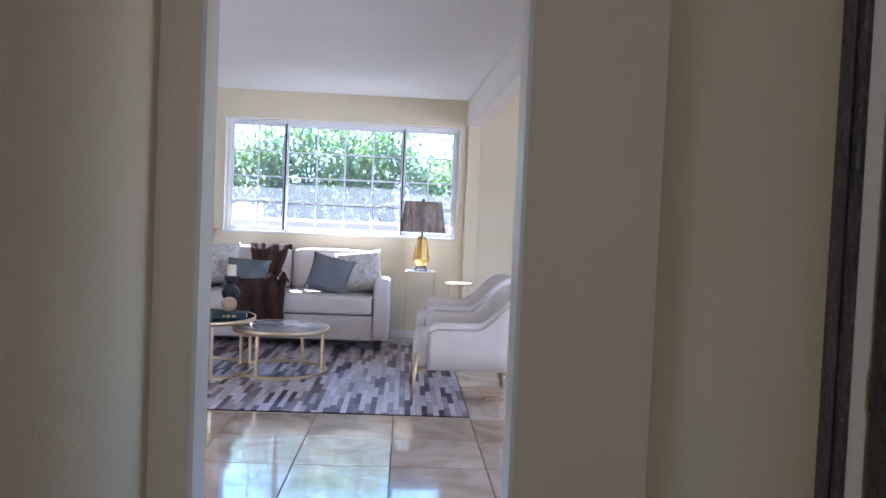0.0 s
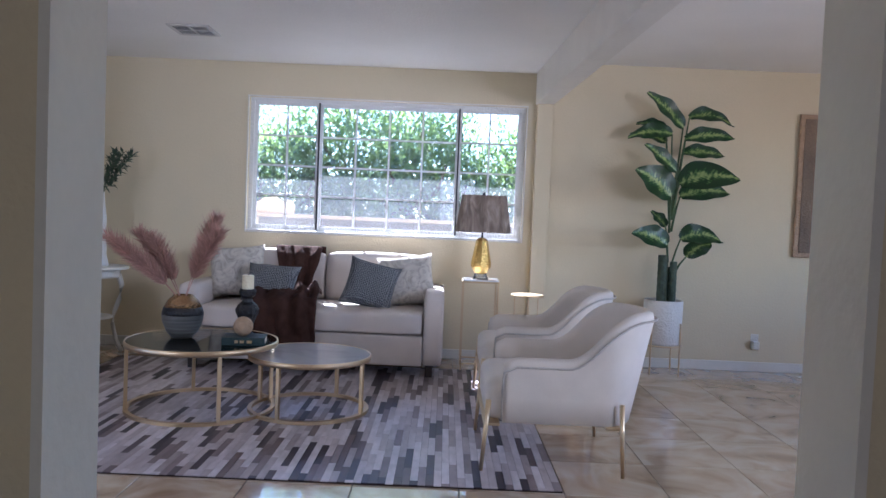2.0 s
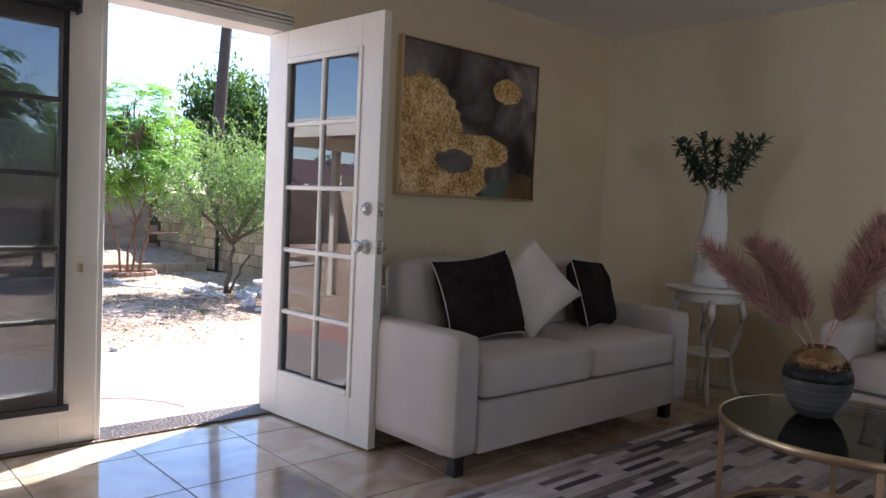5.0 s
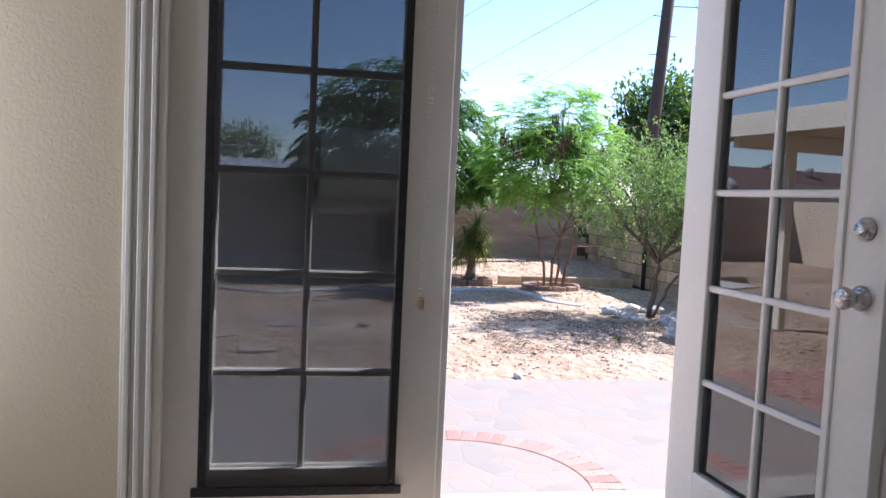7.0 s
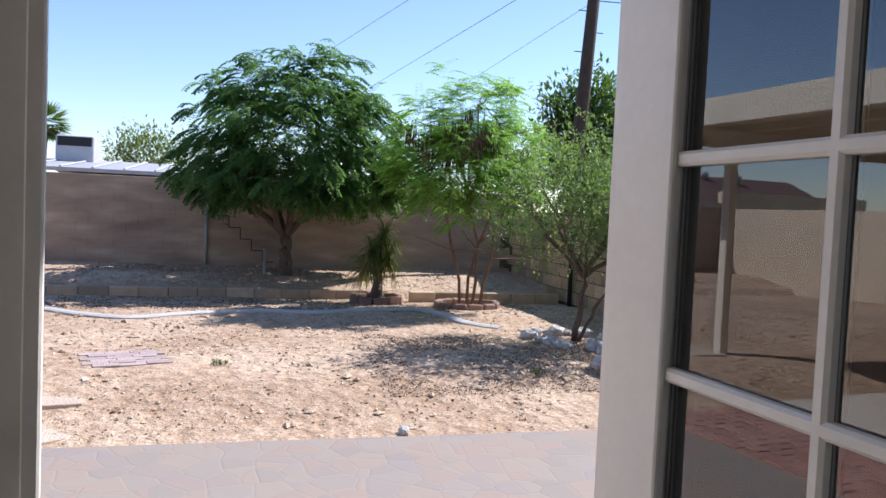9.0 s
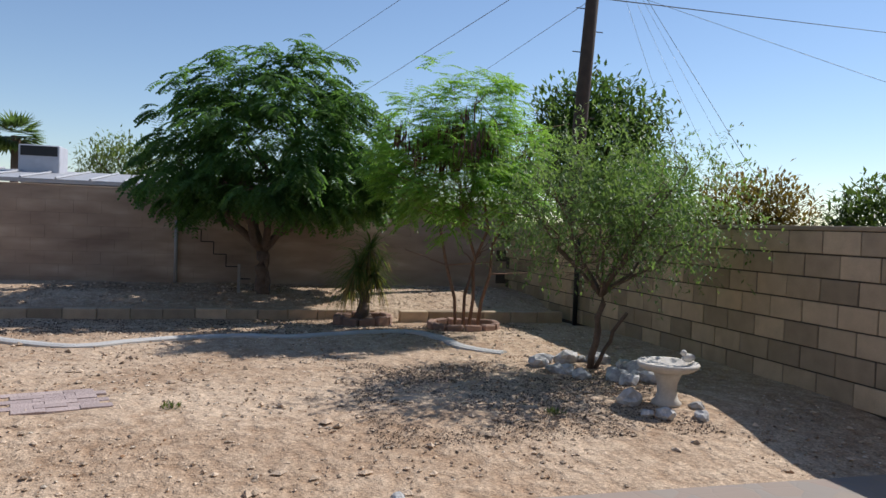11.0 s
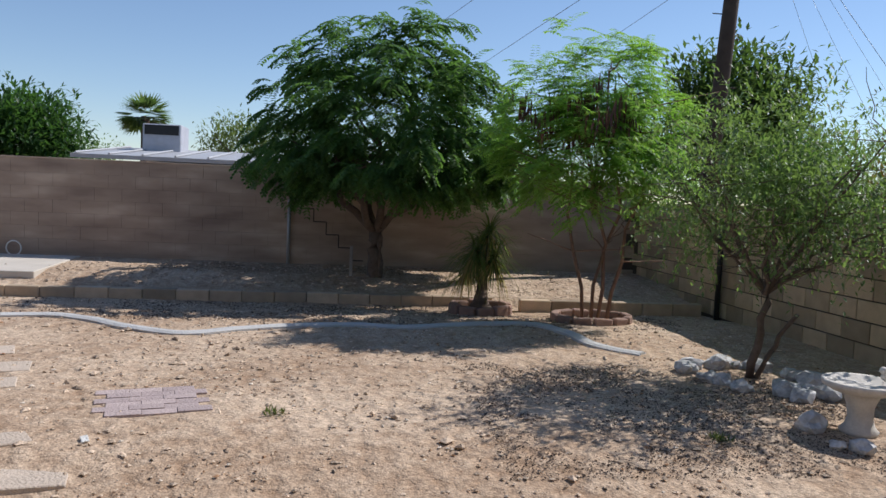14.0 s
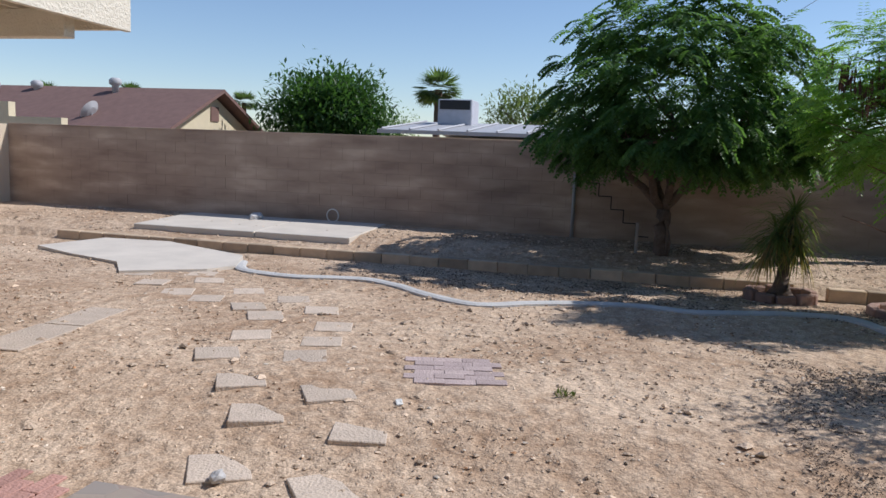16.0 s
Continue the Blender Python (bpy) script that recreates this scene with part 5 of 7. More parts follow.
def spread(lo, hi, step, far):
    vals = list(np.arange(lo, hi + step / 2, step))
    d, a = step, hi
    while a < far:
        d *= 1.5
        a += d
        vals.append(a)
    d, a = step, lo
    while a > -far:
        d *= 1.5
        a -= d
        vals.insert(0, a)
    return vals


xs, ys = spread(-17.0, -7.0, 0.08, 600), spread(-6.9, 10.0, 0.1, 600)
verts, faces = [], []
for y in ys:
    for x in xs:
        z = ground_z(x, y)
        if -17 < x < -7.5 and -7 < y < 10:
            z += 0.012 * noise.noise((x * 1.3, y * 1.3, 0.3)) + 0.012 * noise.noise((x * 5, y * 5, 1.7))
        verts.append((x, y, z))
nx = len(xs)
for j in range(len(ys) - 1):
    for i in range(nx - 1):
        faces.append((j * nx + i, j * nx + i + 1, (j + 1) * nx + i + 1, (j + 1) * nx + i))
ground = tagged(new("ground", sheet("ground", verts, faces, M_DIRT, True)), "bare sandy dirt yard with loose stones", kind="structure")

# loose stones and chips
rng = np.random.default_rng(4)


def scatter(count, x0, x1, y0, y1, smin, smax, name, mat, label, patchy=0.0):
    v, f = [], []
    base = [(1, 0, 0), (-1, 0, 0), (0, 1, 0), (0, -1, 0), (0, 0, 1), (0, 0, -1)]
    tri = [(0, 2, 4), (2, 1, 4), (1, 3, 4), (3, 0, 4), (2, 0, 5), (1, 2, 5), (3, 1, 5), (0, 3, 5)]
    for _ in range(count):
        x, y = rng.uniform(x0, x1), rng.uniform(y0, y1)
        if patchy and noise.noise((x * 1.1, y * 1.1, patchy)) + 0.5 * noise.noise((x * 4, y * 4, patchy)) < rng.uniform(-0.1, 0.45):
            continue
        s = smin + (smax - smin) * rng.random() ** 4
        z = ground_z(x, y) + s * 0.25
        a = rng.uniform(0, 6.28)
        ca, sa = math.cos(a), math.sin(a)
        o = len(v)
        st = rng.uniform(0.6, 1.5, 3)
        for bx, by, bz in base:
            px, py, pz = bx * s * st[0], by * s * st[1], bz * s * 0.55 * st[2]
            v.append((x + px * ca - py * sa + rng.normal(0, s * 0.2), y + px * sa + py * ca + rng.normal(0, s * 0.2), z + pz))
        f += [tuple(o + k for k in t) for t in tri]
    return tagged(new(name, sheet(name, v, f, mat)), label, "stones", kind="stuff")


scatter(20000, -14.3, -7.6, -4.5, 9.4, 0.004, 0.018, "loose_stones", M_PEBBLE, "small tan stones strewn over the dirt")
scatter(4000, -16.5, -14.7, -6.0, 9.4, 0.006, 0.03, "loose_stones", M_PEBBLE, "small tan stones strewn over the planting bed")
scatter(16000, -14.3, -7.6, -4.5, 9.4, 0.004, 0.014, "dry_chips", material("rust_brown_chips", (0.3, 0.17, 0.09), 0.95, island=0.45), "rust brown dry chips lying in patches on the dirt", 2.0)
scatter(9000, -14.3, -7.6, -4.5, 9.4, 0.004, 0.016, "pale_chips", material("bone_pale_chips", (0.66, 0.57, 0.46), 0.95, island=0.25), "pale stone chips lying in patches on the dirt", 7.0)
# litter laid thick over the small tree's shadow; its dark colour deepens that shade
scatter(22000, -10.7, -8.3, 5.8, 8.4, 0.003, 0.008, "leaf_litter", material("litter_and_shade", (0.085, 0.06, 0.043), 0.95, island=0.5), "dark dry leaf litter and chips, deepening the small tree's shade on the dirt")
# bed mulch, with part of the trees' shade put into its dark colour
scatter(16000, -16.5, -14.6, 2.0, 9.0, 0.003, 0.012, "leaf_litter", bpy.data.materials["litter_and_shade"], "dark dry leaf litter deepening the shade under the trees of the bed", 5.0)
# dark ground by the edging: litter, plus tree shadow carried by its colour
scatter(15000, -14.35, -12.45, 1.2, 8.8, 0.003, 0.013, "leaf_litter", bpy.data.materials["litter_and_shade"], "dark dry leaf litter along the garden edging, deepening the tree shade")
scatter(2600, -14.2, -7.7, -3.5, 9.3, 0.01, 0.036, "loose_stones", M_PEBBLE, "larger tan stones strewn over the dirt")

# ---------------- block walls ----------------
wn_wall = tagged(new("wall_yard_north"), "tan concrete block garden wall with a capped top", kind="structure")
NW_Y = 9.68
core = boxed(-16.7, 7.0, NW_Y + 0.012, NW_Y + 0.15, -0.4, 1.17)
part("wall_core", core, M_MORTAR, wn_wall)
part("wall_cap", boxed(-16.7, 7.0, NW_Y - 0.012, NW_Y + 0.17, 1.17, 1.21, bevel=0.006), M_BLOCK, wn_wall)
blk = mesh_of("block", boxed(-0.1945, 0.1945, -0.0, 0.03, 0.0065, 0.1935, bevel=0.004), M_BLOCK)
for row in range(7):
    z = -0.23 + row * 0.2
    x = -16.5 + (0.2 if row % 2 else 0.0)
    while x < 1.6:
        if x < -6.0 or row >= 5 and x < -2.0:
            o = new("block", blk)
            o.location = (x, NW_Y + random.uniform(-0.004, 0.004), z)
            o.parent = wn_wall
        x += 0.4

FW_X = -16.68
far_wall = tagged(new("wall_yard_west"), "brown weathered block wall closing the yard", kind="structure")
part("wall_core", boxed(FW_X - 0.15, FW_X - 0.012, -9.0, NW_Y + 0.15, -0.4, 1.5), M_MORTAR, far_wall)
far_block = mesh_of("block", boxed(-0.03, 0.0, -0.1996, 0.1996, 0.0004, 0.1996, bevel=0.0018), M_FARBLOCK)
for row in range(8):
    y = -6.9 + (0.2 if row % 2 else 0.0)
    while y < NW_Y:
        o = new("block", far_block)
        o.location = (FW_X + random.uniform(-0.002, 0.002), y, -0.11 + row * 0.2)
        o.parent = far_wall
        y += 0.4
part("wall_cap", boxed(FW_X - 0.17, FW_X + 0.008, -6.7, NW_Y, 1.49, 1.52, bevel=0.005), M_FARBLOCK, far_wall)
crack = bmesh.new()
cy, cz = 4.2, 1.1
for i in range(5):
    box(crack, FW_X - 0.002, FW_X + 0.006, cy - 0.008, cy + 0.008, cz - 0.2, cz)
    box(crack, FW_X - 0.002, FW_X + 0.006, cy, cy + 0.2, cz - 0.208, cz - 0.192)
    cy, cz = cy + 0.2, cz - 0.2
part("stepped_crack", crack, M_VOID, far_wall, "dark stepped crack along the joints")
structure("wall_yard_south", boxed(-16.7, -4.0, -6.85, -6.7, -0.4, 1.5), material("sunlit_stucco_wall", (0.6, 0.5, 0.37), 0.9, vary=0.08, scale=2), "cream block wall")
tagged(new("wall_pipe", mesh_of("wall_pipe", rod(bmesh.new(), (FW_X + 0.03, 4.02, -0.1), (FW_X + 0.03, 4.02, 1.03), 0.028, n=14), material("grey_galvanised_pipe", (0.36, 0.36, 0.35), 0.5, 0.3), True)), "grey upright pipe standing against the block wall", "pipe")
tagged(new("stub_post", mesh_of("stub_post", boxed(-15.4, -15.355, 4.98, 5.025, -0.1, 0.42, bevel=0.004), material("weathered_grey_stake", (0.3, 0.27, 0.24), 0.9, vary=0.2))), "short weathered grey wooden stake in the bed", "post")
tagged(new("corner_pipe", mesh_of("corner_pipe", rod(bmesh.new(), (-13.62, 9.62, -0.25), (-13.62, 9.62, 1.0), 0.035, n=12), M_BLACK, True)), "thin dark pipe standing against the garden wall", "pipe")

# kerb of the raised bed
kerb = tagged(new("bed_kerb"), "low kerb of tan concrete blocks along the raised bed", "kerb")
kb_mesh = mesh_of("kerb_block", boxed(-0.07, 0.07, -0.199, 0.199, -0.12, 0.15, bevel=0.01), M_BLOCK)
for i in range(26):
    y = -3.45 + i * 0.405
    if y < 6.9:
        o = new("kerb_block", kb_mesh)
        o.parent = kerb
        o.location = (-14.45 + random.uniform(-0.006, 0.006), y, -0.285 + random.uniform(-0.004, 0.004))
for i in range(6):
    o = new("kerb_block", kb_mesh)
    o.parent = kerb
    o.location = (-14.0 + random.uniform(-0.006, 0.006), 7.35 + i * 0.405, -0.25)

# wavy poured edging
EDGE = [(-13.3, 0.1), (-12.6, 0.5), (-12.42, 1.2), (-12.6, 1.95), (-12.4, 2.45), (-11.96, 3.0), (-11.74, 3.5), (-12.1, 4.1), (-12.36, 4.9), (-12.3, 5.6), (-12.6, 6.45), (-12.62, 7.0), (-12.1, 7.25), (-11.5, 7.32), (-11.06, 7.67)]
pts = []
for i in range(len(EDGE) - 1):
    p0, p1, p2, p3 = (Vector((*EDGE[max(0, min(len(EDGE) - 1, k))], 0)) for k in (i - 1, i, i + 1, i + 2))
    for s in range(6):
        t = s / 6
        pts.append(0.5 * ((2 * p1) + (p2 - p0) * t + (2 * p0 - 5 * p1 + 4 * p2 - p3) * t * t + (3 * p1 - p0 - 3 * p2 + p3) * t ** 3))
edging = thing("garden_edging", "pale wavy poured concrete garden edging", "edging", pose(0, 0, 0))
M_EDGING = material("bluish_poured_edging", (0.5, 0.49, 0.47), 0.85, vary=0.12, scale=5)
secs = []
for i, p in enumerate(pts):
    d = (pts[min(i + 1, len(pts) - 1)] - pts[max(i - 1, 0)]).normalized()
    s = Vector((-d.y, d.x, 0))
    z = ground_z(p.x, p.y)
    secs.append([(p + s * a) + Vector((0, 0, z + h + 0.006 * noise.noise((p.x * 3, p.y * 3, 9)))) for a, h in ((-0.075, -0.05), (-0.07, 0.015), (-0.03, 0.03), (0.03, 0.03), (0.07, 0.015), (0.075, -0.05))])
for k in range(0, len(secs) - 2, 8):
    bm = bmesh.new()
    rows_ = [[bm.verts.new(v) for v in sec] for sec in secs[k:k + 9]]
    for a, b in zip(rows_, rows_[1:]):
        for j in range(5):
            bm.faces.new((a[j], a[j + 1], b[j + 1], b[j]))
    bm.faces.new(rows_[0])
    bm.faces.new(rows_[-1][::-1])
    part("edging_length", bm, M_EDGING, edging)

# concrete slabs by the far wall
slab2 = thing("concrete_pad", "two pale poured concrete pads at the wall", "concrete pad", pose(-16.55, 0.2, 0.03, 0, 2.3, 0))
part("pad", boxed(0.0, 1.68, -2.85, -0.78, -0.1, 0.022, bevel=0.008), M_CONC, slab2)
part("pad", boxed(0.0, 1.68, -0.76, 0.75, -0.1, 0.025, bevel=0.008), M_CONC, slab2)
walkbm = bmesh.new()
outline = [(-14.15, -2.6), (-14.25, -1.6), (-13.5, 0.0), (-12.7, 0.35), (-12.3, 0.2), (-11.75, -0.55), (-12.3, -1.0), (-12.6, -1.9), (-13.0, -2.75)]
top = [walkbm.verts.new((x, y, -0.165)) for x, y in outline]
bot = [walkbm.verts.new((x, y, -0.3)) for x, y in outline]
walkbm.faces.new(top)
for i in range(len(outline)):
    j = (i + 1) % len(outline)
    walkbm.faces.new((top[i], top[j], bot[j], bot[i]))
tagged(new("concrete_walk", mesh_of("concrete_walk", walkbm, M_CONC)), "pale curved poured concrete walk", "concrete walk")
for a, b, c, d, r in ((-10.2, -9.56, 0.4, 0.74, 7), (-9.54, -8.8, 0.47, 0.83, 7)):
    o = new("concrete_strip", mesh_of("concrete_strip", boxed((a - b) / 2, (b - a) / 2, (c - d) / 2, (d - c) / 2, -0.04, 0.009, bevel=0.004), M_PAVER))
    o.matrix_world = pose((a + b) / 2, (c + d) / 2, ground_z((a + b) / 2, 0), 0, 0, r)
    tagged(o, "worn flat concrete strip sunk in the dirt", "concrete strip")

# stepping stones
step_mesh = mesh_of("stepping_stone", boxed(-0.152, 0.152, -0.152, 0.152, -0.03, 0.022, bevel=0.005), M_PAVER)
for x, y, r in ((-8.36, 3.52, 14), (-7.79, 3.56, 38), (-7.84, 2.98, 30), (-8.41, 2.88, 26), (-8.78, 3.16, 32), (-8.81, 2.56, 30), (-9.29, 2.11, 32), (-9.42, 2.72, 24), (-9.86, 2.66, 20), (-9.84, 2.08, 26), (-10.34, 2.56, 18), (-10.5, 1.86, 30), (-10.79, 1.54, 34), (-10.89, 2.22, 22), (-11.24, 1.78, 26),
               (-11.43, 1.2, 30), (-10.94, 1.02, 20), (-11.11, 0.6, 24), (-11.81, 0.53, 28), (-12.15, 0.24, 22), (-11.47, 0.07, 15), (-11.87, -0.37, 20), (-12.14, -0.62, 22)):
    o = new("stepping_stone", step_mesh)
    o.matrix_world = pose(x, y, ground_z(x, y) - 0.014, random.uniform(-2.2, 1.6), random.uniform(-1.6, 2.2), r)
    tagged(o, "square grey concrete stepping stone in the dirt", "stepping stone", "stepping stones across the yard")
patch = thing("paver_patch", "patch of mauve paving bricks laid flat in the dirt", "paving", pose(-9.45, 3.75, ground_z(-9.45, 3.75) - 0.008, 0, 0, 15))
pm = mesh_of("brick", boxed(-0.0493, 0.0493, -0.0993, 0.0993, -0.03, 0.022, bevel=0.002), M_PURPLE)
for i in range(6):
    for j in range(3):
        o = new("brick", pm)
        o.parent = patch
        o.location = (-0.25 + i * 0.1, -0.2 + j * 0.2 + (0.07 if i % 2 else 0), random.uniform(-0.004, 0.004))

# ---------------- patio ----------------
m = bpy.data.materials.new("stamped_patio_concrete")
m.use_nodes = True
n, l = m.node_tree.nodes, m.node_tree.links
b = n["Principled BSDF"]
b.inputs["Roughness"].default_value = 0.85
tc, vo, vo2, nz = n.new("ShaderNodeTexCoord"), n.new("ShaderNodeTexVoronoi"), n.new("ShaderNodeTexVoronoi"), n.new("ShaderNodeTexNoise")
vo.inputs["Scale"].default_value = vo2.inputs["Scale"].default_value = 6.0
vo2.feature = "DISTANCE_TO_EDGE"
nz.inputs["Scale"].default_value = 30
for t in (vo, vo2, nz):
    l.new(tc.outputs["Object"], t.inputs["Vector"])
cr = n.new("ShaderNodeValToRGB")
e = cr.color_ramp.elements
for _ in range(3):
    e.new(0.5)
for el, (p_, c_) in zip(e, ((0.1, (0.26, 0.225, 0.195)), (0.35, (0.28, 0.245, 0.215)), (0.55, (0.3, 0.25, 0.205)), (0.75, (0.3, 0.235, 0.195)), (0.95, (0.26, 0.235, 0.22)))):
    el.position, el.color = p_, (*c_, 1)
l.new(vo.outputs["Color"], cr.inputs["Fac"])
l.new(cr.outputs["Color"], b.inputs["Base Color"])
mr = n.new("ShaderNodeMapRange")
mr.inputs["From Max"].default_value = 0.06
l.new(vo2.outputs["Distance"], mr.inputs["Value"])
bp = n.new("ShaderNodeBump")
bp.inputs["Distance"].default_value = 0.0012
l.new(mr.outputs["Result"], bp.inputs["Height"])
l.new(bp.outputs["Normal"], b.inputs["Normal"])
patio = structure("patio", boxed(-7.55, -4.1, 2.5, 9.4, -0.45, GROUND, bevel=0.01), m, "pale stamped concrete patio")
structure("patio_side", boxed(-7.6, -4.1, -6.0, 1.1, -0.45, GROUND, bevel=0.01), M_CONC, "pale concrete patio under the cover")
bmesh_brick = mesh_of("brick", boxed(-0.095, 0.095, -0.044, 0.044, -0.05, 0.004, bevel=0.004), M_REDBRICK)
for i in range(52):
    a = radians(i * 360 / 52)
    o = new("brick", bmesh_brick)
    o.parent = patio
    o.matrix_world = pose(-5.3 + 0.78 * math.cos(a), 4.84 + 0.78 * math.sin(a), GROUND + 0.001, 0, 0, math.degrees(a))
for i in range(16):
    for j in range(14):
        o = new("brick", bmesh_brick)
        o.parent = patio
        o.location = (-7.45 + i * 0.2 + (0.1 if j % 2 else 0), 1.16 + j * 0.096, GROUND - 0.003 + random.uniform(-0.004, 0.004))
structure("patio_bed", boxed(-7.6, -4.1, 1.1, 2.5, -0.45, GROUND - 0.02), M_MORTAR)

# patio cover on its posts
cover = thing("patio_cover", "cream painted wooden patio cover on posts", "patio cover", pose(0, 0, 0))
M_FASCIA = material("cream_fascia_paint", (0.7, 0.64, 0.52), 0.6, vary=0.08)
part("roof_deck", boxed(-9.2, -4.12, -5.5, 1.4, 2.16, 2.2), M_FASCIA, cover)
part("fascia", boxed(-9.3, -4.12, 1.4, 1.44, 2.0, 2.24, bevel=0.004), M_FASCIA, cover)
part("fascia", boxed(-9.24, -9.2, -5.5, 1.4, 2.0, 2.24, bevel=0.004), M_FASCIA, cover)
part("beam", boxed(-8.95, -8.85, -5.5, 1.28, 1.9, 2.08, bevel=0.006), M_FASCIA, cover)
for i in range(11):
    part("rafter", boxed(-9.2, -4.12, 0.9 - i * 0.6, 0.94 - i * 0.6, 2.08, 2.16), M_FASCIA, cover)
for x, y in ((-8.9, 0.5), (-8.9, -2.4), (-8.9, -5.2)):
    part("post", boxed(x - 0.05, x + 0.05, y - 0.05, y + 0.05, -0.45, 1.9, bevel=0.006), M_FASCIA, cover)
# house wall under the patio cover, in line with the room's west wall
structure("wall_house_west", boxed(-4.1, -3.95, -6.5, 2.53, -0.5, 2.7), M_FASCIA)
structure("roof_south", boxed(-4.5, 5.9, -6.6, 2.2, 2.79, 2.9), bpy.data.materials["brown_shingle_roof"])
structure("wall_house_east", boxed(5.35, 5.5, -6.5, 2.53, -0.5, 2.79), M_FASCIA)
structure("wall_house_south", boxed(-4.1, 5.5, -6.6, -6.5, -0.5, 2.79), M_FASCIA)


# ---------------- plants of the yard ----------------
def leaf_material(name, color, spread_=0.35, gloss=0.45):
    m = material(name, color, gloss, vary=0.15, scale=3, fine=20, bump=0, island=spread_, spec=0.3)
    nt = m.node_tree
    tr, mx = nt.nodes.new("ShaderNodeBsdfTranslucent"), nt.nodes.new("ShaderNodeMixShader")
    tr.inputs["Color"].default_value = (min(1, color[0] * 2.4), min(1, color[1] * 2.6), color[2] * 1.2, 1)
    mx.inputs["Fac"].default_value = 0.4
    b = nt.nodes["Principled BSDF"]
    nt.links.new(b.outputs[0], mx.inputs[1])
    nt.links.new(tr.outputs[0], mx.inputs[2])
    nt.links.new(mx.outputs[0], nt.nodes["Material Output"].inputs["Surface"])
    return m


class Leaves:
    def __init__(self, seed):
        self.v, self.f, self.r = [], [], np.random.default_rng(seed)

    def leaf(self, p, d, length, width, fold=0.15):
        up = np.array((0, 0, 1.0))
        s = np.cross(d, up)
        s /= np.linalg.norm(s) + 1e-6
        nrm = np.cross(s, d)
        o = len(self.v)
        mid = p + d * length * 0.45 + nrm * fold * width
        self.v += [tuple(p), tuple(mid + s * width / 2), tuple(p + d * length), tuple(mid - s * width / 2)]
        self.f.append((o, o + 1, o + 2, o + 3))

    def frond(self, p, d, length, leaflets, ll, lw, droop=0.5):
        d = np.array(d, float)
        p = np.array(p, float)
        step = length / leaflets
        for i in range(leaflets):
            d = d + np.array((0, 0, -droop / leaflets))
            d /= np.linalg.norm(d)
            p = p + d * step
            s = np.cross(d, (0, 0, 1.0))
            s /= np.linalg.norm(s) + 1e-6
            k = 1.0 - 0.5 * abs(i / leaflets - 0.4)
            for sg in (1, -1):
                q = s * sg * 0.85 + d * 0.45 + np.array((0, 0, -0.35)) + self.r.normal(0, 0.1, 3)
                q /= np.linalg.norm(q)
                self.leaf(p, q, ll * k, lw)

    def object(self, name, mat, parent):
        o = new(name, sheet(name, self.v, self.f, mat))
        o.parent = parent
        return o


def limb(bm, a, b, r0, r1, wob, rnd_, n=7):
    a, b = Vector(a), Vector(b)
    pts, rad = [], []
    for i in range(7):
        t = i / 6
        p = a.lerp(b, t) + Vector((rnd_.normal(0, wob), rnd_.normal(0, wob), 0)) * math.sin(3.14159 * t)
        pts.append(p)
        rad.append(r0 + (r1 - r0) * t)
    tube(bm, pts, rad, n)
    return pts


def crown_points(r, count, c, rad, inner=0.35, lumps=5.0):
    """Points in a lumpy ellipsoid, denser towards its skin."""
    out = []
    while len(out) < count:
        d = r.normal(0, 1, 3)
        d /= np.linalg.norm(d)
        k = 1 - (1 - inner) * r.random() ** 1.6
        k *= 0.84 + 0.45 * noise.noise(Vector(d * lumps / 2.5) + Vector(c))
        out.append((np.array(c) + d * np.array(rad) * k, d))
    return out


def sprays(lv, r, tips, fronds, length, pairs, ll, lw, droop, rise=0.25):
    """Feathered leaves fanned out round each twig end, leaning away from the crown's middle."""
    for p, out in tips:
        for j in range(fronds):
            a = r.uniform(0, 6.283)
            q = np.array((math.cos(a), math.sin(a), 0.0)) * 0.75 + out * np.array((0.8, 0.8, 0.35)) + np.array((0, 0, rise + r.normal(0, 0.18)))
            q /= np.linalg.norm(q)
            lv.frond(p + r.normal(0, 0.04, 3), q, length * (0.75 + 0.5 * r.random()), pairs, ll, lw, droop)


def dome_tips(r, count, c, rad, under, lumps, gap, seed, inner=0.45):
    """Twig ends through a lumpy dome: full above the middle, shallow below it, with open gaps."""
    out = []
    while len(out) < count:
        d = r.normal(0, 1, 3)
        d /= np.linalg.norm(d)
        k = (1 - (1 - inner) * r.random() ** 1.4) * min(1.03, 0.94 + 0.28 * noise.noise(Vector(d * lumps) + Vector((seed, 0, 0))))
        p = np.array(c) + d * np.array((rad[0], rad[1], rad[2] if d[2] > 0 else under)) * k
        clear = math.hypot(p[0] - c[0], p[1] - c[1]) < 0.45 * rad[1] and p[2] < c[2] - 0.35 * under
        if not clear and noise.noise(Vector(p * 1.7) + Vector((0, seed, 0))) > gap:
            out.append((p, d))
    return out


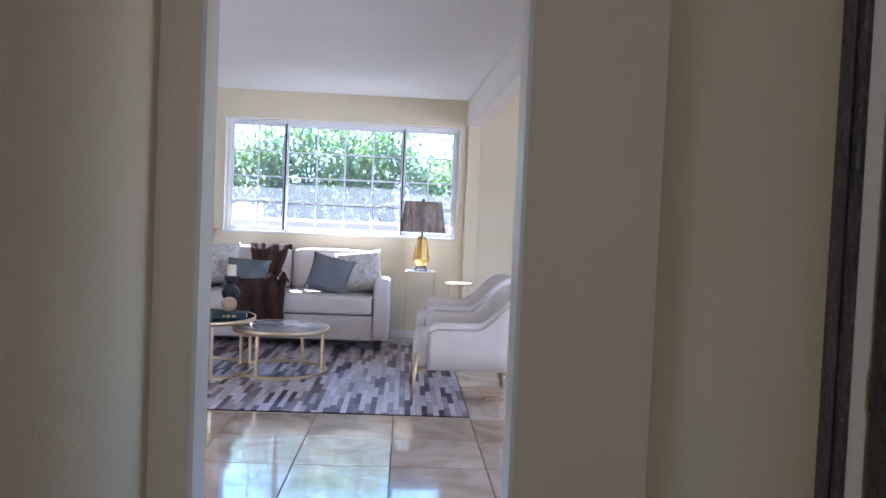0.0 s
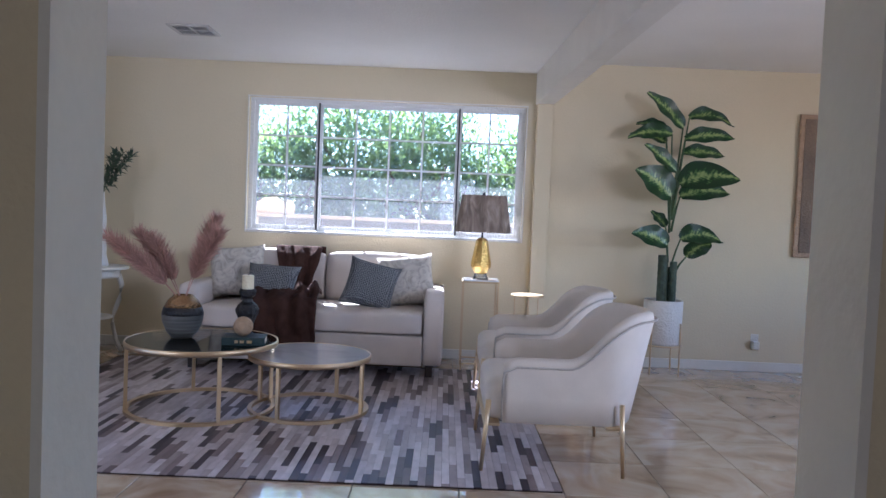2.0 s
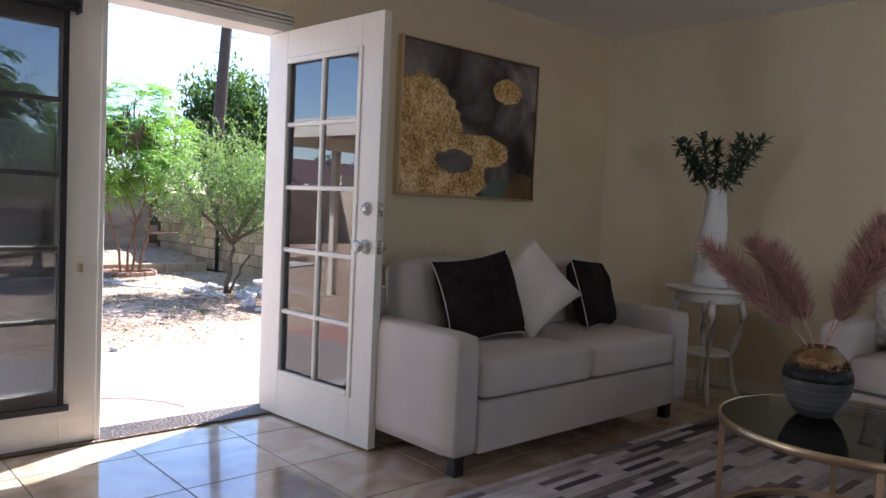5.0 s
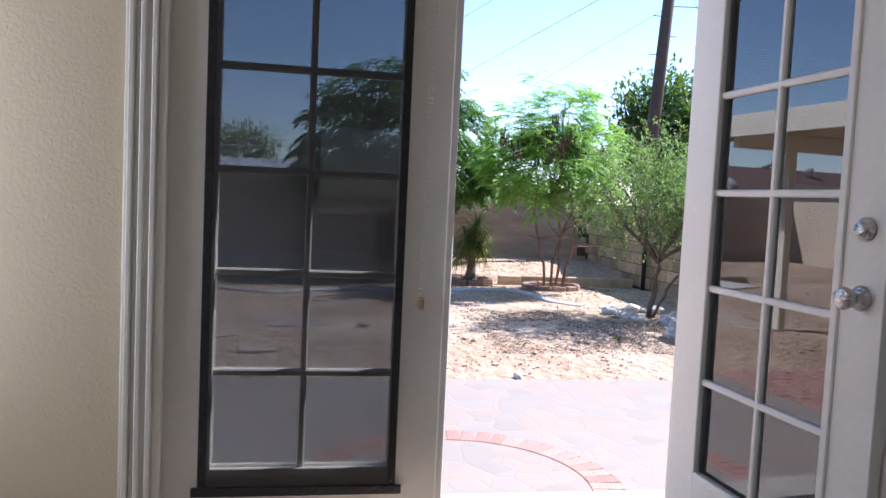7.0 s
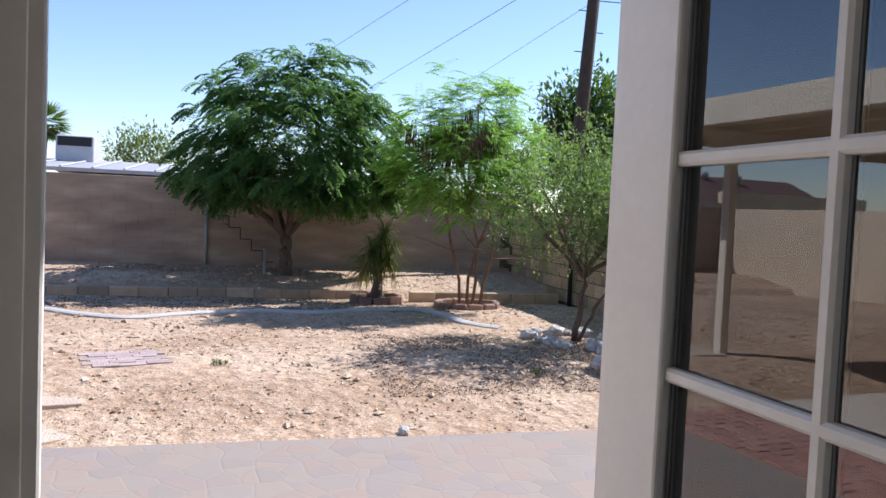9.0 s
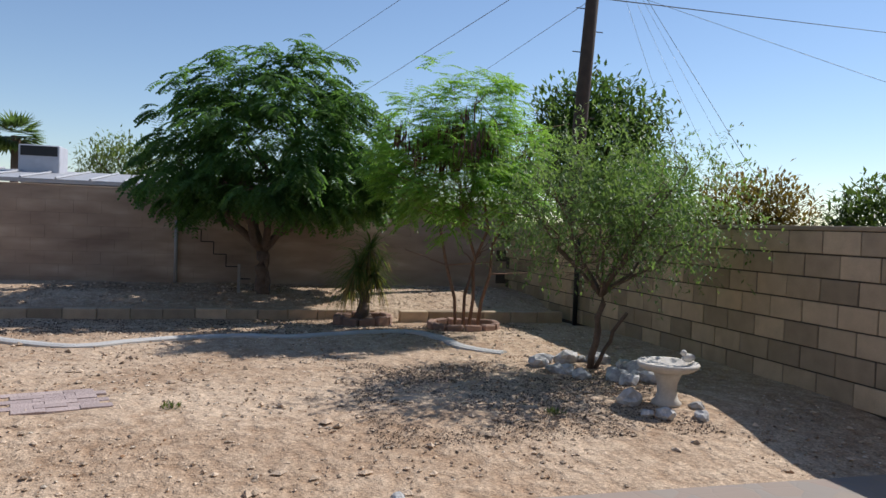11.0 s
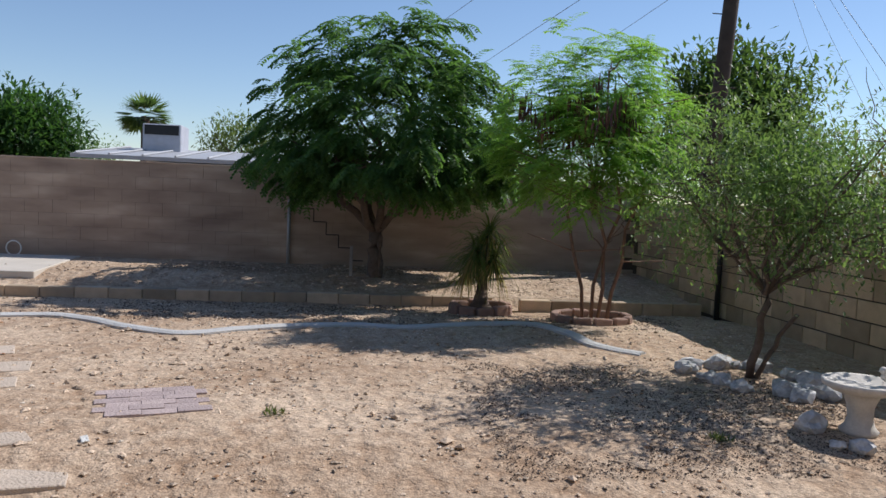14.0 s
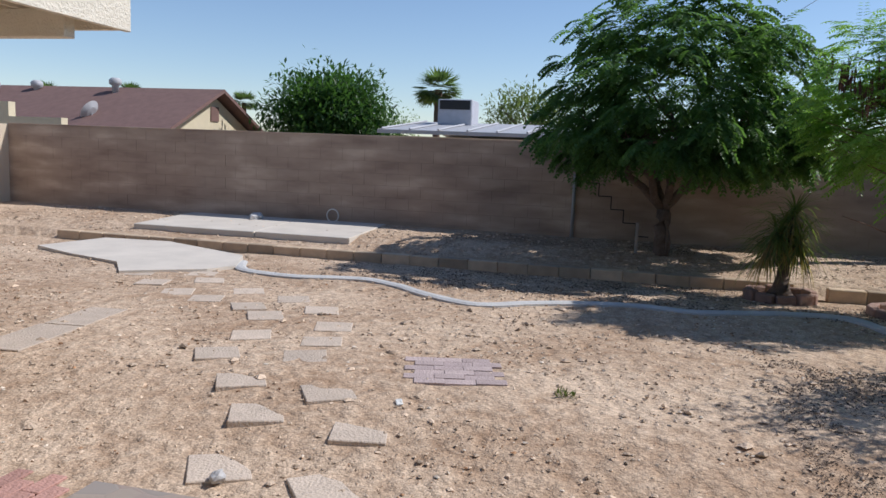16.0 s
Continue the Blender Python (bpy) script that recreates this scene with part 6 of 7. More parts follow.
# the broad shade tree with long feathered leaves
shade_tree = thing("shade_tree", "broad green shade tree with long feathered leaves", "tree", pose(0, 0, 0))
r = np.random.default_rng(11)
bm = bmesh.new()
fork = (-15.4, 5.33, 0.62)
limb(bm, (-15.4, 5.34, -0.08), fork, 0.105, 0.09, 0.012, r, 10)
limb(bm, (-15.33, 5.42, -0.08), (-15.36, 5.4, 0.7), 0.045, 0.04, 0.012, r, 8)
tips = dome_tips(r, 520, (-15.4, 5.5, 1.72), (1.9, 2.0, 1.95), 0.66, 2.4, -0.36, 5.3)
for k, (dx, dy, ez) in enumerate(((0.1, -0.95, 1.5), (-0.2, 0.9, 1.4), (0.3, 0.1, 1.7), (-0.6, -0.2, 1.6), (0.6, -0.5, 1.45), (0.4, 0.8, 1.6))):
    e = Vector((-15.4 + dx, 5.34 + dy, ez))
    limb(bm, fork, e, 0.062, 0.036, 0.03, r)
    near = sorted(tips, key=lambda t_: (Vector(t_[0]) - e).length)[5:60:6]
    for p, d in near:
        mid = limb(bm, e, Vector(p) - Vector(d) * 0.1, 0.026, 0.008, 0.05, r, 5)
part("trunk", bm, M_BARK, shade_tree, "", True)
lv = Leaves(12)
sprays(lv, r, tips, 8, 0.34, 8, 0.095, 0.046, 1.3, 0.1)
lv.object("crown", leaf_material("dark_feathered_leaf", (0.075, 0.138, 0.05), 0.45, 0.5), shade_tree)

# the airy tree with hanging brown pods
pod_tree = thing("pod_tree", "airy light green tree with hanging brown seed pods", "tree", pose(0, 0, 0))
r = np.random.default_rng(21)
bm = bmesh.new()
tips = []
for k, (dx, dy, ex, ey, ez) in enumerate(((0, 0, -0.2, -0.5, 2.3), (0.03, 0.16, 0.2, 0.5, 2.4), (-0.05, 0.3, 0.1, 0.9, 2.0), (0.05, 0.08, 0.3, 0.0, 2.6))):
    p = limb(bm, (-13.1 + dx, 7.7 + dy, -0.26), (-13.1 + ex, 7.75 + ey * 0.7, ez), 0.026, 0.01, 0.05, r, 7)
    for i in range(2, 7):
        for _ in range(2):
            q = p[i] + Vector((r.normal(0, 0.4), r.normal(0, 0.4), 0.35 * r.random()))
            limb(bm, p[i], q, 0.01, 0.004, 0.02, r, 4)
            tips.append(q)
part("trunk", bm, M_BARKRED, pod_tree, "", True)
tw_bm = bmesh.new()
lv = Leaves(22)
tips = dome_tips(r, 330, (-12.95, 7.66, 1.72), (1.12, 1.22, 1.42), 0.85, 2.4, -0.18, 9.0, 0.3)
sprays(lv, r, tips, 9, 0.27, 9, 0.07, 0.024, 0.9, 0.3)
for p, d in tips[::6]:
    limb(tw_bm, (-13.0, 7.72, 1.0 + 0.5 * r.random()), Vector(p), 0.009, 0.003, 0.06, r, 4)
part("twig", tw_bm, M_BARKRED, pod_tree, "", True)
lv.object("crown", leaf_material("light_feathery_leaf", (0.17, 0.28, 0.065), 0.45), pod_tree)
pv = Leaves(23)
for k in range(42):
    p, d = crown_points(r, 1, (-12.7, 7.6, 2.15), (0.95, 1.05, 0.45), 0.5)[0]
    for j in range(11):
        pv.leaf(p + r.normal(0, 0.05, 3), np.array((r.normal(0, 0.12), r.normal(0, 0.12), -1.0)), 0.17 + 0.09 * r.random(), 0.03)
tagged(pv.object("pod", material("dry_brown_pod", (0.13, 0.055, 0.04), 0.7, island=0.4), pod_tree), kind="stuff")

# the small grey-green tree among rocks
willow = thing("grey_green_tree", "small open grey-green tree with fine leaves", "tree", pose(0, 0, 0))
r = np.random.default_rng(31)
bm = bmesh.new()
p = limb(bm, (-10.3, 8.2, -0.2), (-10.17, 8.22, 0.55), 0.036, 0.026, 0.03, r, 8)
limb(bm, (-10.28, 8.24, -0.2), (-10.1, 8.45, 0.35), 0.022, 0.017, 0.03, r, 6)
tw = []
for i in range(11):
    a = i * 2.399
    e = Vector((-10.15 + 0.75 * math.cos(a), 8.3 + 0.85 * math.sin(a), 0.95 + 0.7 * r.random()))
    q = limb(bm, (-10.15, 8.2, 0.5), e, 0.02, 0.005, 0.03, r, 5)
    for k in range(2, 7):
        for _ in range(4):
            t = q[k] + Vector((r.normal(0, 0.22), r.normal(0, 0.22), r.normal(0.05, 0.16)))
            limb(bm, q[k], t, 0.005, 0.002, 0.02, r, 3)
            tw.append((q[k], t))
part("trunk", bm, M_BARK, willow, "", True)
lv = Leaves(32)
tips = dome_tips(r, 1150, (-10.15, 8.36, 1.3), (1.0, 1.25, 0.82), 0.6, 2.6, -0.14, 15.0, 0.15)
for p, d in tips:
    q = d * 0.5 + r.normal(0, 0.6, 3) + np.array((0, 0, -0.15))
    q /= np.linalg.norm(q)
    pp = p.copy()
    for j in range(15):
        pp = pp + q * 0.026
        q = q + np.array((0, 0, -0.03))
        t_ = r.normal(0, 1, 3) + q * 0.6
        lv.leaf(pp, t_ / np.linalg.norm(t_), 0.055, 0.02)
lv.object("crown", leaf_material("grey_green_leaf", (0.115, 0.165, 0.07), 0.5), willow)

# rocks round it
rr = random.Random(5)


def rock_mesh(seed, sx, sy, sz):
    bm = bmesh.new()
    bmesh.ops.create_icosphere(bm, subdivisions=2, radius=1)
    for v in bm.verts:
        v.co *= 1 + 0.55 * noise.noise(v.co * 1.4 + Vector((seed, 0, 0)))
        v.co = Vector((v.co.x * sx, v.co.y * sy, v.co.z * sz))
    return mesh_of("rock", bm, M_ROCK)


for i in range(17):
    a = i * 6.28 / 13 + rr.uniform(-0.15, 0.15)
    d = 0.42 + rr.uniform(-0.05, 0.07) if i < 13 else 0.62
    s = rr.uniform(0.055, 0.105)
    o = new("rock", rock_mesh(i * 3.1, s * 1.25, s, s * 0.75))
    x, y = -10.24 + d * math.cos(a), 8.17 + d * math.sin(a)
    o.matrix_world = pose(x, y, ground_z(x, y) + s * 0.4, 0, 0, rr.uniform(0, 360))
    tagged(o, "grey and white rounded rock ringed about a tree", "rock", "rocks round the small tree")
for x, y, s in ((-8.95, 7.85, 0.085), (-8.6, 7.95, 0.06), (-8.55, 8.2, 0.05), (-8.75, 8.3, 0.05), (-8.65, 7.82, 0.04)):
    o = new("rock", rock_mesh(x * 7, s * 1.3, s, s * 0.8))
    o.matrix_world = pose(x, y, ground_z(x, y) + s * 0.4, 0, 0, rr.uniform(0, 360))
    tagged(o, "dark grey stone beside the bird bath", "rock")

# yucca in its brick ring
yucca = thing("spiky_yucca", "spiky yucca with drooping strap leaves on a thick trunk", "yucca", pose(-13.75, 6.6, -0.2) @ Matrix.Scale(1.3, 4))
HEADS = ((0.0, 0.0, 0.62), (0.06, 0.1, 0.5), (-0.04, -0.12, 0.42), (0.03, 0.05, 0.76), (0.08, -0.08, 0.58))
bm = tube(bmesh.new(), [(0, 0, 0), (0.01, 0, 0.1), (0.0, 0.01, 0.25), (0.0, 0.0, 0.6)], [0.13, 0.07, 0.05, 0.03], 10)
for hx, hy, hz in HEADS[1:]:
    tube(bm, [(0, 0.0, 0.26), (hx * 0.6, hy * 0.6, 0.26 + (hz - 0.26) * 0.5), (hx, hy, hz)], [0.035, 0.028, 0.022], 8)
part("trunk", bm, M_BARK, yucca, "", True)
for name_, seed, share, color, low in (("leaves", 41, 95, (0.09, 0.12, 0.04), -0.3), ("dry_leaves", 43, 40, (0.24, 0.19, 0.1), -0.9)):
    lv = Leaves(seed)
    for hx, hy, hz in HEADS:
        for i in range(share):
            a, e = lv.r.uniform(0, 6.28), lv.r.uniform(low, 1.35 if low > -0.5 else 0.2)
            d = np.array((math.cos(a) * math.cos(e), math.sin(a) * math.cos(e), math.sin(e)))
            p = np.array((hx, hy, hz - 0.08 * lv.r.random()))
            ln, w = 0.26 + 0.2 * lv.r.random(), 0.013
            sd = np.array((-math.sin(a), math.cos(a), 0))
            o = len(lv.v)
            for k in range(7):
                t = k / 6
                lv.v += [tuple(p + sd * w * (1 - t ** 2) / 2), tuple(p - sd * w * (1 - t ** 2) / 2 + np.array((0, 0, 0.002)))]
                d = d + np.array((0, 0, -0.28))
                d /= np.linalg.norm(d)
                p = p + d * ln / 6
            for k in range(6):
                lv.f.append((o + 2 * k, o + 2 * k + 1, o + 2 * k + 3, o + 2 * k + 2))
    lv.object(name_, leaf_material("yucca_" + name_, color, 0.4), yucca)
ring_mesh = mesh_of("edging_brick", boxed(-0.045, 0.045, -0.1, 0.1, -0.06, 0.075, bevel=0.012), material("dusty_brown_brick", (0.3, 0.19, 0.145), 0.9, vary=0.2, rnd=0.25))
for cx, cy, rad in ((-13.75, 6.6, 0.34), (-13.1, 7.8, 0.42)):
    ringt = thing("brick_ring", "ring of faded red edging bricks round a trunk", "edging", pose(cx, cy, -0.2))
    k = int(6.28 * rad / 0.21)
    for i in range(k):
        a = 6.28319 * i / k
        o = new("edging_brick", ring_mesh)
        o.parent = ringt
        o.matrix_local = pose(rad * math.cos(a), rad * math.sin(a), random.uniform(-0.015, 0.01), random.uniform(-5, 5), random.uniform(-5, 5), math.degrees(a))
for x, y in ((-9.2, 4.55), (-8.75, 7.15)):
    w = Leaves(int(-x * 100))
    for i in range(40):
        d = w.r.normal(0, 1, 3)
        d[2] = abs(d[2]) + 0.6
        w.leaf(w.r.normal(0, 0.03, 3) * np.array((1, 1, 0)), d / np.linalg.norm(d), 0.055, 0.012)
    wt = tagged(new("weed", sheet("weed", w.v, w.f, leaf_material("weed_leaf", (0.08, 0.1, 0.04)))), "small green weed tuft in the dirt", "weed")
    wt.location = (x, y, ground_z(x, y))

# bird bath
M_BATH = material("weathered_cast_stone", (0.6, 0.56, 0.5), 0.9, vary=0.2, scale=10, fine=70, bump=0.006)
bath = thing("bird_bath", "weathered white cast stone bird bath with a small bird figure", "bird bath", pose(-8.88, 8.12, -0.205) @ Matrix.Scale(0.86, 4))
bm = lathe(bmesh.new(), [(0.125, 0.0), (0.13, 0.03), (0.1, 0.06), (0.085, 0.12), (0.09, 0.2), (0.115, 0.27), (0.14, 0.3)], 20)
for v in bm.verts:
    k = 1 + 0.06 * noise.noise(v.co * 14)
    v.co.x, v.co.y = v.co.x * k, v.co.y * k
part("pedestal", bm, M_BATH, bath, "", True)
part("basin", lathe(bmesh.new(), [(0.1, 0.295), (0.2, 0.31), (0.262, 0.345), (0.272, 0.37), (0.262, 0.385), (0.235, 0.38), (0.18, 0.35), (0.0, 0.345)], 36), M_BATH, bath, "", True)
bm = bmesh.new()
bmesh.ops.create_icosphere(bm, subdivisions=2, radius=0.045, matrix=Matrix.Translation((0.02, 0.19, 0.42)) @ Matrix.Diagonal((0.9, 1.5, 0.9, 1)))
bmesh.ops.create_icosphere(bm, subdivisions=2, radius=0.028, matrix=Matrix.Translation((0.02, 0.14, 0.465)))
rod(bm, (0.02, 0.118, 0.462), (0.02, 0.095, 0.458), 0.009, 0.001, 6)
part("bird_figure", bm, M_BATH, bath, "", True)

# ---------------- beyond the walls ----------------
M_NHOUSE = material("pale_stucco", (0.62, 0.54, 0.38), 0.9, vary=0.06)
M_NROOF = material("brown_roof_shingle", (0.17, 0.1, 0.085), 0.9, vary=0.18, scale=5, fine=30, bump=0.01)
M_METALROOF = material("pale_metal_roof", (0.42, 0.42, 0.43), 0.5, vary=0.1)
house = thing("neighbour_house", "neighbouring house with a brown shingle gable roof", "house", pose(0, 0, 0))
part("wall", boxed(-25.9, -21.2, -15.8, -6.4, -0.3, 1.5), M_NHOUSE, house)
bm = bmesh.new()
vs = [bm.verts.new(p) for p in ((-21.2, -6.42, 1.5), (-25.9, -6.42, 1.5), (-23.55, -6.42, 2.58))]
vs2 = [bm.verts.new((v.co.x, -6.6, v.co.z)) for v in vs]
bm.faces.new(vs)
bm.faces.new(vs2[::-1])
for i in range(3):
    bm.faces.new((vs[i], vs[(i + 1) % 3], vs2[(i + 1) % 3], vs2[i]))
part("gable", bm, M_NHOUSE, house)
bm = bmesh.new()
for s in (1, -1):
    e = -23.55 + s * 2.75
    a = [bm.verts.new(p) for p in ((-23.55, -6.1, 2.68), (e, -6.1, 1.44), (e, -16.2, 1.44), (-23.55, -16.2, 2.68))]
    b = [bm.verts.new((v.co.x, v.co.y, v.co.z + 0.1)) for v in a]
    bm.faces.new(a)
    bm.faces.new(b)
    for i in range(4):
        bm.faces.new((a[i], a[(i + 1) % 4], b[(i + 1) % 4], b[i]))
part("roof", bm, M_NROOF, house)
part("gable_vent", boxed(-23.75, -23.35, -6.42, -6.39, 1.9, 2.3), M_NROOF, house)
for y, z, x in ((-9.3, 2.65, -23.2), (-13.2, 2.5, -23.0), (-12.0, 2.55, -23.3)):
    v = part("roof_vent", lathe(bmesh.new(), [(0.09, z - 0.2), (0.09, z + 0.14), (0.16, z + 0.18), (0.17, z + 0.3), (0.1, z + 0.36), (0.0, z + 0.37)], 14, x, y), M_METALROOF, house, "", True)
dish = moved(lathe(bmesh.new(), [(0.0, 0.0), (0.15, 0.02), (0.28, 0.08), (0.29, 0.08), (0.15, 0.0), (0.0, -0.02)], 20), Matrix.Translation((-21.6, -8.8, 1.98)) @ Matrix.Rotation(radians(60), 4, "X"))
part("satellite_dish", dish, M_METALROOF, house)
part("dish_arm", rod(bmesh.new(), (-21.6, -8.8, 1.6), (-21.6, -8.8, 1.98), 0.02), M_METALROOF, house)
shed = thing("flat_roof_house", "low neighbouring house under a pale metal roof", "house", pose(0, 0, 0))
part("wall", boxed(-27.0, -20.5, -0.3, 6.5, -0.3, 1.62), M_NHOUSE, shed)
bm = bmesh.new()
for e in (-20.2, -27.6):
    a = [bm.verts.new(p) for p in ((-23.9, -0.5, 2.0), (e, -0.5, 1.66), (e, 6.8, 1.66), (-23.9, 6.8, 2.0))]
    b = [bm.verts.new((v.co.x, v.co.y, v.co.z + 0.08)) for v in a]
    bm.faces.new(a)
    bm.faces.new(b)
    for i in range(4):
        bm.faces.new((a[i], a[(i + 1) % 4], b[(i + 1) % 4], b[i]))
part("roof", bm, M_METALROOF, shed)
for i in range(12):
    y = -0.4 + i * 0.63
    part("roof_seam", tube(bmesh.new(), [(-20.2, y, 1.76), (-23.9, y, 2.1)], 0.025, 4), M_METALROOF, shed)
cooler = thing("rooftop_cooler", "boxy white evaporative cooler on a flat roof", "cooler", pose(-23.2, 0.6, 1.82) @ Matrix.Scale(0.95, 4))
part("housing", boxed(-0.45, 0.45, -0.45, 0.45, 0.12, 0.82, bevel=0.02), material("grey_cooler_enamel", (0.46, 0.46, 0.5), 0.5), cooler)
part("grille", boxed(0.45, 0.47, -0.4, 0.4, 0.56, 0.79), M_VOID, cooler)
part("base_frame", boxed(-0.4, 0.4, -0.4, 0.4, 0.0, 0.12), M_METALROOF, cooler)
structure("wall_neighbour", boxed(-19.2, -19.0, -14.5, -8.9, -0.4, 2.05), M_NHOUSE, "pale stucco wall next door")
structure("wall_neighbour_low", boxed(-19.2, -19.0, -8.9, -7.5, -0.4, 1.72), M_NHOUSE, "pale stucco wall next door")

# utility pole and its wires
M_POLE = material("creosoted_pole_wood", (0.05, 0.036, 0.028), 0.9, vary=0.3, scale=6, fine=60, bump=0.01)
pole = thing("utility_pole", "tall dark wooden utility pole with wires", "utility pole", pose(-17.3, 11.12, -0.3))
part("shaft", tube(bmesh.new(), [(0, 0, 0), (0.02, 0.24, 4.0), (0.05, 0.55, 9.2)], [0.15, 0.135, 0.11], 16), M_POLE, pole, "", True)
part("crossarm", moved(boxed(-0.06, 0.06, -1.2, 1.2, 8.35, 8.47), Matrix.Translation((0, 0.5, 0)) @ Matrix.Rotation(radians(25), 4, "Z")), M_POLE, pole)
for i in range(9):
    z = 3.6 + i * 0.42
    c_ = 0.06 * z
    part("step_bolt", rod(bmesh.new(), (0, c_ - (0.3 if i % 2 else 0), z), (0, c_ + (0 if i % 2 else 0.3), z), 0.01, n=6), M_POLE, pole)


def wire(label, a, b, sag, r_=0.012):
    a, b = Vector(a), Vector(b)
    pts = [a.lerp(b, i / 20) - Vector((0, 0, sag * 4 * (i / 20) * (1 - i / 20))) for i in range(21)]
    return tagged(new("overhead_wire", mesh_of("overhead_wire", tube(bmesh.new(), pts, r_, 5), M_BLACK)), label, "wire", "wires of the utility pole")


WIRES = (((-17.2, 11.5, 8.2), (-63.6, -0.6, 5.35), 0.014), ((-17.2, 11.5, 6.65), (-63.4, 8.0, 6.9), 0.016), ((-17.2, 11.5, 5.6), (-63.3, 12.3, 5.1), 0.01), ((-17.2, 11.5, 5.6), (-28.9, 31.8, 9.7), 0.022),
         ((-17.2, 11.5, 7.0), (-15.25, 12.6, 1.5), 0.006), ((-17.2, 11.5, 7.0), (-14.3, 12.65, 1.5), 0.005), ((-17.2, 11.5, 7.0), (-11.9, 11.55, 1.4), 0.007), ((-17.2, 11.5, 7.0), (-12.3, 11.6, 1.4), 0.004), ((-17.2, 11.5, 5.9), (-8.1, 17.8, 0.6), 0.007))
for p0, p1, thick in WIRES:
    wire("thin black overhead wire running from the pole", (p0[0], 11.12 + 0.06 * (p0[2] + 0.3), p0[2]), p1, 0.0, thick * 0.55)


def bush(name, label, category, c, rad, count, leaf, color, seed, trunk=True, up=0.2):
    t = thing(name, label, category, pose(0, 0, 0))
    r = np.random.default_rng(seed)
    if trunk:
        bm = bmesh.new()
        b0 = (c[0], c[1], -0.35)
        limb(bm, b0, (c[0], c[1], max(0.2, c[2] - rad[2] * 0.5)), 0.12, 0.08, 0.05, r)
        for i in range(6):
            a = i * 1.05
            limb(bm, (c[0], c[1], max(0.1, c[2] - rad[2] * 0.6)), (c[0] + rad[0] * 0.6 * math.cos(a), c[1] + rad[1] * 0.6 * math.sin(a), c[2] + 0.3 * rad[2]), 0.06, 0.015, 0.1, r, 5)
        part("trunk", bm, M_BARK, t, "", True)
    lv = Leaves(seed + 1)
    for p, d in crown_points(r, count, c, rad, 0.45, 7.0):
        for j in range(5):
            q = d * 0.6 + r.normal(0, 0.7, 3) + np.array((0, 0, up - 0.2))
            q /= np.linalg.norm(q)
            lv.leaf(p + r.normal(0, leaf * 0.8, 3), q, leaf * (0.8 + 0.5 * r.random()), leaf * 0.42)
    lv.object("crown", leaf_material(name + "_leaf", color, 0.45), t)
    return t


bush("round_green_tree", "rounded green tree behind the neighbouring wall", "tree", (-25.0, -3.6, 2.15), (2.0, 1.95, 1.5), 3000, 0.19, (0.04, 0.085, 0.028), 51)
bush("grey_bush_tree", "dull green tree beyond the roofs", "tree", (-32.0, 1.1, 2.6), (1.6, 1.6, 1.3), 900, 0.16, (0.1, 0.13, 0.06), 53)
bush("small_far_tree", "pale green tree beyond the roofs", "tree", (-38.0, -6.2, 2.0), (1.5, 1.7, 1.2), 600, 0.16, (0.11, 0.17, 0.06), 54)
bush("citrus_tree", "dense dark green tree behind the utility pole", "tree", (-19.8, 12.9, 2.95), (1.7, 1.75, 1.75), 2300, 0.19, (0.05, 0.085, 0.028), 55)
bush("side_tree", "leafy sunlit tree over the garden wall outside the window", "tree", (-0.9, 11.7, 1.8), (2.1, 1.3, 1.6), 3200, 0.1, (0.16, 0.21, 0.125), 61)
bush("side_tree", "leafy sunlit tree over the garden wall outside the window", "tree", (1.9, 12.0, 1.85), (1.9, 1.3, 1.6), 2400, 0.1, (0.16, 0.21, 0.125), 63)
bush("side_tree", "leafy sunlit tree over the garden wall outside the window", "tree", (-3.7, 12.2, 1.75), (1.9, 1.3, 1.6), 2400, 0.1, (0.16, 0.21, 0.125), 65)
for i, x in enumerate((-3.6, -1.9, -0.3, 1.3, 2.9)):
    bush("side_shrub", "dark green shrub over the garden wall outside the window", "shrub", (x, 11.0 + 0.2 * (i % 2), 1.3 + 0.12 * (i % 3)), (1.2, 0.7, 1.05), 1500, 0.09, (0.16, 0.21, 0.125), 161 + i)
bush("flowering_shrub", "orange and green flowering shrub behind the garden wall", "shrub", (-12.5, 11.6, 1.25), (1.1, 0.8, 0.7), 1300, 0.09, (0.11, 0.075, 0.022), 67)
bush("green_shrub", "green shrub behind the garden wall", "shrub", (-14.5, 11.3, 1.45), (1.0, 0.8, 0.8), 1200, 0.1, (0.055, 0.12, 0.028), 69)
bush("dull_shrub", "dull green shrub behind the garden wall", "shrub", (-10.4, 11.8, 1.15), (1.1, 0.8, 0.65), 1300, 0.09, (0.05, 0.075, 0.024), 71)
side_house = thing("white_roof_house", "low pale house under a white roof behind the trees", "house", pose(0, 0, 0))
part("wall", boxed(0.9, 3.0, 18.0, 20.0, -0.3, 1.2), M_NHOUSE, side_house)
part("roof", boxed(0.6, 3.3, 17.7, 20.3, 1.2, 1.42, bevel=0.03), M_TRIM, side_house, "flat white roof")
part("chimney", boxed(2.0, 2.5, 18.6, 19.1, 1.42, 1.9, bevel=0.01), M_REDBRICK, side_house, "red brick chimney")
orn = bmesh.new()
prof_ = [(-0.26, 0.0), (-0.26, 0.09), (-0.2, 0.13), (-0.13, 0.12), (-0.06, 0.17), (0.06, 0.18), (0.13, 0.13), (0.2, 0.15), (0.26, 0.1), (0.26, 0.0)]
fr_, bk_ = [orn.verts.new((x, -0.03, z)) for x, z in prof_], [orn.verts.new((x, 0.03, z)) for x, z in prof_]
orn.faces.new(fr_[::-1])
orn.faces.new(bk_)
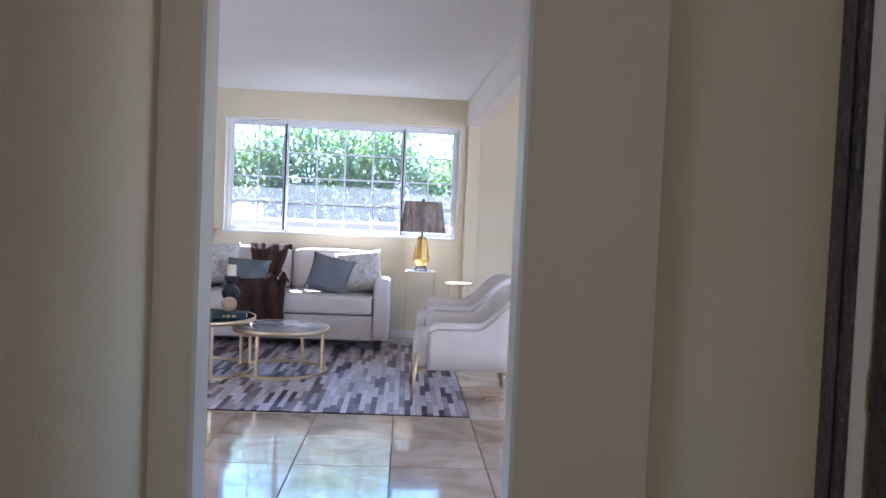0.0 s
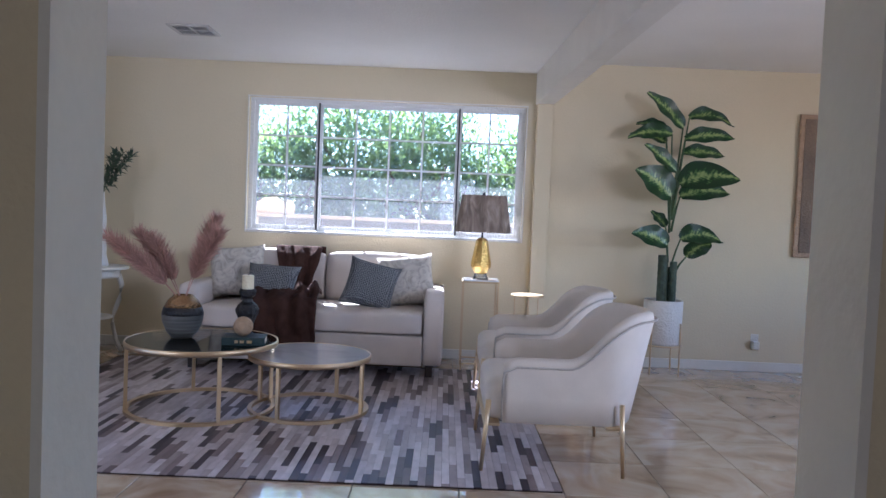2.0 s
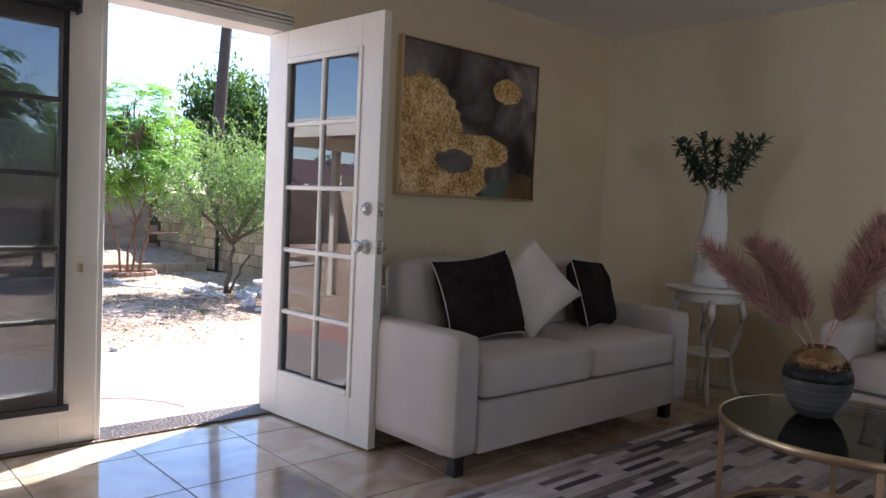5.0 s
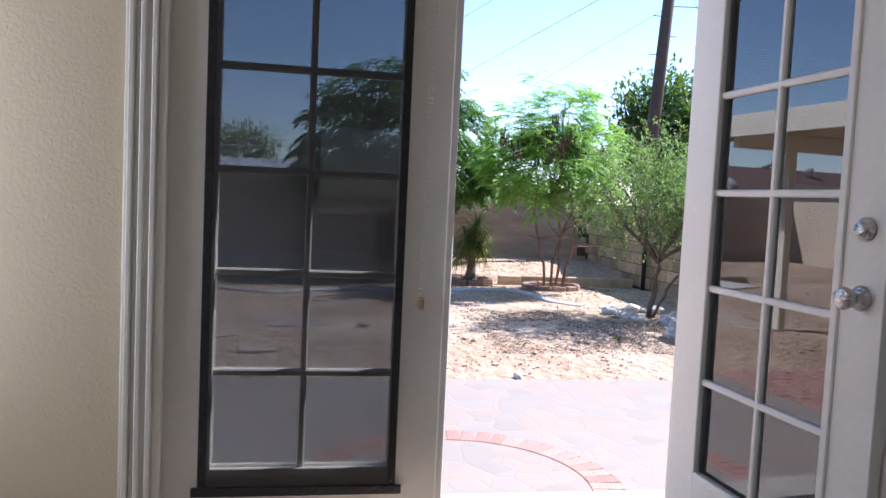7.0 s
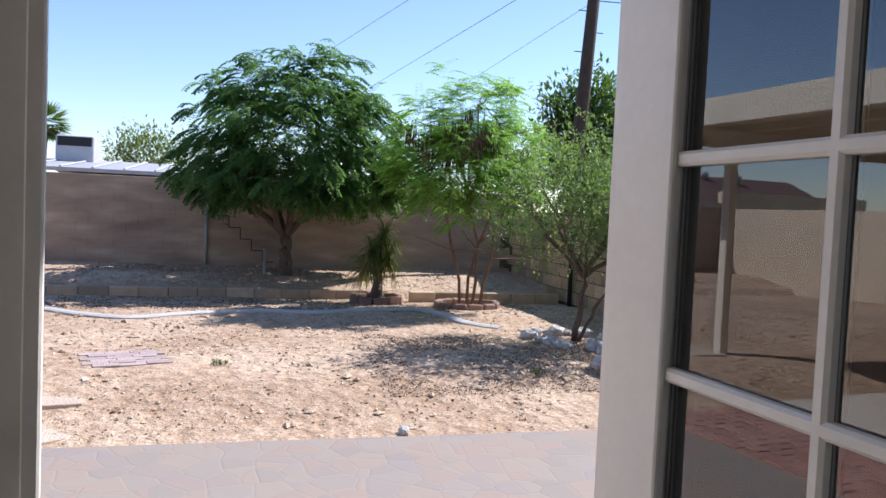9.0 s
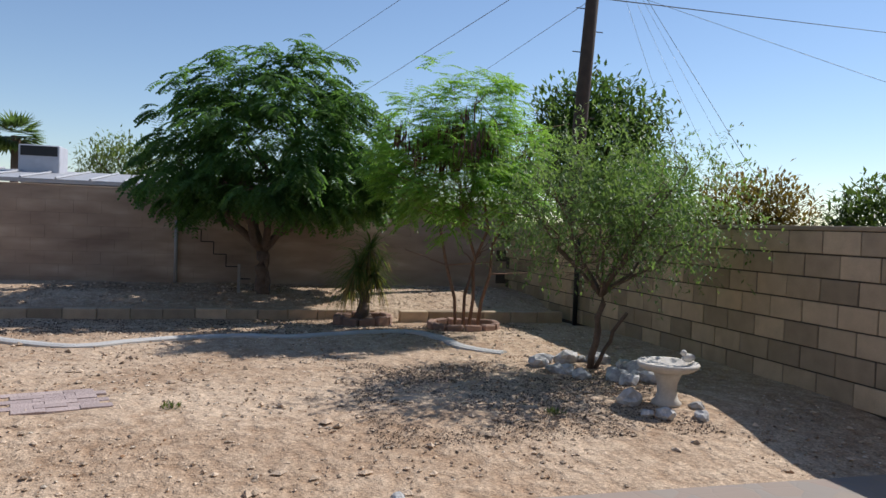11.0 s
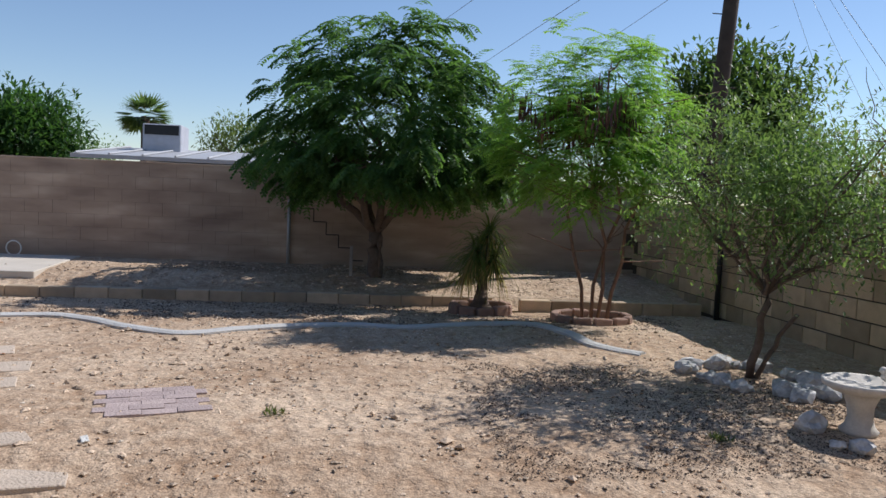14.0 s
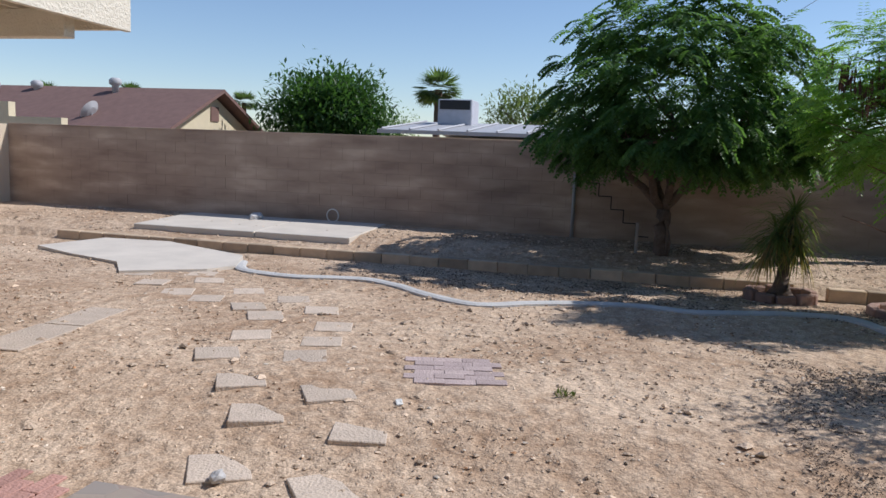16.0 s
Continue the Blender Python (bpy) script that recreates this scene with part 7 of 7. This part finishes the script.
for i in range(len(prof_)):
    j = (i + 1) % len(prof_)
    orn.faces.new((fr_[i], fr_[j], bk_[j], bk_[i]))
o = tagged(new("stone_ornament", mesh_of("stone_ornament", orn, material("tan_cast_stone", (0.55, 0.36, 0.22), 0.9, vary=0.15, scale=12))), "scalloped tan stone ornament standing on the garden wall", "ornament")
o.location = (-1.8, NW_Y + 0.08, 1.208)


def palm(c, height, r_, seed):
    t = thing("palm_tree", "fan palm rising beyond the roofs", "palm", pose(*c))
    part("trunk", tube(bmesh.new(), [(0, 0, 0), (0.05, 0, height * 0.5), (0, 0.03, height)], [0.22, 0.18, 0.2], 10), M_BARK, t, "", True)
    lv = Leaves(seed)
    for i in range(60):
        a, e = lv.r.uniform(0, 6.28), lv.r.uniform(-0.7, 1.2)
        d = np.array((math.cos(a) * math.cos(e), math.sin(a) * math.cos(e), math.sin(e)))
        p = np.array((0, 0, height)) + d * r_ * 0.4
        s = np.cross(d, (0, 0, 1.0))
        s /= np.linalg.norm(s) + 1e-6
        for k in range(9):
            q = d * math.cos((k - 4) * 0.28) + s * math.sin((k - 4) * 0.28) + np.array((0, 0, -0.15))
            lv.leaf(p, q / np.linalg.norm(q), r_ * 0.62, 0.09 * r_)
    lv.object("fronds", leaf_material("palm_leaf", (0.08, 0.12, 0.05), 0.4), t)


palm((-40.0, -4.3, -0.3), 4.6, 1.3, 81)
palm((-60.0, -36.0, -0.3), 5.4, 1.3, 82)
palm((-60.0, -44.0, -0.3), 5.4, 1.3, 83)
palm((-60.0, -25.5, -0.3), 5.0, 1.2, 84)


# small things left about the yard
hoop = thing("white_hoop", "thin white hoop leaning on the block wall", "hoop", pose(-16.6, -0.02, 0.14, 90, 0, 84))
part("hoop_ring", ring(bmesh.new(), 0, 0, 0, 0.11, 0.011, 32), M_PLASTIC, hoop, "", True)
o = new("rock", rock_mesh(44.0, 0.15, 0.11, 0.08))
o.matrix_world = pose(-16.25, -1.25, 0.06)
tagged(o, "pale boulder lying on the concrete pad", "rock")
scrap = bmesh.new()
box(scrap, -0.035, 0.035, -0.02, 0.02, 0.0, 0.008, bevel=0.003)
o = tagged(new("white_scrap", mesh_of("white_scrap", scrap, M_PLASTIC)), "crumpled white scrap lying on the dirt", "litter")
o.matrix_world = pose(-8.75, 3.62, ground_z(-8.75, 3.62) + 0.004, 6, 10, 25)
stone = new("rock", rock_mesh(9.0, 0.05, 0.035, 0.03))
stone.matrix_world = pose(-7.6, 5.77, GROUND + 0.02)
tagged(stone, "small dark stone at the patio's edge", "rock")
stone2 = new("rock", rock_mesh(19.0, 0.045, 0.035, 0.03))
stone2.matrix_world = pose(-7.7, 3.05, GROUND + 0.03)
tagged(stone2, "small dark stone at the patio's edge", "rock")
